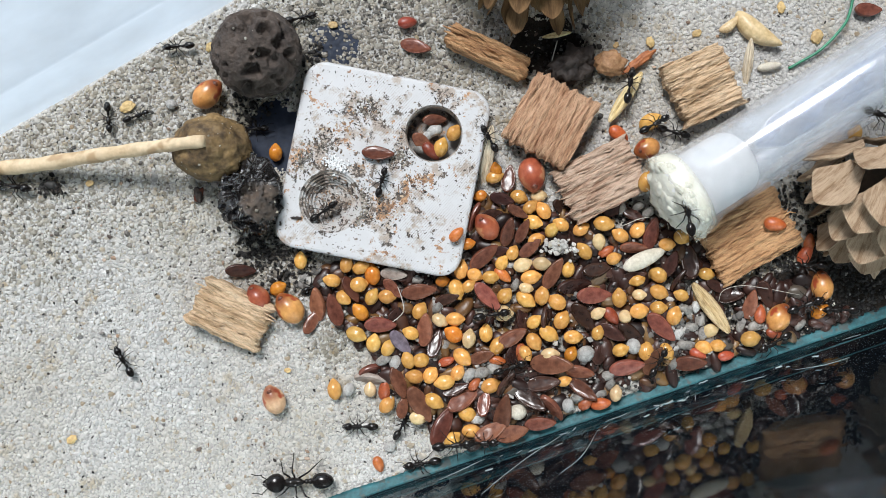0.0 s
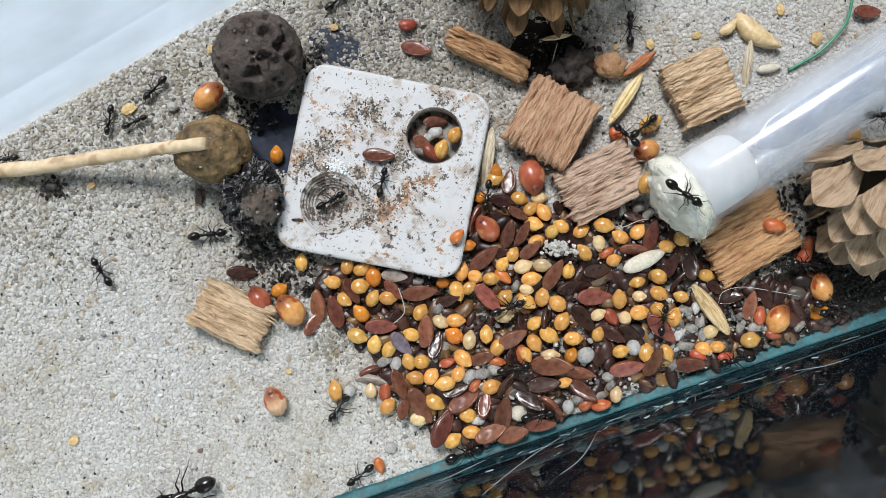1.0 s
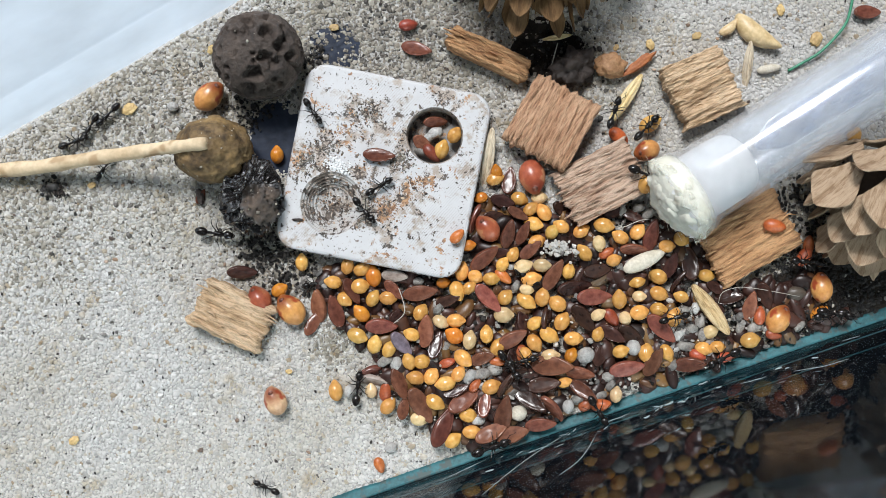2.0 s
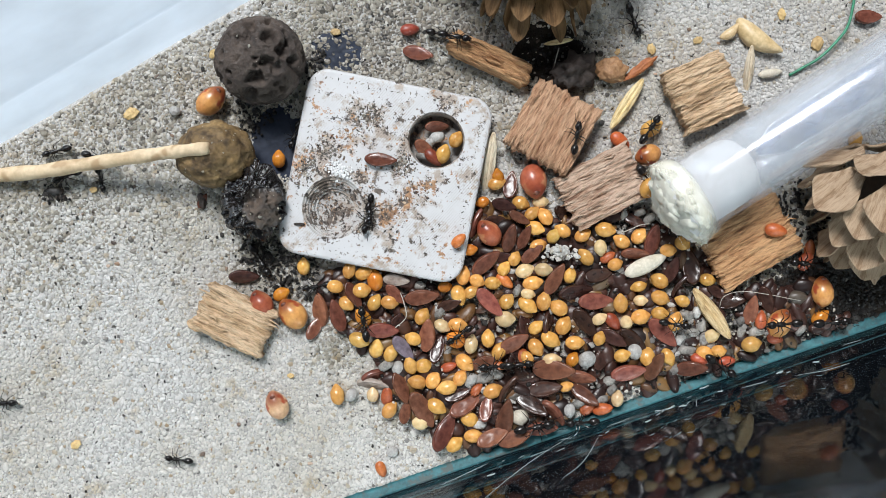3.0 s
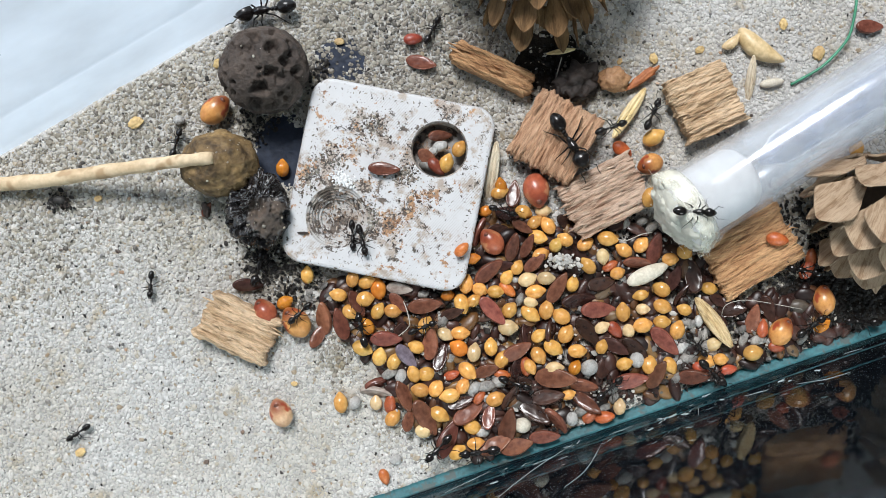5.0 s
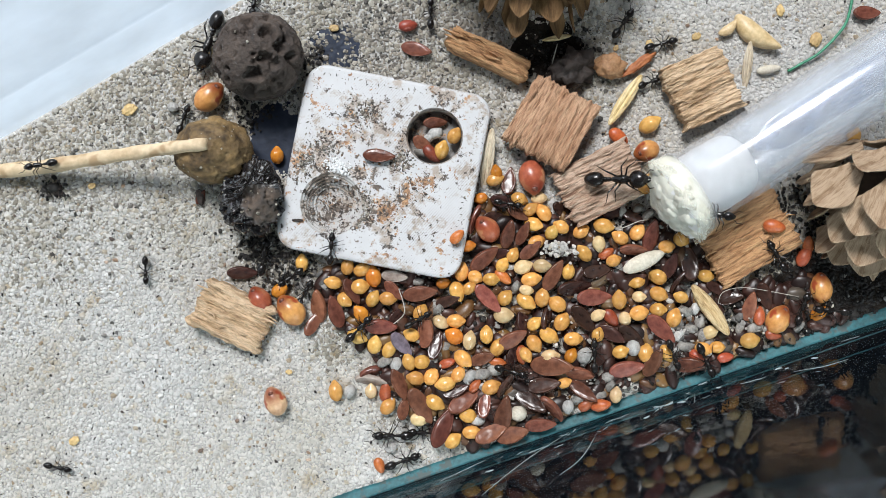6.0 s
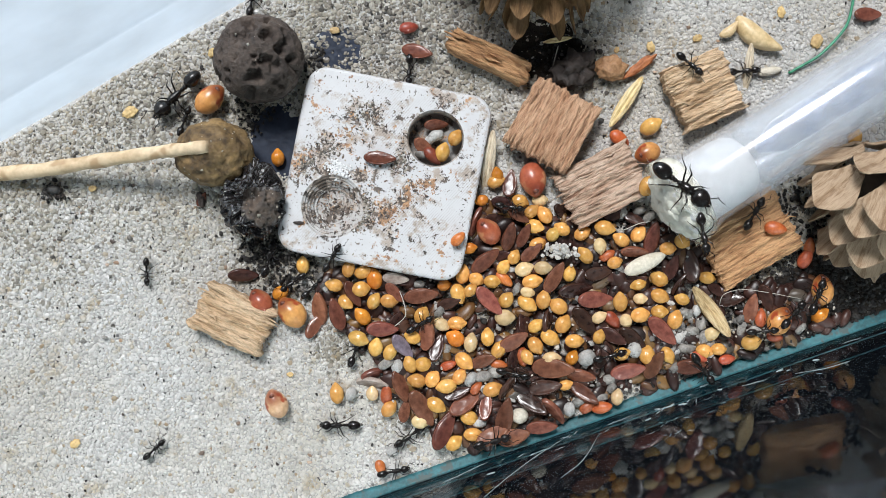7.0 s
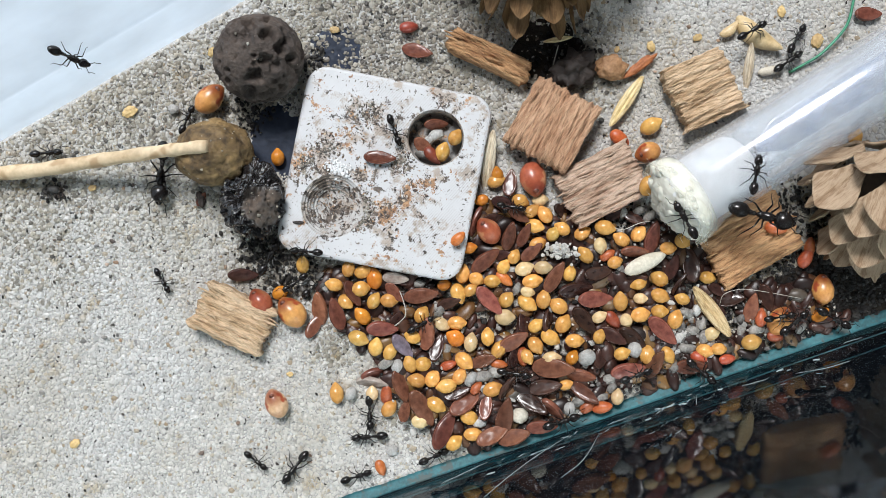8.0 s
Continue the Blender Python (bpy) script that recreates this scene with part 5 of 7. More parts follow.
def stained_plastic(name, tone, zones):
    """Printed plastic soiled in ragged smudges. zones: x, y, reach, strength of grime, strength of rust."""
    m, nt, b = shader(name)
    coord = nt.nodes.new("ShaderNodeTexCoord").outputs["Object"]
    base = ramp(nt, noise_at(nt, 240, 4), [(0.3, tuple(c * 0.90 for c in tone)), (0.7, tone)])
    grime = rust = None
    for x, y, r, g, o in zones:
        near = nt.nodes.new("ShaderNodeVectorMath")
        near.operation = "DISTANCE"
        nt.links.new(coord, near.inputs[0])
        near.inputs[1].default_value = (x * MM, y * MM, 4.2 * MM)
        for strength, is_rust in ((g, False), (o, True)):
            if not strength:
                continue
            fall = node(nt, "ShaderNodeMapRange", From_Min=0.0, From_Max=r * MM, To_Min=strength, To_Max=0.0)
            nt.links.new(near.outputs["Value"], fall.inputs[0])
            old = rust if is_rust else grime
            out = fall.outputs[0]
            if old is not None:
                top = nt.nodes.new("ShaderNodeMath")
                top.operation = "MAXIMUM"
                nt.links.new(old, top.inputs[0])
                nt.links.new(out, top.inputs[1])
                out = top.outputs[0]
            if is_rust:
                rust = out
            else:
                grime = out

    def ragged(field, scale, low, high):
        lift = nt.nodes.new("ShaderNodeMath")
        lift.operation = "MULTIPLY_ADD"
        lift.inputs[1].default_value, lift.inputs[2].default_value = 4.0, -1.5
        nt.links.new(noise_at(nt, scale, 8, 0.74), lift.inputs[0])
        add = nt.nodes.new("ShaderNodeMath")
        nt.links.new(field, add.inputs[0])
        nt.links.new(lift.outputs[0], add.inputs[1])
        return ramp(nt, add.outputs[0], [(low, (0, 0, 0)), (high, (1, 1, 1))])

    shade = noise_at(nt, 900, 5, 0.7)
    wash = ragged(grime, 260, 0.64, 0.95)
    col = blend(nt, wash, base, ramp(nt, shade, [(0.3, (0.27, 0.22, 0.18)), (0.7, (0.46, 0.40, 0.35))]))
    if rust is not None:
        col = blend(nt, ragged(rust, 420, 0.86, 0.95), col, ramp(nt, shade, [(0.32, (0.14, 0.06, 0.03)), (0.66, (0.50, 0.29, 0.15))]))
    col = blend(nt, ragged(grime, 480, 0.86, 0.94), col, ramp(nt, shade, [(0.36, (0.022, 0.018, 0.016)), (0.66, (0.15, 0.115, 0.09))]))
    fleck = ramp(nt, noise_at(nt, 1300, 2), [(0.68, (0, 0, 0)), (0.72, (1, 1, 1))])
    col = blend(nt, fleck, col, (0.17, 0.14, 0.12))
    # grooves between the printed lines, holding a little dirt
    wave = node(nt, "ShaderNodeTexWave", Scale=1250.0, Distortion=2.0, Detail=2.0)
    wave.bands_direction = "DIAGONAL"
    flip = node(nt, "ShaderNodeMapping", Scale=(1.25, -0.75, 0.0))
    nt.links.new(coord, flip.inputs[0])
    nt.links.new(flip.outputs[0], wave.inputs["Vector"])
    line = ramp(nt, wave.outputs["Fac"], [(0.74, (1, 1, 1)), (0.95, (0.66, 0.63, 0.60))])
    col = blend(nt, ramp(nt, noise_at(nt, 140, 3), [(0.50, (0, 0, 0)), (0.64, (0.75, 0.75, 0.75))]), col, blend(nt, 1.0, col, line, "MULTIPLY"))
    nt.links.new(col, b.inputs["Base Color"])
    b.inputs["Roughness"].default_value = 0.5
    add = nt.nodes.new("ShaderNodeMath")
    add.operation = "MULTIPLY_ADD"
    add.inputs[1].default_value = 0.2
    nt.links.new(wave.outputs["Fac"], add.inputs[0])
    nt.links.new(shade, add.inputs[2])
    bump(nt, b, add.outputs[0], 0.25, 0.08 * MM)
    return m


GRIME = ((-5.0, 8.6, 3.4, 0.44, 0.0), (-3.0, 9.2, 2.2, 0.46, 0.0), (-7.0, 5.2, 4.0, 0.30, 0.40), (-9.8, 2.4, 3.6, 0.40, 0.30), (-13.2, -1.7, 3.0, 0.50, 0.30),
         (-9.5, -1.0, 3.4, 0.42, 0.0), (-3.6, -1.4, 3.6, 0.40, 0.0), (-1.4, -5.6, 3.0, 0.52, 0.30), (-1.6, -8.0, 2.2, 0.55, 0.2), (1.6, -6.8, 3.2, 0.40, 0.46),
         (4.0, -3.0, 3.0, 0.34, 0.48), (6.2, -0.6, 2.8, 0.30, 0.52), (2.0, 1.6, 2.8, 0.46, 0.0), (3.2, 3.6, 2.4, 0.38, 0.0), (7.4, 13.2, 3.4, 0.42, 0.0), (2.2, 6.0, 2.4, 0.32, 0.0),
         (0.0, 0.0, 17.0, 0.15, 0.0), (-8.0, -11.0, 3.0, 0.26, 0.0), (6.0, -9.0, 7.0, 0.18, 0.0))


def dish():
    d = empty("feeding_dish", DISH, "white printed square feeding dish, stained, with round wells", "dish")
    bm = bmesh.new()
    half, corner, top = 15.0, 3.4, 4.2

    def outline(inset, z):
        ring = []
        for cx, cy, a0 in ((1, 1, 0), (-1, 1, 90), (-1, -1, 180), (1, -1, 270)):
            for k in range(9):
                a = radians(a0 + k * 11.25)
                r = corner - inset
                ring.append(bm.verts.new((cx * (half - corner) + r * math.cos(a), cy * (half - corner) + r * math.sin(a), z)))
        return ring

    def circle(cx, cy, r, z, n=56):
        return [bm.verts.new((cx + r * math.cos(k * math.tau / n), cy + r * math.sin(k * math.tau / n), z)) for k in range(n)]

    def join(p, q):
        for k in range(len(p)):
            bm.faces.new((p[k], p[(k + 1) % len(p)], q[(k + 1) % len(p)], q[k]))

    rims = [outline(0.55, top), outline(0.2, top - 0.15), outline(0.0, top - 0.5), outline(0.0, 0.6), outline(0.4, 0.0)]
    loops = [rims[0]]
    for p, q in zip(rims, rims[1:]):
        join(p, q)
    bm.faces.new(rims[-1])
    deep = [(4.55, 0.0), (4.35, -0.25), (4.3, -1.2), (4.3, -3.1), (3.6, -3.25)]
    cone_well = [(5.0, 0.0), (4.7, -0.3)]
    for k in range(5):
        # printed terraces
        r = 4.55 - k * 0.44
        cone_well += [(r, -0.32 - k * 0.4), (r - 0.08, -0.68 - k * 0.4)]
    cone_well.append((0.6, -2.35))
    wells = ((6.9, 7.05, deep), (-7.1, -6.7, cone_well))
    for cx, cy, prof in wells:
        loops.append(circle(cx, cy, prof[0][0], top))
    edges = []
    for ring in loops:
        for k in range(len(ring)):
            e = bm.edges.get((ring[k], ring[(k + 1) % len(ring)])) or bm.edges.new((ring[k], ring[(k + 1) % len(ring)]))
            edges.append(e)
    bmesh.ops.triangle_fill(bm, use_beauty=True, edges=edges, normal=(0, 0, 1))
    part("plate", bm, stained_plastic("stained white plastic", (0.55, 0.55, 0.56), GRIME), d, smooth=False)
    # deep well's plastic: base tone under half the plate's, with ragged stains
    darkened = stained_plastic("darkened white plastic", (0.24, 0.23, 0.22), ((6.9, 7.05, 9.0, 0.5, 0.2),))
    # two upper-left zones darken that wall for its shade; the rest is dust
    dusty = stained_plastic("dusty shaded white plastic", (0.46, 0.45, 0.44), ((-7.1, -6.7, 9.0, 0.42, 0.0), (-9.5, -4.2, 5.0, 0.75, 0.0), (-10.5, -6.5, 4.0, 0.6, 0.0)))
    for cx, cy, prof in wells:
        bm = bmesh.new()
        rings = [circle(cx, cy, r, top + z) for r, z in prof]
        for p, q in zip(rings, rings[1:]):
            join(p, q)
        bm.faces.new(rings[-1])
        part("well", bm, darkened if prof is deep else dusty, d, "darkened round well" if prof is deep else "dusty terraced round well, upper left darkened as shade", smooth=False)
    # smudges of seed dust and droppings
    rng = random.Random(8)
    spots = []
    for cx, cy, r, g, o in GRIME[:16]:
        sx = sy = r * 0.42
        n = int(360 * g)
        for _ in range(n):
            x, y = rng.gauss(cx, sx), rng.gauss(cy, sy)
            if abs(x) < 14.2 and abs(y) < 14.2 and math.hypot(x - 6.9, y - 7.05) > 4.7 and math.hypot(x + 7.1, y + 6.7) > 5.0:
                z = top + 0.02
                spots.append((x, y, z))
    for _ in range(520):
        a, r = rng.uniform(0, math.tau), 4.3 * rng.random() ** 0.7
        spots.append((-7.1 + r * math.cos(a), -6.7 + r * math.sin(a), top - 0.2 - min(4.6 - r, 2.2) * 0.88))
    scatter("dish_debris", spots, [0.04 + 0.17 * rng.random() ** 4 for _ in spots], M_DISH_CRUMB, "brown crumbs and husk dust on the dish", "debris", (1.7, 0.8, 0.45), 1, 9).matrix_basis = DISH
    rust, pale = [], []
    for cx, cy, sx, sy, n in ((6.0, -0.9, 1.2, 0.8, 60), (2.4, -5.6, 1.2, 1.3, 60), (-7.0, 5.0, 1.6, 0.8, 40), (-3.0, 0.6, 1.5, 0.8, 20)):
        for _ in range(n):
            rust.append((rng.gauss(cx, sx), rng.gauss(cy, sy), top + 0.04))
    scatter("rust_crumbs", rust, [0.05 + 0.16 * rng.random() ** 2 for _ in rust], M_RUST, "rust-brown and tan husk crumbs on the dish", "crumbs", (1.3, 1, 0.35), 1, 15).matrix_basis = DISH
    for cx, cy, sx, sy, n in ((-4.6, 8.8, 1.7, 0.9, 110), (-12.6, -1.2, 0.9, 1.4, 120), (-1.9, -6.4, 0.6, 1.7, 190), (-9.4, 2.0, 1.4, 1.1, 80), (2.2, 2.4, 1.3, 0.9, 90)):
        for _ in range(n):
            x, y = rng.gauss(cx, sx), rng.gauss(cy, sy)
            if max(abs(x), abs(y)) < 14 and math.hypot(x - 6.9, y - 7.05) > 4.7 and math.hypot(x + 7.1, y + 6.7) > 5.0:
                pale.append((x, y, top + 0.04))
    scatter("grey_grains", pale, [0.07 + 0.15 * rng.random() for _ in pale], M_SOILED, "grey and black grit grains on the dish", "grit", (1, 1, 0.7), 1, 16).matrix_basis = DISH
    # short print marks in a row along the border
    marks = []
    for k in range(26):
        for e in (-13.4, 13.4):
            f = -12.2 + k * 0.976
            marks += [(f, e + rng.gauss(0, 0.12), top + 0.01), (e + rng.gauss(0, 0.12), f, top + 0.01)]
    scatter("print_marks", marks, [0.08 + 0.10 * rng.random() for _ in marks], M_SOILED, "short dark print marks along the border", "", (1.6, 0.7, 0.3), 1, 19, d)
    flakes = [(-7.3 + rng.gauss(0, 0.9), -0.6 + rng.gauss(0, 0.6), top + rng.uniform(0.1, 0.5)) for _ in range(190)]
    scatter("white_flakes", flakes, [rng.uniform(0.09, 0.22) for _ in flakes], M_FLAKE, "clump of whitish flakes on the dish", "flakes", (1.3, 1, 0.5), 1, 10).matrix_basis = DISH
    clump = [(rng.gauss(0, 1.05), rng.gauss(0, 0.6), rng.uniform(-0.3, 0.5)) for _ in range(110)]
    scatter("sand_clump", clump, [rng.uniform(0.2, 0.42) for _ in clump], M_SAND, "clump of stuck white sand grains on the seeds", "clump", (1, 1, 1), 1, 12).matrix_basis = at(18.58, 0.27, 2.9, 0, 0, -10)


dish()


# ---- small finds on the sand ----
def strand(name, points, radius, material, label, category, sides=8, smooth=4):
    pts = [Vector(p) for p in points]
    fine = []
    for i in range(len(pts) - 1):
        a, b, c, d = pts[max(i - 1, 0)], pts[i], pts[i + 1], pts[min(i + 2, len(pts) - 1)]
        for k in range(smooth):
            f = k / smooth
            fine.append(0.5 * (2 * b + (c - a) * f + (2 * a - 5 * b + 4 * c - d) * f * f + (3 * b - 3 * c + d - a) * f ** 3))
    fine.append(pts[-1])
    return thing(name, tube_along(fine, radius, sides), material, at(0, 0, 0), label, category)


strand("green_thread", [(56.03, 29.25, 0.7), (58.13, 30.44, 0.9), (60.88, 32.08, 1.2), (63.62, 34.83, 1.6), (65.08, 37.11, 2.0), (65.81, 40.31, 2.2), (66.18, 43.05, 2.2)], 0.23, M_THREAD, "bright green plastic thread lying on sand", "thread")
M_FIBRE = skin("pale fibre", (0.30, 0.28, 0.24), (0.48, 0.45, 0.40), 300, 0.6)
strand("fibre", [(-7.22, -6.04, 3.0), (-6.50, -8.03, 3.6), (-6.32, -10.01, 3.6), (-8.03, -11.64, 3.0)], 0.09, M_FIBRE, "thin pale plant fibre curled over the seeds", "fibre", 5)
strand("fibre", [(44.30, -8.48, 2.0), (44.75, -6.68, 2.8), (47.45, -5.86, 3.0), (51.06, -6.22, 2.8), (57.38, -7.40, 2.0)], 0.06, M_FIBRE, "thin pale plant fibre beside the chip", "fibre", 5)
strand("fibre", [(18.25, 33.24, 3.0), (17.80, 31.42, 2.0), (17.44, 29.60, 0.8)], 0.10, M_FIBRE, "thin pale plant fibre hanging from the cone", "fibre", 5)
strand("fibre", [(27.15, 4.15, 2.6), (28.51, 3.70, 3.0), (31.21, 4.78, 3.2), (33.02, 5.05, 2.6)], 0.08, M_FIBRE, "thin pale plant fibre on the seeds", "fibre", 5)
for x, y, dx, dy in ((-21.71, -13.71, 1.2, -1.6), (-19.23, -13.89, 1.8, -1.0), (-17.85, -14.63, -1.4, 1.0), (-20.61, -14.63, -0.8, -1.8)):
    strand("fibre", [(x, y, swell(x, y) + 0.3), (x + dx * 0.5, y + dy * 0.4, swell(x, y) + 0.8), (x + dx, y + dy, swell(x, y) + 0.3)], 0.06, M_FIBRE, "short white fibre on the sand", "fibre", 5)

M_LUMP = skin("tan resin lump", (0.24, 0.11, 0.045), (0.46, 0.26, 0.13), 500, 0.6, 0.6, 0.2)
M_BARK = skin("bark scrap", (0.28, 0.08, 0.025), (0.46, 0.17, 0.06), 500, 0.6, 0.6, 0.2)
M_BURNT = skin("dark bark lump", (0.012, 0.009, 0.008), (0.05, 0.035, 0.028), 400, 0.7, 0.8, 0.3)
M_STRAW = skin("straw flake", (0.42, 0.27, 0.10), (0.60, 0.44, 0.21), 500, 0.6, 0.4, 0.1, 0.2)


def lump(name, x, y, z, radii, material, label, category, seed, turn=0, rough=0.3):
    bm = ball(*radii, 4, lambda d, co: co * (1 + rough * hills(d, 0.5, seed, 4)))
    return thing(name, bm, material, at(x, y, z, 0, 0, turn), label, category)


lump("resin_lump", 26.97, 29.97, 1.4, (2.6, 2.0, 1.7), M_LUMP, "tan crumbly lump beside a bark sliver", "lump", 3.0)
lump("bark_sliver", 31.81, 30.44, 1.0, (3.0, 0.75, 0.5), M_BARK, "rust-brown thin bark sliver", "bark", 5.0, 36)
# husk lump; its near-black colour takes in the shade around it
lump("bark_lump", 20.98, 29.60, 1.6, (3.4, 2.6, 1.8), M_BURNT, "dark husk lump in the cone's shade", "bark", 6.0, 20, 0.6)
lump("bark_lump", -39.67, 8.77, 0.6, (0.7, 1.25, 0.6), M_BURNT, "small dark bark crumb by the dirt ball", "bark", 7.0, 10)
lump("soil_lump", -63.25, 10.15, 0.35, (0.75, 1.15, 0.5), M_BURNT, "black soil crumb on the sand", "soil", 8.0, 30, 0.8)
for x, y, s, r in ((-51.34, 23.09, 1.1, 20), (60.63, 34.50, 1.1, 70), (33.67, 33.67, 0.8, 100), (-60.35, -31.00, 0.8, 40), (-57.41, 10.67, 0.6, 10), (-17.85, 36.43, 0.7, 0), (-37.90, 32.75, 0.7, 80), (41.22, 35.05, 0.7, 30), (54.83, 39.19, 0.8, 100), (-25.21, -19.69, 0.5, 0), (28.15, 33.21, 0.5, 60)):
    lump("straw_flake", x, y, swell(x, y) + 0.35, (1.1 * s, 0.8 * s, 0.25 * s), M_STRAW, "small yellow-brown straw flake on sand", "flake", x, r)
lump("dark_splinter", -23.21, 4.93, 4.45, (0.85, 0.22, 0.15), M_BURNT, "short black splinter on the dish", "splinter", 9.0, -2)
lump("quartz_stone", -44.07, 23.46, 0.7, (0.9, 0.75, 0.6), M_GRIT["w"], "larger white quartz grain", "stone", 1.0, 0, 0.15)
lump("quartz_stone", -8.65, -32.11, 0.5, (1.0, 0.8, 0.5), M_GRIT["w"], "larger white quartz grain", "stone", 2.0, 20, 0.25)

# scratches and pale smears on the glass wall's inner face
M_SCRATCH = skin("pale smear", (0.16, 0.20, 0.21), (0.34, 0.40, 0.42), 400, 0.6)


def smear(s0, z0, s1, z1, bow=0.0, r=0.05):
    pts = []
    for k in range(9):
        f = k / 8
        up = 0.45 * (z0 + (z1 - z0) * f + bow * math.sin(f * math.pi) + 0.4 * hills((s0 + f * 5, z0, 0), 1.5, 1.0, 2))
        pts.append((*along(GLASS_AT, GLASS_TURN, s0 + (s1 - s0) * f, 0.05 - up * math.tan(radians(GLASS_LEAN))), up))
    thing("smear", tube_along(pts, [r * (0.4 + 0.6 * math.sin(math.pi * (0.1 + 0.8 * k / 8))) for k in range(9)], 5), M_SCRATCH, at(0, 0, 0), "thin pale streak on the tank wall", "smear", "smears on the glass")


smear(-24, 26, -8, 5, -2)
smear(-12, 30, -4, 12, 3)
smear(-30, 8, -22, 4)
smear(6, 9, 9, 8.5, 0)
smear(12, 14, 13, 8, 0)
smear(28, 16, 36, 20, 1)
smear(38, 7, 41, 7.4, 0)
smear(-2, 7, 2, 6.6, 0)
smear(20, 12, 24, 13, 0.4)
smear(-15, 9, -12, 9.4)
FLECK = random.Random(33)
for _ in range(26):
    # short pale flecks just above the seam
    s0, z0 = FLECK.uniform(-27, 34), FLECK.uniform(3.0, 13.0)
    smear(s0, z0, s0 + FLECK.uniform(0.4, 1.6), z0 + FLECK.uniform(-1.2, 1.2), 0, FLECK.uniform(0.05, 0.13))


# ---- ants ----
def ant_meshes(length, big):
    """The meshes of an ant of that length, facing x, feet at z = 0."""
    L = length
    hx, hy, hz = (0.155, 0.145, 0.115) if big else (0.122, 0.106, 0.085)
    z0 = 0.20 * L
    found = {}

    def blob(name, x, z, rx, ry, rz, shape=None):
        bm = ball(rx * L, ry * L, rz * L, 3, shape)
        bmesh.ops.translate(bm, vec=(x * L, 0, z0 + z * L), verts=bm.verts)
        found[name] = finish(name, bm, M_ANT)

    blob("head", 0.40 if big else 0.37, 0.0, hx, hy, hz, lambda d, co: Vector((co.x, co.y * (1 - 0.15 * d.x), co.z)))
    blob("thorax", 0.12, 0.0, 0.17, 0.075, 0.078, lambda d, co: Vector((co.x, co.y * (1 - 0.25 * max(0, -d.x)), co.z * (1 + 0.2 * math.sin(d.x * 5)))))
    bm = bmesh.new()
    for x, r in ((-0.075, 0.040), (-0.135, 0.046)):
        b2 = ball(r * L, r * L, r * 1.15 * L, 2)
        bmesh.ops.translate(b2, vec=(x * L, 0, z0 - 0.02 * L), verts=b2.verts)
        me = bpy.data.meshes.new("tmp")
        b2.to_mesh(me)
        b2.free()
        bm.from_mesh(me)
        bpy.data.meshes.remove(me)
    found["petiole"] = finish("petiole", bm, M_ANT)
    blob("gaster", -0.32, -0.005, *((0.17, 0.122, 0.11) if big else (0.165, 0.110, 0.10)), lambda d, co: Vector((co.x, co.y * (1 + 0.12 * d.x), co.z)))
    jaw = ball(0.06 * L, 0.022 * L, 0.02 * L, 2)
    found["mandible"] = finish("mandible", jaw, M_ANT)
    reach = {"front": 0.31, "mid": 0.33, "hind": 0.42}
    for key, r in reach.items():
        pts = [(0, 0, 0), (0.05 * L, 0, 0.0), (r * 0.45 * L, 0, 0.12 * L), (r * 0.52 * L, 0, 0.115 * L), (r * 0.82 * L, 0, -0.10 * L), (r * 0.88 * L, 0, -0.145 * L), (r * 1.05 * L, 0, -0.165 * L)]
        rad = [0.019 * L, 0.016 * L, 0.013 * L, 0.011 * L, 0.008 * L, 0.006 * L, 0.004 * L]
        found[key] = finish("leg", tube_along(pts, rad, 6), M_ANT)
    feeler = [(0, 0, 0), (0.11 * L, 0, 0.05 * L), (0.14 * L, 0.01 * L, 0.045 * L), (0.20 * L, -0.06 * L, -0.01 * L), (0.27 * L, -0.10 * L, -0.06 * L)]
    found["antenna"] = finish("antenna", tube_along(feeler, [0.008 * L, 0.008 * L, 0.009 * L, 0.007 * L, 0.008 * L], 6), M_ANT)
    found["head_x"] = (0.40 if big else 0.37) * L
    found["head_r"] = hx * L
    return found


ANT_KINDS = {}
FEET = (("front", 0.17, 1, 48), ("front", 0.17, -1, -48), ("mid", 0.11, 1, 95), ("mid", 0.11, -1, -95), ("hind", 0.05, 1, 138), ("hind", 0.05, -1, -138))


def ant(length, label):
    """An ant in parts: returns the whole and its legs with their rest turns."""
    if length not in ANT_KINDS:
        ANT_KINDS[length] = ant_meshes(length, length > 9)
    k, L = ANT_KINDS[length], length
    a = empty("ant", at(0, 0, 0), label, "ant", "ants")
    for name in ("thorax", "petiole", "gaster"):
        part(name, k[name], None, a)
    head = part("head", k["head"], None, a)
    for side in (1, -1):
        part("mandible", k["mandible"], None, head).matrix_basis = at(k["head_x"] + k["head_r"] * 0.95, side * 0.035 * L, 0.18 * L, 0, 0, -side * 28)
        f = part("antenna", k["antenna"], None, head)
        f.matrix_basis = at(k["head_x"] + k["head_r"] * 0.6, side * 0.05 * L, 0.22 * L, 0, 0, side * 40) @ Matrix.Diagonal((1, side, 1, 1))
    legs = []
    for name, x, side, turn in FEET:
        leg = part("leg", k[name], None, a)
        leg.matrix_basis = at(x * L, side * 0.045 * L, 0.165 * L, 0, 0, turn)
        legs.append((leg, x * L, side * 0.045 * L, 0.165 * L, turn))
    return a, legs


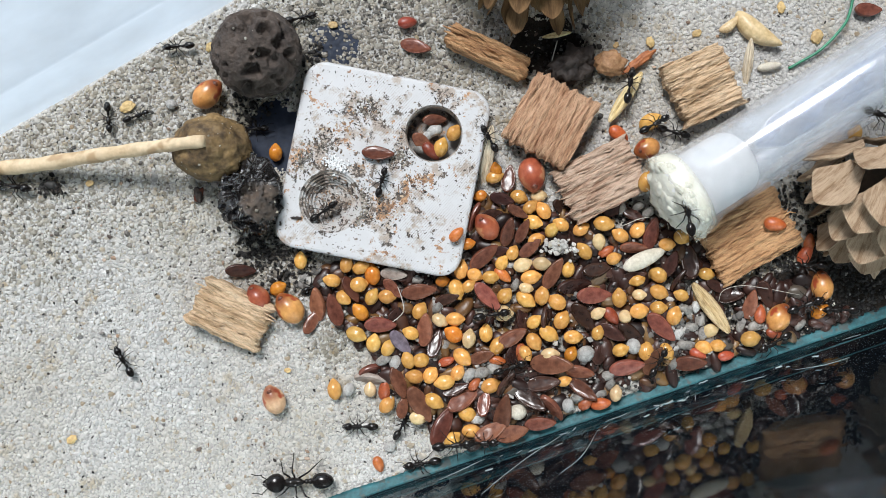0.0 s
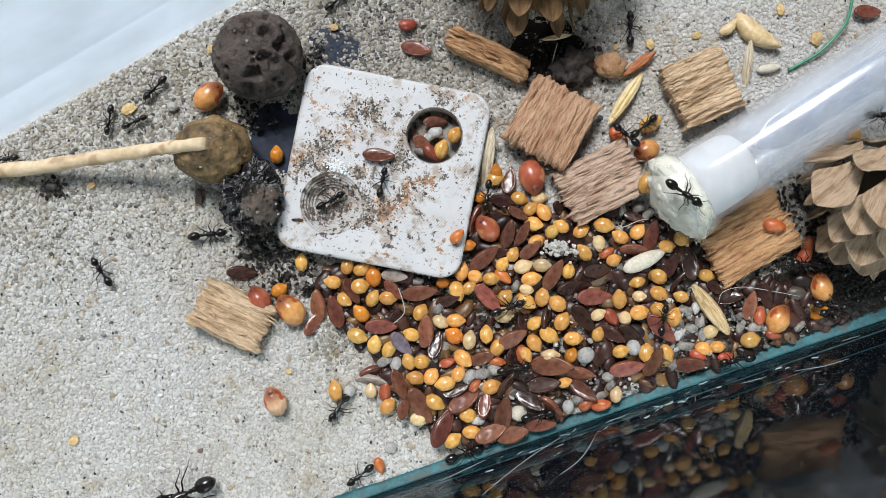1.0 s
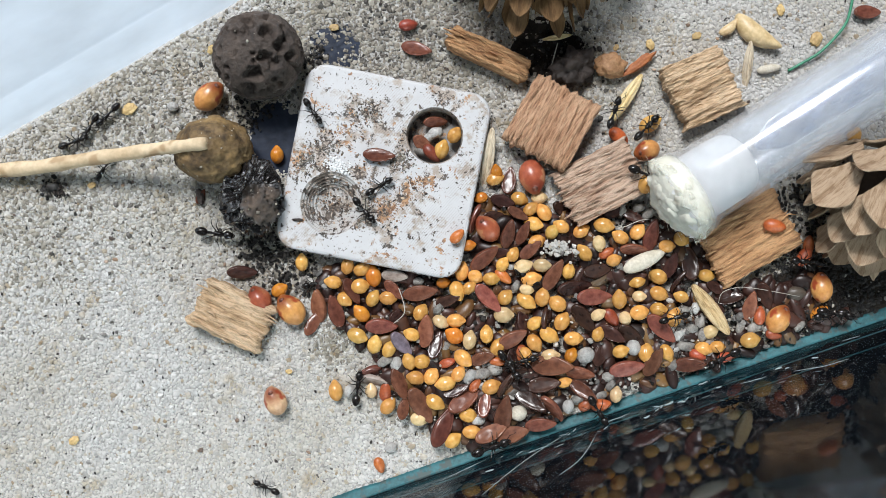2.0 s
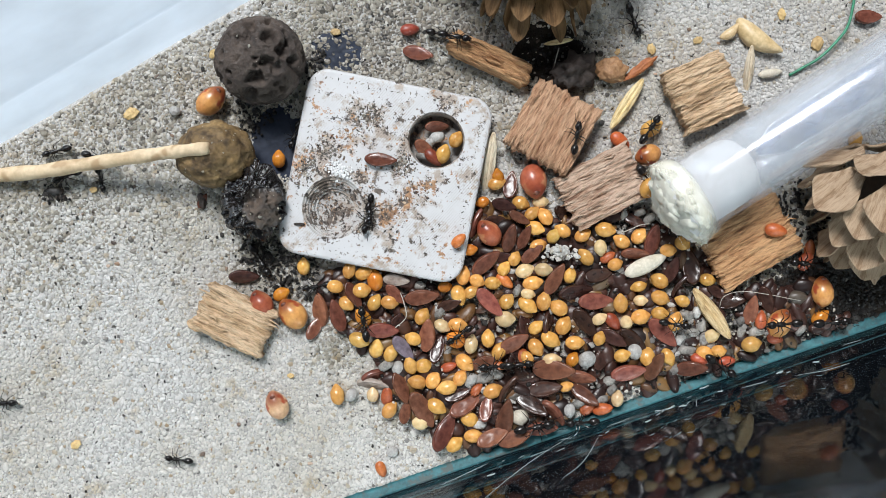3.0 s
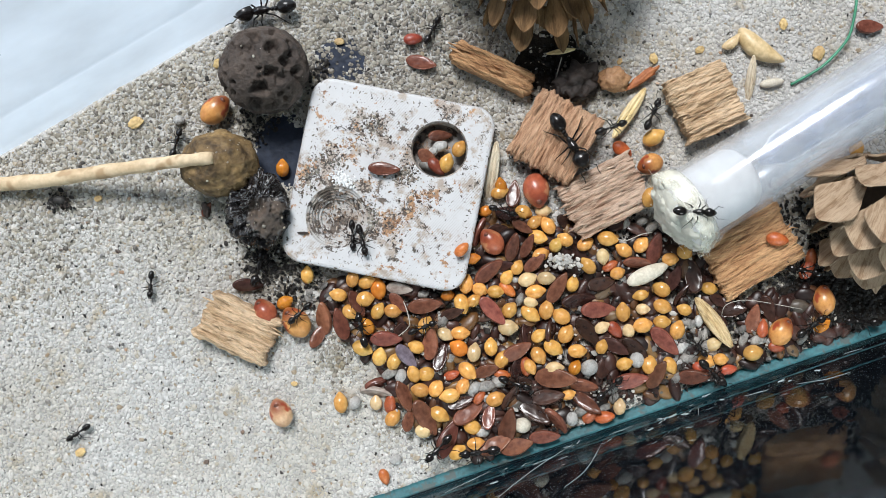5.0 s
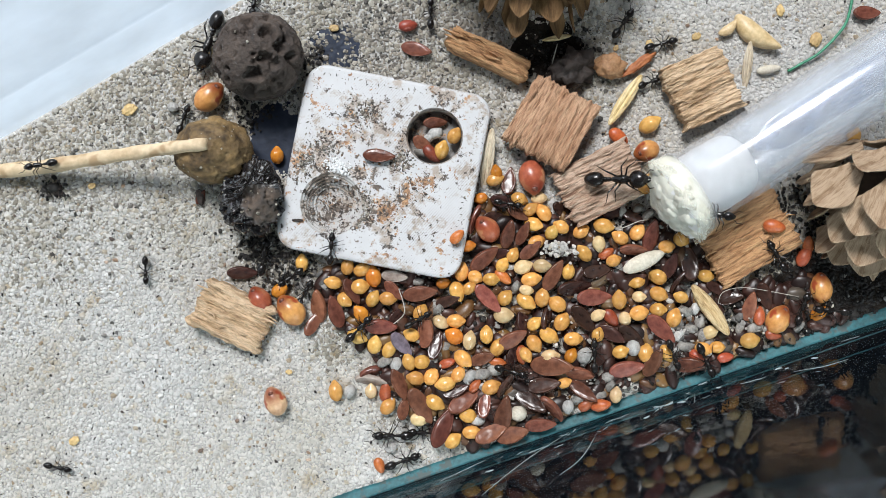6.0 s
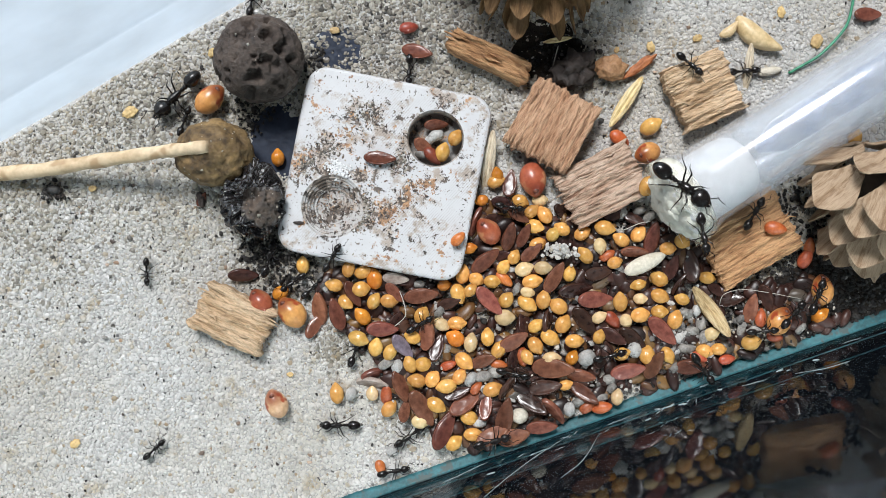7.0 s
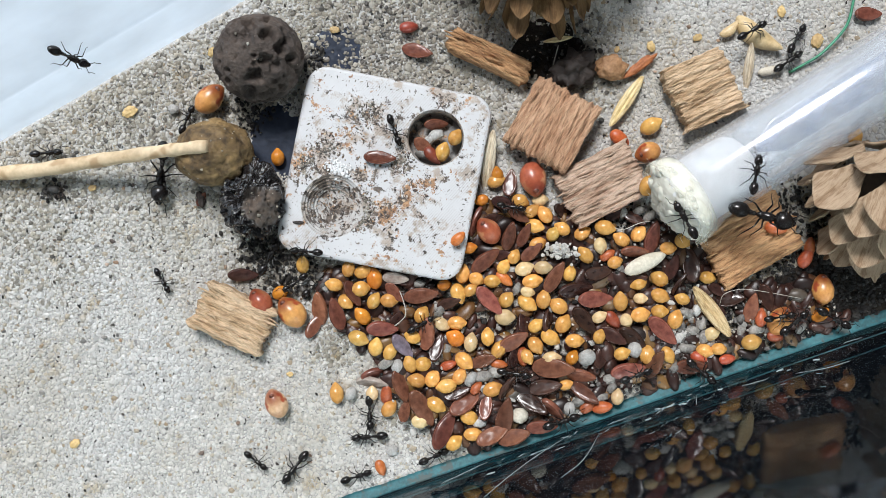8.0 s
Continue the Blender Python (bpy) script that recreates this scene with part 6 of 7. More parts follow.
def stride(legs, rows, length):
    """Swings the legs in two sets of three while the ant walks."""
    steps, way, t = [], 0.0, 0.0
    rows = [(r[0], Vector(r[1:4])) for r in rows]
    for k in range(81):
        t = k / 10
        for (t0, p0), (t1, p1) in zip(rows, rows[1:]):
            if t0 <= t <= t1 and t1 > t0:
                way += (p1 - p0).length / (t1 - t0) * 0.1
                moving = (p1 - p0).length / (t1 - t0) > 1.2
                break
        steps.append((t, way, moving))
    for i, (leg, x, y, z, turn) in enumerate(legs):
        flip = 0.0 if i in (0, 3, 4) else math.pi
        out, last = [], None
        for n, (t, w, moving) in enumerate(steps):
            if n in (0, 80) or moving or steps[n - 1][2] or steps[min(n + 1, 80)][2]:
                # about one stride for each body length and a half, held under the sampling rate
                a = w / (length * 0.75) * math.pi * 0.5 + flip if w else flip
                s = math.sin(a) * (1 if i % 2 == 0 else -1)
                lift = max(0.0, math.cos(a)) * 10
                out.append((t, at(x, y, z, 0, -lift, turn - 17 * s)))
        walk(leg, out)


def motions():
    a, legs = ant(5.6, "black harvester ant with long thin legs")
    rows = [
        (0.00, -51.4, -18.3, 0.4, 0, -0, 121),
        (0.30, -52.7, -11.0, 0.4, 0, -0, 100),
        (0.50, -53.2, -6.9, 0.3, 0, -0, 96),
        (1.00, -55.3, -3.5, 0.3, 0, -0, 125),
        (1.20, -58.9, -2.4, 0.2, 0, -0, 165),
        (1.50, -63.8, -1.3, 0.3, 0, -0, 168),
        (1.70, -68.1, 0.4, 0.3, 0, -0, 165),
        (2.00, -78.0, 2.7, 0.1, 0, -0, 168),
        (8.00, -78.3, 3.2, 0.1, 0, -0, 168),
    ]
    walk(a, [(r[0], at(*r[1:])) for r in rows])
    stride(legs, rows, 5.6)
    a, legs = ant(10.6, "large black soldier ant with a big head")
    rows = [
        (0.00, -22.7, -37.4, 0.0, 0, -0, -177),
        (0.30, -29.8, -37.4, 0.1, 0, -0, -176),
        (0.50, -33.5, -37.2, -0.1, 0, -0, -165),
        (1.00, -41.4, -39.0, 0.4, 0, -0, -155),
        (1.50, -52.5, -41.3, 0.4, 0, -0, -160),
        (2.20, -67.0, -47.4, 0.1, 0, -0, -160),
        (8.00, -67.5, -47.1, 0.1, 0, -0, -160),
    ]
    walk(a, [(r[0], at(*r[1:])) for r in rows])
    stride(legs, rows, 10.6)
    a, legs = ant(6.4, "black harvester ant with long thin legs")
    rows = [
        (0.00, -69.7, 10.2, 0.4, -0, -0, -10),
        (0.30, -58.3, 7.2, 0.2, -0, -0, -25),
        (0.50, -53.5, 2.6, -0.1, -0, -0, -30),
        (0.70, -47.4, 1.5, 0.1, -0, -0, -5),
        (1.00, -38.4, 2.6, 0.1, 0, -0, 8),
        (1.50, -38.7, 3.9, 0.1, 0, -0, 15),
        (1.70, -38.6, 3.7, 0.2, 0, -0, 5),
        (2.80, -30.6, -0.4, 0.8, -0, -0, -40),
        (3.00, -30.1, -0.8, -0.0, -0, -0, -60),
        (3.50, -30.7, -0.8, 0.9, -0, -0, -80),
        (4.00, -30.6, -1.0, 1.1, -0, -0, -70),
        (4.50, -29.5, -0.9, 0.6, 0, -0, 10),
        (4.70, -31.0, -0.8, 0.9, 0, -0, 60),
        (5.80, -29.3, -1.0, 0.7, 0, -0, 80),
        (8.00, -28.3, -0.9, 1.1, 0, -0, 60),
    ]
    walk(a, [(r[0], at(*r[1:])) for r in rows])
    stride(legs, rows, 6.4)
    a, legs = ant(4.6, "black harvester ant with long thin legs")
    rows = [
        (0.00, -49.8, 21.5, -0.1, 0, -0, 20),
        (0.50, -49.8, 21.4, 0.0, 0, -0, 20),
        (1.00, -50.2, 20.9, 0.2, 0, -0, 25),
        (1.50, -50.2, 18.9, 0.2, 0, -0, 15),
        (1.60, -51.8, 16.1, 0.2, 0, 0, -58),
        (1.70, -53.5, 13.3, 0.2, 0, -0, -130),
        (2.80, -56.1, 14.0, 0.0, -0, -0, -80),
        (3.00, -56.2, 12.5, -0.1, -0, -0, -75),
        (3.50, -53.0, 8.9, 0.3, -0, -0, -55),
        (4.00, -48.7, 3.4, 0.4, -0, -0, -62),
        (4.50, -48.6, -1.3, 0.0, -0, -0, -90),
        (4.70, -48.6, -3.5, 0.2, 0, -0, -95),
        (5.80, -48.2, -2.7, 0.4, -0, -0, -90),
        (6.00, -48.4, -3.0, 0.3, -0, -0, -88),
        (6.50, -48.2, -2.9, 0.4, -0, -0, -85),
        (7.00, -48.4, -2.8, 0.2, -0, -0, -88),
        (7.50, -46.7, -3.4, 0.2, -0, -0, -52),
        (8.00, -45.9, -4.3, 0.1, -0, -0, -60),
    ]
    walk(a, [(r[0], at(*r[1:])) for r in rows])
    stride(legs, rows, 4.6)
    a, legs = ant(5.2, "black harvester ant with long thin legs")
    rows = [
        (0.00, -42.5, 32.7, 0.6, 0, -0, -175),
        (0.50, -46.5, 28.3, 0.2, 0, -0, -145),
        (1.00, -46.7, 26.5, 0.2, 0, -0, -135),
        (1.50, -49.3, 26.8, 0.1, 0, -0, -165),
        (1.70, -51.2, 25.9, 0.1, 0, -0, -145),
        (2.80, -60.7, 12.8, 0.3, 0, -0, -130),
        (3.00, -61.2, 12.9, 0.3, 0, -0, -160),
        (3.50, -69.6, 11.4, 0.4, 0, -0, -170),
        (3.80, -78.4, 10.9, 0.1, 0, -0, -175),
        (8.00, -78.3, 10.5, 0.1, 0, -0, -175),
    ]
    walk(a, [(r[0], at(*r[1:])) for r in rows])
    stride(legs, rows, 5.2)
    a, legs = ant(5.2, "black harvester ant with long thin legs")
    rows = [
        (0.00, -76.2, 13.0, 0.1, 0, -0, 5),
        (0.70, -72.6, 13.0, 3.3, 0, -0, 8),
        (1.00, -71.3, 14.8, 0.5, 0, -0, 10),
        (1.50, -59.9, 17.4, 0.1, 0, -0, 15),
        (1.70, -60.4, 17.6, -0.0, 0, -0, 25),
        (2.80, -57.5, 16.6, 0.1, -0, -0, -10),
        (3.40, -54.2, 13.7, 5.9, -0, -0, -20),
        (4.00, -53.9, 13.0, 0.1, 0, -0, 5),
        (4.50, -45.0, 19.7, 0.3, 0, -0, 60),
        (4.70, -44.8, 19.0, 0.3, 0, -0, 70),
        (5.80, -42.5, 21.9, -0.1, 0, -0, 75),
        (6.00, -42.3, 21.3, 0.1, 0, -0, 70),
        (6.50, -42.5, 21.6, -0.0, 0, -0, 65),
        (7.00, -42.3, 21.4, 0.1, 0, -0, 70),
        (7.50, -42.7, 22.6, 0.3, 0, -0, 65),
        (8.00, -41.8, 21.6, 0.2, 0, -0, 65),
    ]
    walk(a, [(r[0], at(*r[1:])) for r in rows])
    stride(legs, rows, 5.2)
    a, legs = ant(5, "black harvester ant with long thin legs")
    rows = [
        (0.00, -54.1, 21.4, 0.2, -0, -0, -85),
        (0.50, -53.9, 21.3, 0.1, 0, -0, -95),
        (1.00, -54.2, 21.4, 0.2, 0, -0, -100),
        (1.50, -55.3, 21.0, 0.1, 0, -0, -145),
        (1.70, -55.5, 20.8, 0.0, 0, -0, -120),
        (2.80, -63.5, 17.6, 0.2, 0, -0, -150),
        (3.00, -63.0, 16.9, 0.2, 0, -0, -165),
        (3.50, -64.8, 16.4, 0.1, 0, -0, -170),
        (4.00, -69.9, 11.3, 0.4, 0, -0, -140),
        (4.40, -78.1, 10.2, 0.1, 0, -0, -170),
        (8.00, -77.8, 9.6, 0.1, 0, -0, -170),
    ]
    walk(a, [(r[0], at(*r[1:])) for r in rows])
    stride(legs, rows, 5)
    a, legs = ant(5.2, "black harvester ant with long thin legs")
    rows = [
        (0.00, -19.1, 5.9, 2.8, 0, -0, 35),
        (0.50, -19.3, 6.1, 2.8, 0, -0, 40),
        (1.00, -18.2, 8.0, 2.1, 0, -0, 30),
        (1.50, -15.6, 7.9, 2.8, -0, -0, -10),
        (1.70, -13.9, 6.5, 3.8, -0, -0, -40),
        (2.80, -11.9, 6.6, 4.5, -0, -0, -60),
        (3.00, -12.4, 6.0, 4.3, 0, -0, -100),
        (3.50, -13.2, 5.7, 4.4, 0, -0, -120),
        (4.00, -12.6, 4.7, 4.3, -0, -0, -80),
        (4.50, -13.1, 4.5, 4.4, -0, -0, -75),
        (4.70, -13.0, 4.3, 4.4, -0, -0, -75),
        (5.80, -17.7, 1.4, 4.3, 0, -0, -110),
        (5.90, -17.8, 0.8, 4.4, 0, 0, -192),
        (6.00, -17.8, 0.3, 4.4, 0, -0, -275),
        (6.50, -17.7, 0.0, 4.4, 0, -0, -275),
        (7.00, -17.9, -0.8, 4.1, 0, -0, -300),
        (7.25, -18.8, -0.7, 4.0, 0, 0, -238),
        (7.50, -19.6, -0.6, 3.9, 0, -0, -175),
        (8.00, -21.7, 0.3, 4.3, 0, -0, -185),
    ]
    walk(a, [(r[0], at(*r[1:])) for r in rows])
    stride(legs, rows, 5.2)
    a, legs = ant(5, "black harvester ant with long thin legs")
    rows = [
        (0.00, -9.7, 10.4, 4.4, 0, -0, 75),
        (0.50, -9.7, 10.3, 4.4, 0, -0, 80),
        (1.00, -9.7, 10.7, 4.4, 0, -0, 78),
        (1.50, -10.1, 10.1, 4.4, 0, -0, 55),
        (1.70, -10.0, 10.6, 4.3, 0, -0, 60),
        (2.25, -10.9, 9.3, 4.4, 0, 0, -20),
        (2.80, -11.9, 8.0, 4.4, 0, -0, -100),
        (3.00, -11.9, 7.4, 4.3, 0, -0, -95),
        (3.50, -12.3, 6.4, 4.4, 0, -0, -95),
        (4.00, -12.8, 5.9, 4.4, -0, -0, -80),
        (4.50, -13.4, 6.1, 4.2, -0, -0, -75),
        (4.70, -13.2, 6.5, 4.3, -0, -0, -75),
        (5.80, -24.7, -4.0, 0.8, 0, -0, -145),
        (8.00, -24.1, -4.7, 1.0, 0, -0, -145),
    ]
    walk(a, [(r[0], at(*r[1:])) for r in rows])
    stride(legs, rows, 5)
    a, legs = ant(4.8, "black harvester ant with long thin legs")
    rows = [
        (0.00, -30.7, 19.4, 0.0, 0, -0, 5),
        (0.50, -30.3, 19.5, 0.1, 0, -0, 8),
        (1.20, -26.3, 21.1, 0.1, 0, -0, 20),
        (1.70, -19.7, 23.1, 4.3, 0, -0, 10),
        (2.05, -20.9, 22.0, 4.3, 0, 0, -65),
        (2.40, -22.2, 20.9, 4.3, 0, -0, -140),
        (3.00, -24.4, 19.7, 0.2, 0, -0, -110),
        (3.25, -20.4, 17.3, 2.3, 0, 0, -65),
        (3.50, -16.5, 14.9, 4.4, -0, -0, -20),
        (4.00, -7.9, 11.4, 4.3, -0, -0, -25),
        (4.50, 1.8, 8.8, 4.3, -0, -0, -22),
        (4.70, 6.2, 8.7, 3.3, -0, -0, -20),
        (5.80, 10.2, 7.7, 2.8, -0, -0, -10),
        (8.00, 10.5, 7.4, 2.8, -0, -0, -10),
    ]
    walk(a, [(r[0], at(*r[1:])) for r in rows])
    stride(legs, rows, 4.8)
    a, legs = ant(5, "black harvester ant with long thin legs")
    rows = [
        (0.00, 7.4, 17.4, 3.3, 0, -0, 120),
        (0.25, 7.5, 15.6, 2.7, 0, 0, 192),
        (0.50, 7.7, 13.8, 2.1, 0, -0, 265),
        (1.00, 7.0, 9.0, 2.6, 0, -0, 262),
        (1.50, 13.1, -2.0, 3.4, -0, -0, 300),
        (1.60, 14.6, -1.6, 1.8, 0, 0, 370),
        (1.70, 16.0, -1.2, 0.3, 0, -0, 440),
        (2.05, 13.1, -4.8, 1.6, 0, 0, 510),
        (2.40, 10.2, -8.3, 3.0, 0, -0, 580),
        (2.80, 4.4, -11.0, 2.4, 0, -0, 610),
        (3.00, 2.4, -12.7, 2.9, 0, -0, 575),
        (3.50, -2.8, -13.2, 3.4, 0, -0, 535),
        (4.00, -4.8, -13.2, 3.6, 0, -0, 460),
        (4.50, -4.7, -10.3, 2.9, 0, -0, 380),
        (4.70, -4.4, -10.2, 3.2, 0, -0, 380),
        (5.80, -4.2, -10.9, 3.0, 0, -0, 390),
        (8.00, -3.9, -11.5, 2.4, 0, -0, 390),
    ]
    walk(a, [(r[0], at(*r[1:])) for r in rows])
    stride(legs, rows, 5)
    a, legs = ant(6, "black harvester ant with long thin legs")
    rows = [
        (0.00, 7.6, -10.5, 2.4, 0, -0, 10),
        (0.50, 8.3, -10.1, 3.4, 0, -0, 15),
        (1.00, 10.1, -9.2, 3.0, 0, -0, 20),
        (1.25, 9.9, -13.5, 2.7, 0, 0, -40),
        (1.50, 9.8, -17.7, 2.4, 0, -0, -100),
        (1.60, 10.3, -18.0, 2.6, 0, 0, -55),
        (1.70, 10.9, -18.3, 2.8, -0, -0, -10),
        (2.07, 10.3, -18.1, 2.8, 0, 0, -67),
        (2.43, 9.7, -17.8, 2.8, 0, 0, -123),
        (2.80, 9.1, -17.6, 2.8, 0, -0, -180),
        (3.00, 8.3, -17.8, 2.9, 0, -0, -175),
        (3.50, 5.2, -20.6, 2.4, 0, -0, -135),
        (4.00, 2.9, -24.1, 2.9, 0, -0, -130),
        (4.50, 0.4, -28.1, 3.2, 0, -0, -130),
        (4.70, -1.7, -29.5, 3.2, 0, -0, -125),
        (5.80, -0.6, -29.0, 3.2, 0, -0, -180),
        (6.00, -2.8, -29.5, 0.1, 0, -0, -182),
        (6.50, -3.0, -28.7, -0.1, 0, -0, -180),
        (7.00, -5.6, -29.5, 0.3, 0, -0, -145),
        (7.50, -8.9, -30.6, 0.0, 0, -0, -140),
        (8.00, -12.1, -29.7, 0.3, 0, -0, -175),
    ]
    walk(a, [(r[0], at(*r[1:])) for r in rows])
    stride(legs, rows, 6)
    a, legs = ant(5.6, "black harvester ant with long thin legs")
    rows = [
        (0.00, 10.5, -18.9, 2.9, 0, -0, 20),
        (1.00, 11.1, -18.9, 2.7, 0, -0, 10),
        (1.70, 12.3, -18.1, 2.2, 0, -0, 15),
        (2.80, 12.2, -17.1, 2.8, 0, -0, 0),
        (3.00, 11.3, -17.6, 2.4, 0, -0, 5),
        (3.50, 10.5, -18.9, 2.9, -0, -0, -20),
        (8.00, 10.9, -19.2, 2.7, -0, -0, -10),
    ]
    walk(a, [(r[0], at(*r[1:])) for r in rows])
    stride(legs, rows, 5.6)
    a, legs = ant(5.8, "black harvester ant with long thin legs")
    rows = [
        (0.00, -13.2, -28.7, 0.2, 0, -0, 180),
        (0.50, -16.0, -26.4, 0.2, 0, -0, 225),
        (1.00, -16.8, -25.2, 0.2, 0, -0, 235),
        (1.17, -16.4, -25.1, 0.3, 0, 0, 290),
        (1.33, -16.0, -25.0, 0.3, 0, 0, 345),
        (1.50, -15.6, -24.9, 0.4, 0, -0, 400),
        (1.70, -14.9, -24.1, 0.3, 0, -0, 440),
        (2.80, -12.7, -13.5, 3.3, 0, -0, 445),
        (3.00, -12.9, -11.1, 3.5, 0, -0, 460),
        (3.50, -13.6, -11.5, 2.4, 0, -0, 460),
        (4.00, -13.8, -12.4, 1.9, 0, -0, 460),
        (4.70, -14.0, -11.2, 2.4, 0, -0, 465),
        (5.80, -13.3, -10.3, 3.9, 0, -0, 420),
        (6.00, -13.6, -12.5, 3.1, 0, -0, 405),
        (6.50, -14.4, -13.9, 3.8, 0, -0, 415),
        (7.00, -14.5, -15.8, 0.4, 0, -0, 430),
        (7.25, -12.8, -17.2, 1.2, 0, 0, 375),
        (7.50, -11.1, -18.7, 2.1, -0, -0, 320),
        (8.00, -12.2, -25.7, 0.3, -0, -0, 272),
    ]
    walk(a, [(r[0], at(*r[1:])) for r in rows])
    stride(legs, rows, 5.8)
    a, legs = ant(5.4, "black harvester ant with long thin legs")
    rows = [
        (0.00, -6.6, -28.6, 0.1, 0, -0, 60),
        (0.17, -7.4, -29.6, 0.6, 0, 0, 118),
        (0.33, -8.2, -30.5, 1.1, 0, 0, 177),
        (0.50, -9.0, -31.5, 1.7, 0, -0, 235),
        (1.00, -13.4, -36.3, 0.2, 0, -0, 218),
        (1.50, -17.3, -38.7, 0.1, 0, -0, 200),
        (1.70, -20.1, -40.0, -0.2, 0, -0, 195),
        (2.20, -29.2, -44.7, 0.1, 0, -0, 210),
        (3.40, -30.6, -44.7, 0.1, 0, 0, 267),
        (4.60, -32.1, -44.7, 0.1, 0, 0, 323),
        (5.80, -33.5, -44.7, 0.1, 0, -0, 380),
        (6.20, -26.5, -39.9, 0.0, 0, -0, 385),
        (6.50, -16.9, -37.0, 0.0, 0, -0, 370),
        (7.00, -8.5, -35.4, 0.2, 0, -0, 372),
        (7.50, -2.8, -33.7, 0.2, 0, -0, 372),
        (8.00, -1.9, -33.0, 0.3, 0, -0, 385),
    ]
    walk(a, [(r[0], at(*r[1:])) for r in rows])
    stride(legs, rows, 5.4)
    a, legs = ant(6.6, "black harvester ant with long thin legs")
    rows = [
        (0.00, 1.4, -31.0, 3.7, 0, -0, 5),
        (0.50, 1.0, -33.7, 0.1, 0, -0, 18),
        (1.00, 3.2, -32.9, 0.3, 0, -0, 20),
        (1.50, 3.9, -32.4, 2.4, 0, -0, 15),
        (1.70, 4.6, -32.4, 2.4, 0, -0, 20),
        (2.80, 14.7, -27.5, 3.2, 0, -0, 20),
        (3.00, 14.0, -27.5, 3.0, 0, -0, 10),
        (3.50, 16.0, -26.7, 2.4, 0, -0, 15),
        (3.67, 16.0, -27.1, 2.8, 0, 0, 73),
        (3.83, 16.0, -27.6, 3.2, 0, 0, 132),
        (4.00, 16.0, -28.1, 3.5, 0, -0, 190),
        (4.50, 14.3, -30.1, 1.1, 0, -0, 190),
        (4.70, 11.5, -29.8, 3.9, 0, -0, 188),
        (5.80, -8.1, -30.7, 0.9, 0, -0, 190),
        (6.00, -8.1, -29.9, 0.3, 0, -0, 180),
        (6.50, -11.4, -27.3, 0.3, 0, -0, 150),
        (7.00, -16.8, -27.8, 0.2, 0, -0, 180),
        (7.50, -21.8, -30.0, 0.0, 0, -0, 205),
        (8.00, -24.2, -34.6, -0.2, 0, -0, 232),
    ]
    walk(a, [(r[0], at(*r[1:])) for r in rows])
    stride(legs, rows, 6.6)
    a, legs = ant(6.2, "black harvester ant with long thin legs")
    rows = [
        (0.00, -3.2, -34.6, 0.2, 0, -0, -170),
        (0.50, -14.8, -39.7, 0.8, 0, -0, -165),
        (1.00, -22.1, -41.6, 0.6, 0, -0, -165),
        (1.50, -29.0, -45.8, 0.1, 0, -0, -160),
        (2.57, -26.6, -45.0, 0.1, 0, 0, -220),
        (3.63, -24.1, -44.2, 0.1, 0, 0, -280),
        (4.70, -21.7, -43.4, 0.1, 0, -0, -340),
        (5.80, -9.0, -34.9, 0.2, 0, -0, -352),
        (6.00, -6.8, -34.1, 0.3, 0, -0, -340),
        (6.50, -2.2, -32.8, 0.2, 0, -0, -345),
        (7.00, 7.3, -29.9, 3.5, 0, -0, -345),
        (7.50, 15.6, -27.3, 3.5, 0, -0, -342),
        (8.00, 18.4, -27.0, 2.4, 0, -0, -342),
    ]
    walk(a, [(r[0], at(*r[1:])) for r in rows])
    stride(legs, rows, 6.2)
    a, legs = ant(5.4, "black harvester ant with long thin legs")
    rows = [
        (0.00, -35.3, -45.9, 0.1, 0, -0, 30),
        (7.00, -33.0, -44.4, 0.1, 0, -0, 30),
        (7.50, -25.2, -40.3, -0.0, 0, -0, 28),
        (8.00, -14.5, -36.3, 0.0, 0, -0, 18),
    ]
    walk(a, [(r[0], at(*r[1:])) for r in rows])
    stride(legs, rows, 5.4)
    a, legs = ant(4.7, "black harvester ant with long thin legs")
    rows = [
        (0.00, -15.1, -48.2, 0.1, 0, -0, 150),
        (1.70, -25.8, -41.7, 0.3, 0, -0, 150),
        (2.80, -39.5, -32.4, 0.1, 0, -0, 178),
        (3.00, -43.2, -33.3, 0.1, 0, -0, 172),
        (3.50, -53.1, -29.5, 0.1, 0, -0, 145),
        (4.00, -58.1, -21.6, 0.0, 0, -0, 120),
        (4.50, -59.9, -22.0, 0.2, 0, -0, 200),
        (4.70, -59.0, -23.6, 0.2, 0, -0, 222),
        (5.80, -66.1, -35.2, 0.2, 0, -0, 180),
        (5.87, -65.0, -35.1, 0.2, 0, 0, 236),
        (5.93, -63.9, -35.1, 0.2, 0, 0, 292),
        (6.00, -62.8, -35.1, 0.2, -0, -0, 348),
        (6.50, -54.1, -35.8, 0.0, 0, -0, 360),
        (7.00, -47.2, -31.8, 0.5, 0, -0, 402),
        (7.50, -36.8, -32.0, -0.1, 0, -0, 360),
        (8.00, -30.8, -33.6, 0.1, -0, -0, 322),
    ]
    walk(a, [(r[0], at(*r[1:])) for r in rows])
    stride(legs, rows, 4.7)
    a, legs = ant(5.4, "black harvester ant with long thin legs")
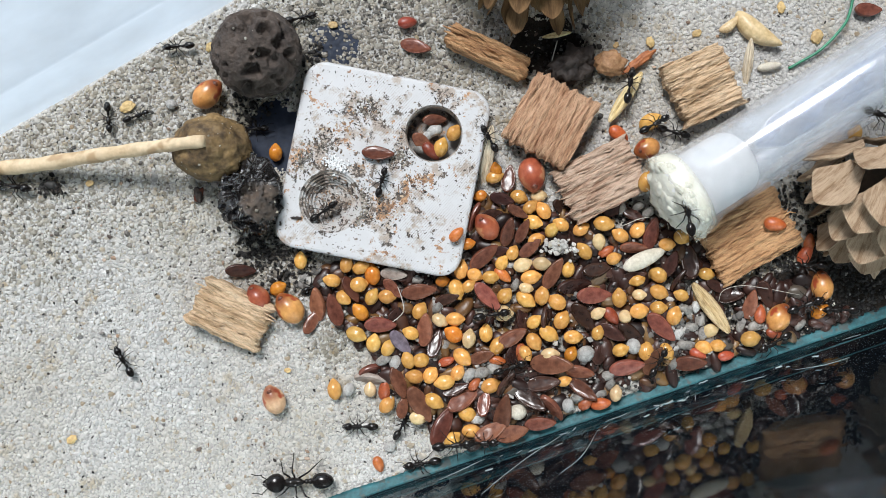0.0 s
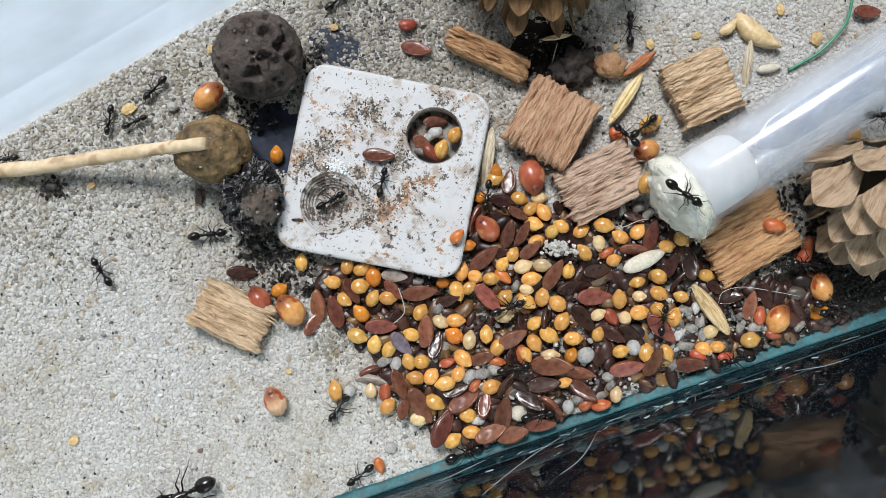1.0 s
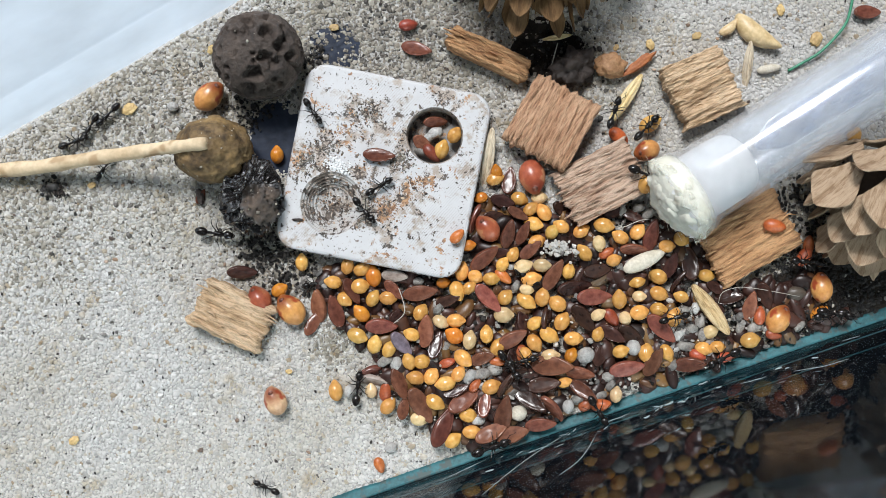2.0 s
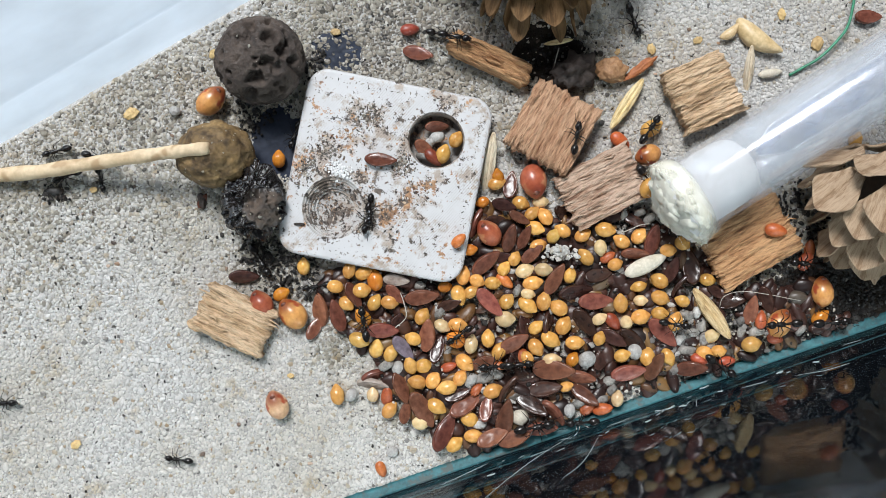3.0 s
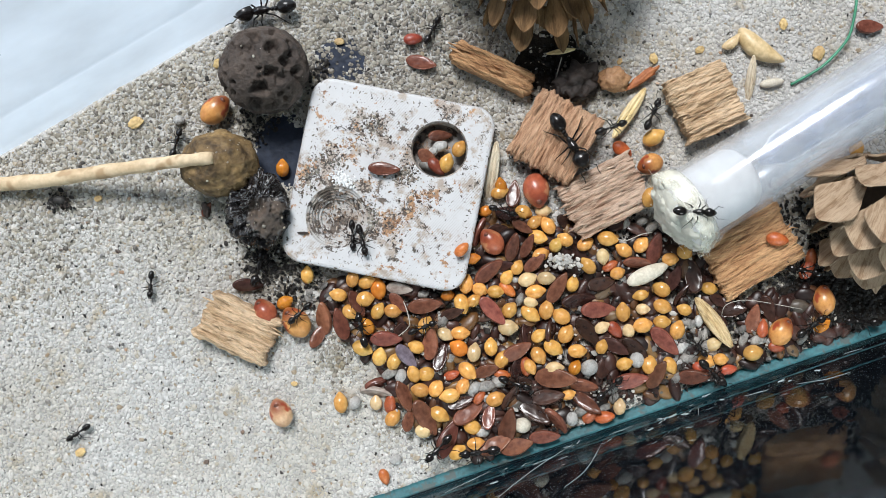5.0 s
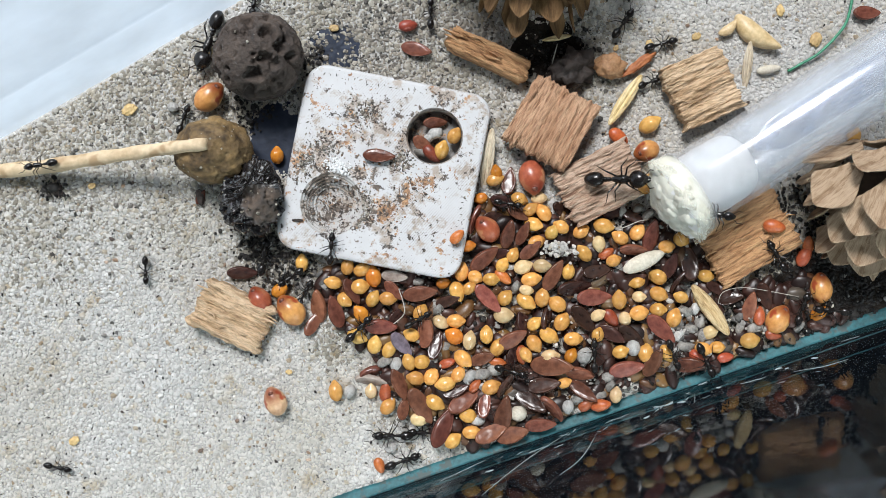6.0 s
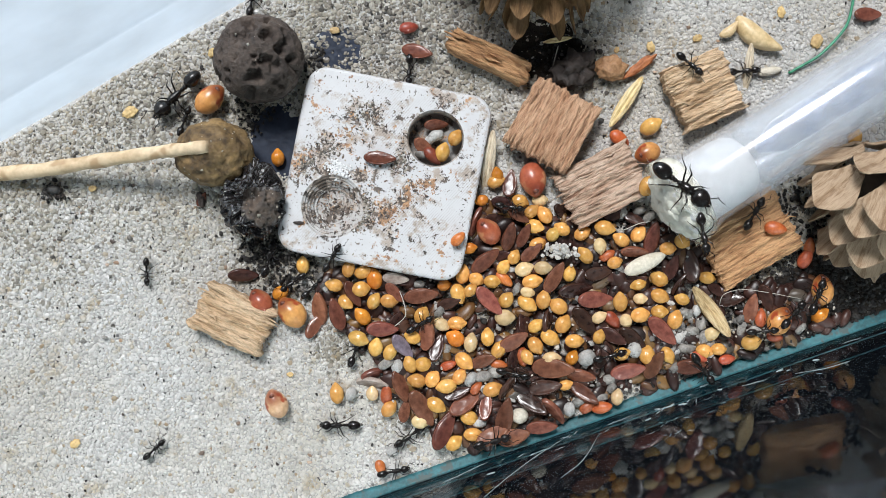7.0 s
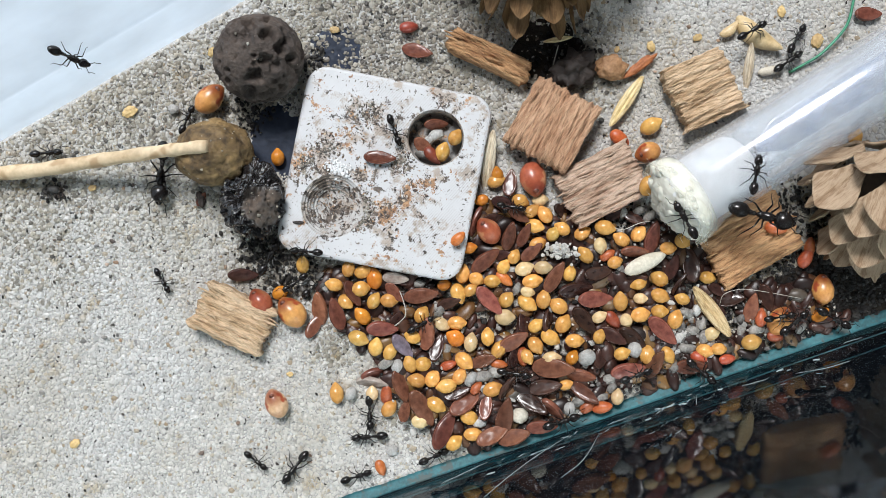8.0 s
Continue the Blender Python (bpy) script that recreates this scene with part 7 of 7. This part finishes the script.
    rows = [
        (0.00, -78.0, -25.6, 0.1, 0, -0, 0),
        (2.60, -78.3, -24.5, 0.1, 0, -0, 0),
        (3.00, -72.2, -24.0, 0.4, 0, -0, 0),
        (3.50, -71.6, -24.0, 0.2, 0, -0, 10),
        (4.00, -70.9, -22.1, 0.3, 0, -0, 35),
        (4.25, -71.9, -20.2, 0.5, 0, 0, 82),
        (4.50, -72.9, -18.2, 0.6, 0, -0, 130),
        (4.80, -78.7, -16.1, 0.1, 0, -0, 160),
        (8.00, -77.8, -17.6, 0.1, 0, -0, 160),
    ]
    walk(a, [(r[0], at(*r[1:])) for r in rows])
    stride(legs, rows, 5.4)
    a, legs = ant(5.6, "black harvester ant with long thin legs")
    rows = [
        (0.00, -23.2, 37.3, 0.1, 0, -0, 12),
        (0.50, -20.8, 37.9, 0.1, 0, -0, 40),
        (1.00, -17.1, 40.8, -0.1, 0, -0, 40),
        (1.30, -12.4, 46.0, 0.1, 0, -0, 45),
        (8.00, -12.4, 46.4, 0.1, 0, -0, 45),
    ]
    walk(a, [(r[0], at(*r[1:])) for r in rows])
    stride(legs, rows, 5.6)
    a, legs = ant(9.6, "large black soldier ant with a big head")
    rows = [
        (0.00, -5.9, 47.0, 0.1, 0, -0, 180),
        (4.00, -8.1, 47.7, 0.1, 0, -0, 180),
        (4.30, -18.3, 42.3, 0.2, 0, -0, 195),
        (4.50, -25.7, 41.1, 0.3, 0, -0, 180),
        (4.70, -27.2, 41.3, 0.2, 0, -0, 185),
        (5.40, -33.4, 40.8, 0.8, 0, -0, 200),
        (5.80, -36.2, 38.4, 0.4, 0, -0, 235),
        (6.00, -37.6, 34.4, 0.2, 0, -0, 250),
        (6.50, -40.6, 27.4, 0.1, 0, -0, 248),
        (7.00, -42.8, 26.0, 0.2, 0, -0, 225),
        (7.50, -44.3, 21.3, 0.1, 0, -0, 240),
        (8.00, -45.6, 13.5, 0.3, 0, -0, 265),
    ]
    walk(a, [(r[0], at(*r[1:])) for r in rows])
    stride(legs, rows, 9.6)
    a, legs = ant(5.4, "black harvester ant with long thin legs")
    rows = [
        (0.00, -28.9, 46.0, 0.1, -0, -0, -90),
        (5.00, -30.2, 47.9, 0.1, -0, -0, -90),
        (5.80, -30.6, 40.7, 0.3, 0, -0, -100),
        (6.50, -30.7, 41.0, 0.3, 0, -0, -110),
        (6.67, -30.9, 41.0, 0.2, 0, 0, -167),
        (6.83, -31.1, 41.0, 0.1, 0, 0, -223),
        (7.00, -31.3, 41.0, -0.0, 0, -0, -280),
        (7.50, -31.4, 41.2, 0.3, 0, -0, -275),
        (8.00, -31.5, 46.0, 0.1, 0, -0, -270),
    ]
    walk(a, [(r[0], at(*r[1:])) for r in rows])
    stride(legs, rows, 5.4)
    a, legs = ant(5.2, "black harvester ant with long thin legs")
    rows = [
        (0.00, -7.7, 46.0, 0.1, -0, -0, -60),
        (2.40, -4.3, 44.1, 0.1, -0, -0, -60),
        (2.80, -0.5, 36.9, 0.0, -0, -0, -20),
        (3.00, -0.7, 35.9, 0.3, -0, -0, -10),
        (3.50, -1.7, 35.0, 0.1, -0, -0, -12),
        (4.00, -1.9, 35.5, 0.1, 0, -0, 20),
        (4.50, -3.0, 36.2, 0.2, 0, -0, 45),
        (4.70, -2.9, 37.5, 0.2, 0, -0, 50),
        (5.80, -2.1, 38.4, 0.2, 0, -0, 90),
        (6.50, -2.4, 38.7, 0.1, 0, -0, 80),
        (6.67, -3.5, 35.7, 0.1, 0, 0, 23),
        (6.83, -4.6, 32.8, 0.1, 0, 0, -35),
        (7.00, -5.7, 29.9, 0.2, 0, -0, -92),
        (7.50, -6.9, 27.3, 2.6, 0, -52, -85),
        (8.00, -8.0, 19.6, 4.3, -0, -0, -70),
    ]
    walk(a, [(r[0], at(*r[1:])) for r in rows])
    stride(legs, rows, 5.2)
    a, legs = ant(5.4, "black harvester ant with long thin legs")
    rows = [
        (0.00, -8.6, 47.0, 0.1, -0, -0, -60),
        (2.30, -6.6, 44.0, 0.1, -0, -0, -70),
        (2.80, -4.7, 34.7, -0.0, -0, -0, -20),
        (3.00, 1.3, 34.6, 4.4, -0, -0, -10),
        (3.50, 7.5, 30.6, 3.5, -0, -0, -40),
        (4.00, 12.8, 27.4, 0.1, -0, -0, -50),
        (4.50, 17.1, 20.6, 4.7, -0, -0, -30),
        (4.70, 21.1, 20.5, 4.9, -0, -0, -8),
        (5.80, 31.5, 27.2, 3.4, 0, -0, 50),
        (6.00, 33.7, 27.5, 0.0, 0, -0, 20),
        (6.50, 39.4, 29.5, 3.7, 0, -0, 15),
        (7.00, 38.8, 30.1, 3.7, -0, -0, -40),
        (7.50, 45.5, 33.4, 0.5, 0, -0, 20),
        (8.00, 48.7, 35.2, 3.5, 0, -0, 30),
    ]
    walk(a, [(r[0], at(*r[1:])) for r in rows])
    stride(legs, rows, 5.4)
    a, legs = ant(5.8, "black harvester ant with long thin legs")
    rows = [
        (0.00, 29.6, 25.8, 3.0, 0, -0, 80),
        (0.50, 30.1, 29.1, 1.5, 0, -0, 88),
        (1.00, 30.3, 35.9, -0.1, 0, -0, 90),
        (1.40, 31.4, 46.0, 0.1, 0, -0, 85),
        (1.73, 31.3, 46.1, 0.1, 0, 0, 27),
        (2.07, 31.3, 46.3, 0.1, 0, 0, -32),
        (2.40, 31.2, 46.4, 0.1, -0, -0, -90),
        (2.80, 31.7, 36.7, -0.2, 0, -0, -95),
        (3.00, 30.6, 38.3, -0.2, -0, -0, -70),
        (3.20, 30.3, 42.6, -0.0, 0, 0, 10),
        (3.40, 29.9, 47.0, 0.1, 0, -0, 90),
        (4.00, 29.7, 47.4, 0.1, 0, 0, 30),
        (4.60, 29.6, 47.8, 0.1, 0, 0, -30),
        (5.20, 29.4, 48.2, 0.1, -0, -0, -90),
        (5.50, 29.3, 42.1, 0.0, 0, 0, -30),
        (5.80, 29.3, 35.9, -0.1, 0, -0, 30),
        (6.00, 29.1, 36.9, -0.2, 0, -0, 55),
        (6.30, 32.5, 46.8, 0.1, 0, -0, 60),
        (8.00, 32.8, 46.3, 0.1, 0, -0, 60),
    ]
    walk(a, [(r[0], at(*r[1:])) for r in rows])
    stride(legs, rows, 5.8)
    a, legs = ant(5.4, "black harvester ant with long thin legs")
    rows = [
        (0.00, 33.5, 19.8, 2.6, 0, -0, 30),
        (0.50, 33.5, 18.8, 0.1, 0, -0, 30),
        (0.75, 31.3, 18.5, 2.0, 0, 0, 85),
        (1.00, 29.1, 18.2, 3.8, 0, -0, 140),
        (1.50, 28.9, 21.3, -0.1, 0, -0, 80),
        (1.70, 28.5, 22.8, 1.7, 0, -0, 75),
        (2.80, 21.4, 17.1, 5.1, 0, -0, 60),
        (3.00, 20.6, 18.3, 5.1, 0, -0, 80),
        (3.50, 19.3, 25.1, 4.0, 0, -0, 95),
        (4.00, 25.1, 36.1, 0.6, 0, -0, 60),
        (4.40, 27.9, 47.1, 0.1, 0, -0, 75),
        (8.00, 28.2, 46.3, 0.1, 0, -0, 75),
    ]
    walk(a, [(r[0], at(*r[1:])) for r in rows])
    stride(legs, rows, 5.4)
    a, legs = ant(5.6, "black harvester ant with long thin legs")
    rows = [
        (0.00, 37.1, 19.0, 0.1, -0, -0, -15),
        (0.50, 33.4, 19.9, 2.7, 0, -0, 35),
        (1.00, 32.0, 19.8, 1.9, 0, -0, 40),
        (1.50, 31.9, 19.7, 1.6, 0, -0, 50),
        (1.70, 32.1, 19.6, 1.8, 0, -0, 45),
        (2.80, 32.6, 19.9, 2.5, 0, -0, 55),
        (3.50, 32.8, 20.1, 2.6, 0, -0, 58),
        (4.00, 32.7, 20.1, 2.6, 0, -0, 60),
        (4.50, 32.9, 21.1, 2.6, 0, -0, 60),
        (4.70, 32.9, 21.3, 2.3, 0, -0, 62),
        (5.80, 33.4, 33.7, 0.5, 0, -0, 70),
        (6.00, 35.2, 33.6, 0.0, 0, -0, 15),
        (6.50, 36.8, 33.4, 0.2, 0, -0, 0),
        (7.00, 48.2, 29.4, 0.6, 0, -0, 5),
        (7.50, 52.5, 30.0, 1.5, 0, -0, 15),
        (8.00, 55.4, 30.8, 0.7, 0, -0, 35),
    ]
    walk(a, [(r[0], at(*r[1:])) for r in rows])
    stride(legs, rows, 5.6)
    a, legs = ant(6.4, "black harvester ant with long thin legs")
    rows = [
        (0.00, 36.3, 4.9, 13.1, 0, -0, 100),
        (0.50, 36.5, 5.9, 14.2, 0, -0, 100),
        (0.75, 35.7, 7.2, 14.9, 0, 0, 32),
        (1.00, 34.9, 8.5, 15.6, -0, -0, -35),
        (1.50, 30.2, 12.7, 4.5, -0, -0, -30),
        (1.70, 31.9, 11.9, 4.5, -0, -0, -20),
        (2.80, 31.8, 12.5, 4.7, -0, -0, -45),
        (3.00, 32.4, 11.9, 3.6, -0, -0, -50),
        (3.50, 32.2, 10.3, 8.8, -0, -0, -55),
        (4.00, 32.8, 10.4, 11.0, -0, -0, -70),
        (4.50, 33.7, 9.2, 14.0, 0, -0, 10),
        (4.70, 34.6, 8.7, 14.7, 0, -0, 0),
        (5.80, 40.3, 6.0, 11.1, -0, -0, -5),
        (6.00, 40.6, 5.6, 11.2, -0, -0, -8),
        (6.50, 38.5, 3.5, 13.7, -0, -0, -70),
        (7.00, 38.2, 3.1, 13.6, -0, -0, -80),
        (7.25, 37.9, 3.1, 12.6, 0, 0, -155),
        (7.50, 37.7, 3.0, 11.7, 0, -0, -230),
        (8.00, 35.9, 4.8, 12.7, 0, -0, -240),
    ]
    walk(a, [(r[0], at(*r[1:])) for r in rows])
    stride(legs, rows, 6.4)
    a, legs = ant(6.2, "black harvester ant with long thin legs")
    rows = [
        (0.00, 66.1, 20.1, 10.6, 0, -0, 160),
        (0.50, 71.0, 21.3, 0.1, 0, -0, 175),
        (1.00, 66.9, 20.5, 10.3, 0, -0, 180),
        (1.13, 70.9, 21.4, 6.9, 0, 0, 123),
        (1.27, 74.9, 22.4, 3.5, 0, 0, 67),
        (1.40, 78.9, 23.4, 0.1, 0, -0, 10),
        (8.00, 78.8, 23.7, 0.1, 0, -0, 10),
    ]
    walk(a, [(r[0], at(*r[1:])) for r in rows])
    stride(legs, rows, 6.2)
    a, legs = ant(6, "black harvester ant with long thin legs")
    rows = [
        (0.00, 52.9, -14.8, 2.4, 0, -0, -150),
        (0.50, 49.6, -16.5, 2.4, 0, -0, -160),
        (1.00, 47.0, -17.5, 2.4, 0, -0, -170),
        (1.50, 44.9, -17.4, 3.1, 0, -0, -175),
        (1.70, 44.8, -17.0, 3.1, 0, -0, -180),
        (2.25, 44.4, -17.1, 2.7, 0, 0, -105),
        (2.80, 44.0, -17.3, 2.4, -0, -0, -30),
        (3.00, 44.0, -17.7, 2.4, -0, -0, -35),
        (3.50, 45.3, -18.6, 0.6, -0, -0, -20),
        (4.00, 43.8, -18.5, 2.4, -0, -0, -10),
        (4.50, 43.6, -18.0, 2.4, -0, -0, -35),
        (4.70, 42.7, -17.7, 2.4, -0, -0, -40),
        (5.80, 42.1, -17.3, 2.4, -0, -0, -60),
        (6.00, 41.8, -17.3, 2.7, -0, -0, -65),
        (6.50, 42.3, -17.7, 2.4, -0, -0, -65),
        (7.00, 41.0, -18.3, 3.0, -0, -0, -55),
        (7.50, 41.2, -18.7, 2.8, -0, -0, -45),
        (8.00, 40.7, -18.8, 2.9, -0, -0, -40),
    ]
    walk(a, [(r[0], at(*r[1:])) for r in rows])
    stride(legs, rows, 6)
    a, legs = ant(6.2, "black harvester ant with long thin legs")
    rows = [
        (0.00, 57.6, -9.0, 2.4, 0, -0, 20),
        (0.50, 60.0, -8.7, 2.4, 0, -0, 15),
        (1.00, 61.8, -8.8, 2.4, -0, -0, -10),
        (1.70, 62.7, -9.6, 2.4, -0, -0, -10),
        (2.80, 61.7, -10.8, 2.4, 0, -0, 0),
        (3.00, 61.7, -10.8, 2.4, 0, -0, 5),
        (3.50, 65.0, -10.0, 1.8, 0, -0, 10),
        (4.00, 69.0, -9.5, 1.1, 0, -0, 5),
        (4.17, 69.3, -9.9, 1.1, 0, 0, -53),
        (4.33, 69.7, -10.3, 1.0, 0, 0, -112),
        (4.50, 70.0, -10.7, 0.9, 0, -0, -170),
        (4.70, 68.9, -9.9, 1.1, 0, -0, -180),
        (5.80, 63.5, -9.0, 2.4, 0, -0, -190),
        (6.00, 62.3, -9.5, 2.4, 0, -0, -185),
        (6.25, 60.7, -7.4, 2.2, 0, 0, -242),
        (6.50, 59.1, -5.4, 2.0, 0, -0, -300),
        (7.00, 59.3, -7.1, 3.0, 0, -0, -290),
        (7.50, 60.3, -8.3, 2.4, 0, -0, -340),
        (8.00, 62.0, -10.4, 2.4, -0, -0, -390),
    ]
    walk(a, [(r[0], at(*r[1:])) for r in rows])
    stride(legs, rows, 6.2)
    a, legs = ant(5.2, "black harvester ant with long thin legs")
    rows = [
        (0.00, 34.0, -18.1, 3.6, 0, -0, 60),
        (0.50, 34.5, -15.8, 3.8, 0, -0, 75),
        (1.00, 34.9, -11.2, 3.3, 0, -0, 80),
        (1.50, 36.2, -10.6, 3.2, 0, -0, 20),
        (1.70, 36.6, -10.6, 3.5, 0, -0, 20),
        (2.80, 36.4, -11.0, 3.4, -0, -0, -10),
        (3.50, 36.4, -11.0, 3.4, -0, -0, -10),
        (4.00, 36.3, -10.7, 3.4, 0, -0, 0),
        (4.50, 37.5, -13.0, 2.2, -0, -0, -30),
        (4.70, 41.2, -12.5, 2.4, -0, -0, -5),
        (5.07, 39.4, -13.0, 2.6, 0, 0, -63),
        (5.43, 37.6, -13.5, 2.7, 0, 0, -122),
        (5.80, 35.7, -14.0, 2.9, 0, -0, -180),
        (5.90, 36.2, -15.2, 3.0, 0, 0, -125),
        (6.00, 36.6, -16.4, 3.1, -0, -0, -70),
        (6.50, 41.9, -11.8, 2.5, 0, -0, 8),
        (7.00, 50.6, -12.5, 2.8, 0, -0, 5),
        (7.50, 52.1, -10.0, 2.9, 0, -0, 60),
        (8.00, 52.9, -10.2, 4.0, 0, -0, 10),
    ]
    walk(a, [(r[0], at(*r[1:])) for r in rows])
    stride(legs, rows, 5.2)
    a, legs = ant(5.6, "black harvester ant with long thin legs")
    rows = [
        (0.00, 6.0, -30.9, 2.4, 0, -0, 0),
        (0.50, 6.2, -28.0, 2.4, 0, -0, 40),
        (1.00, 15.0, -26.4, 2.4, 0, -0, 10),
        (1.50, 18.2, -23.5, 2.4, 0, -0, 30),
        (1.70, 25.2, -24.9, 3.3, -0, -0, -10),
        (2.07, 24.4, -25.5, 2.5, 0, 0, -67),
        (2.43, 23.6, -26.1, 1.7, 0, 0, -123),
        (2.80, 22.8, -26.8, 0.8, 0, -0, -180),
        (3.00, 22.3, -27.1, 0.9, 0, -0, -175),
        (3.50, 20.9, -27.3, 0.7, 0, -0, -170),
        (4.00, 18.3, -26.3, 3.1, 0, -0, -180),
        (4.25, 20.1, -26.0, 2.7, 0, 0, -262),
        (4.50, 21.9, -25.6, 2.3, 0, -0, -345),
        (4.70, 26.2, -23.3, 2.4, 0, -0, -340),
        (5.80, 23.9, -17.1, 3.0, 0, -0, -260),
        (6.00, 24.0, -16.8, 3.1, 0, -0, -270),
        (6.50, 25.2, -16.8, 2.4, 0, -0, -340),
        (7.00, 26.3, -16.5, 2.2, 0, -0, -345),
        (7.50, 30.7, -16.5, 3.0, 0, -0, -360),
        (8.00, 30.3, -19.6, 3.0, 0, -0, -340),
    ]
    walk(a, [(r[0], at(*r[1:])) for r in rows])
    stride(legs, rows, 5.6)
    a, legs = ant(5.8, "black harvester ant with long thin legs")
    rows = [
        (0.00, 63.5, -9.7, 2.4, 0, -0, 180),
        (1.70, 62.3, -9.9, 2.4, 0, -0, 190),
        (2.80, 56.6, -11.3, 2.4, 0, -0, 190),
        (3.00, 53.7, -10.9, 4.4, 0, -0, 185),
        (3.50, 48.7, -14.3, 4.1, 0, -0, 215),
        (3.75, 51.9, -13.7, 3.2, 0, 0, 292),
        (4.00, 55.0, -13.2, 2.4, 0, -0, 370),
        (4.50, 58.4, -10.7, 2.4, 0, -0, 385),
        (4.70, 58.4, -10.3, 2.4, 0, -0, 390),
        (5.80, 57.4, -9.9, 2.4, 0, -0, 420),
        (6.00, 57.6, -9.4, 1.7, 0, -0, 430),
        (6.50, 55.8, -9.5, 2.4, 0, -0, 420),
        (8.00, 55.2, -11.2, 3.7, 0, -0, 400),
    ]
    walk(a, [(r[0], at(*r[1:])) for r in rows])
    stride(legs, rows, 5.8)
    a, legs = ant(6.1, "black ant climbing the milky plastic wall")
    rows = [
        (0.00, -55.7, 26.1, 47.6, 20, 42, -32),
        (7.20, -54.6, 26.7, 49.5, 20, 42, -32),
        (7.50, -54.1, 27.2, 39.9, 28, 38, -20),
        (7.60, -54.4, 27.3, 34.1, 26, 39, -23),
        (7.80, -53.4, 28.0, 26.8, 35, 31, -7),
        (8.00, -52.9, 28.3, 21.9, 26, 38, -22),
    ]
    walk(a, [(r[0], at(*r[1:])) for r in rows])
    stride(legs, rows, 6.1)
    a, legs = ant(6, "black harvester ant with long thin legs")
    rows = [
        (0.00, 58.5, -2.6, 2.4, 0, -0, 180),
        (5.40, 57.5, -1.1, 1.8, 0, -0, 170),
        (5.80, 54.4, -2.4, 2.4, 0, -0, 160),
        (6.00, 53.2, -1.0, 3.0, 0, -0, 120),
        (6.50, 51.8, 2.4, 3.6, 0, -0, 95),
        (7.00, 49.0, 6.1, 3.6, 0, -0, 60),
        (7.50, 46.8, 8.6, 9.1, 0, -0, 65),
        (8.00, 45.7, 11.4, 14.5, 0, -0, 80),
    ]
    walk(a, [(r[0], at(*r[1:])) for r in rows])
    stride(legs, rows, 6)
    a, legs = ant(5.4, "black harvester ant with long thin legs")
    rows = [
        (0.00, 58.9, 46.0, 0.1, -0, -0, -90),
        (6.80, 58.9, 46.7, 0.1, -0, -0, -90),
        (7.50, 59.0, 37.2, 0.3, -0, -0, -70),
        (7.75, 58.0, 35.9, 0.5, 0, 0, -5),
        (8.00, 56.9, 34.5, 0.6, 0, -0, 60),
    ]
    walk(a, [(r[0], at(*r[1:])) for r in rows])
    stride(legs, rows, 5.4)
    a, legs = ant(5.4, "black harvester ant with long thin legs")
    rows = [
        (0.00, -77.6, 12.0, 0.1, 0, -0, 5),
        (5.20, -78.9, 14.4, 0.1, 0, -0, 5),
        (5.80, -59.4, 15.0, 4.9, 0, -0, 25),
        (5.90, -61.5, 14.3, 4.6, 0, 0, 108),
        (6.00, -63.5, 13.7, 4.4, 0, -0, 190),
        (6.40, -78.0, 13.2, 0.1, 0, -0, 188),
        (6.67, -77.9, 12.9, 0.1, 0, 0, 128),
        (6.93, -77.8, 12.5, 0.1, 0, 0, 68),
        (7.20, -77.7, 12.2, 0.1, 0, -0, 8),
        (7.50, -71.8, 11.6, 0.5, 0, -0, 25),
        (8.00, -64.7, 16.3, 0.1, 0, -0, 5),
    ]
    walk(a, [(r[0], at(*r[1:])) for r in rows])
    stride(legs, rows, 5.4)
    a, legs = ant(5, "black harvester ant with long thin legs")
    rows = [
        (0.00, -20.4, -6.0, 0.1, 0, -0, -160),
        (3.80, -20.8, -5.0, 2.2, 0, -0, -170),
        (4.50, -23.5, -8.0, 3.8, 0, -0, -130),
        (4.70, -23.6, -7.7, 3.7, 0, -0, -135),
        (5.80, -23.7, -8.2, 4.0, 0, -0, -140),
        (5.90, -23.1, -7.5, 2.6, 0, 0, -220),
        (6.00, -22.5, -6.9, 1.1, 0, -0, -300),
        (8.00, -21.3, -5.5, 0.2, 0, -0, -320),
    ]
    walk(a, [(r[0], at(*r[1:])) for r in rows])
    stride(legs, rows, 5)
    a, legs = ant(9.7, "large black soldier ant with a big head")
    rows = [
        (0.00, 16.2, 47.9, 0.1, -0, -0, -90),
        (3.20, 15.7, 46.9, 0.1, -0, -0, -90),
        (3.40, 15.3, 36.6, 9.0, -0, -0, -72),
        (3.60, 15.4, 34.3, 7.0, -0, -0, -57),
        (4.00, 16.0, 31.5, 4.6, -0, -0, -60),
        (4.30, 16.6, 30.0, 4.2, -0, -0, -68),
        (4.50, 15.8, 28.2, 3.8, -0, -0, -80),
        (4.70, 16.4, 24.6, 4.2, -0, -0, -72),
        (5.20, 21.3, 16.7, 5.0, -0, -0, -50),
        (5.80, 27.7, 9.8, 4.2, -0, -0, -22),
        (6.00, 27.3, 11.2, 5.4, 0, -24, -2),
        (6.50, 30.5, 12.7, 12.7, 0, -0, 10),
        (7.00, 34.5, 10.4, 13.7, -0, -0, -36),
        (7.50, 40.2, 7.1, 13.7, -0, -0, -27),
        (8.00, 47.3, 5.8, 10.2, -0, -0, -15),
    ]
    walk(a, [(r[0], at(*r[1:])) for r in rows])
    stride(legs, rows, 9.7)


motions()
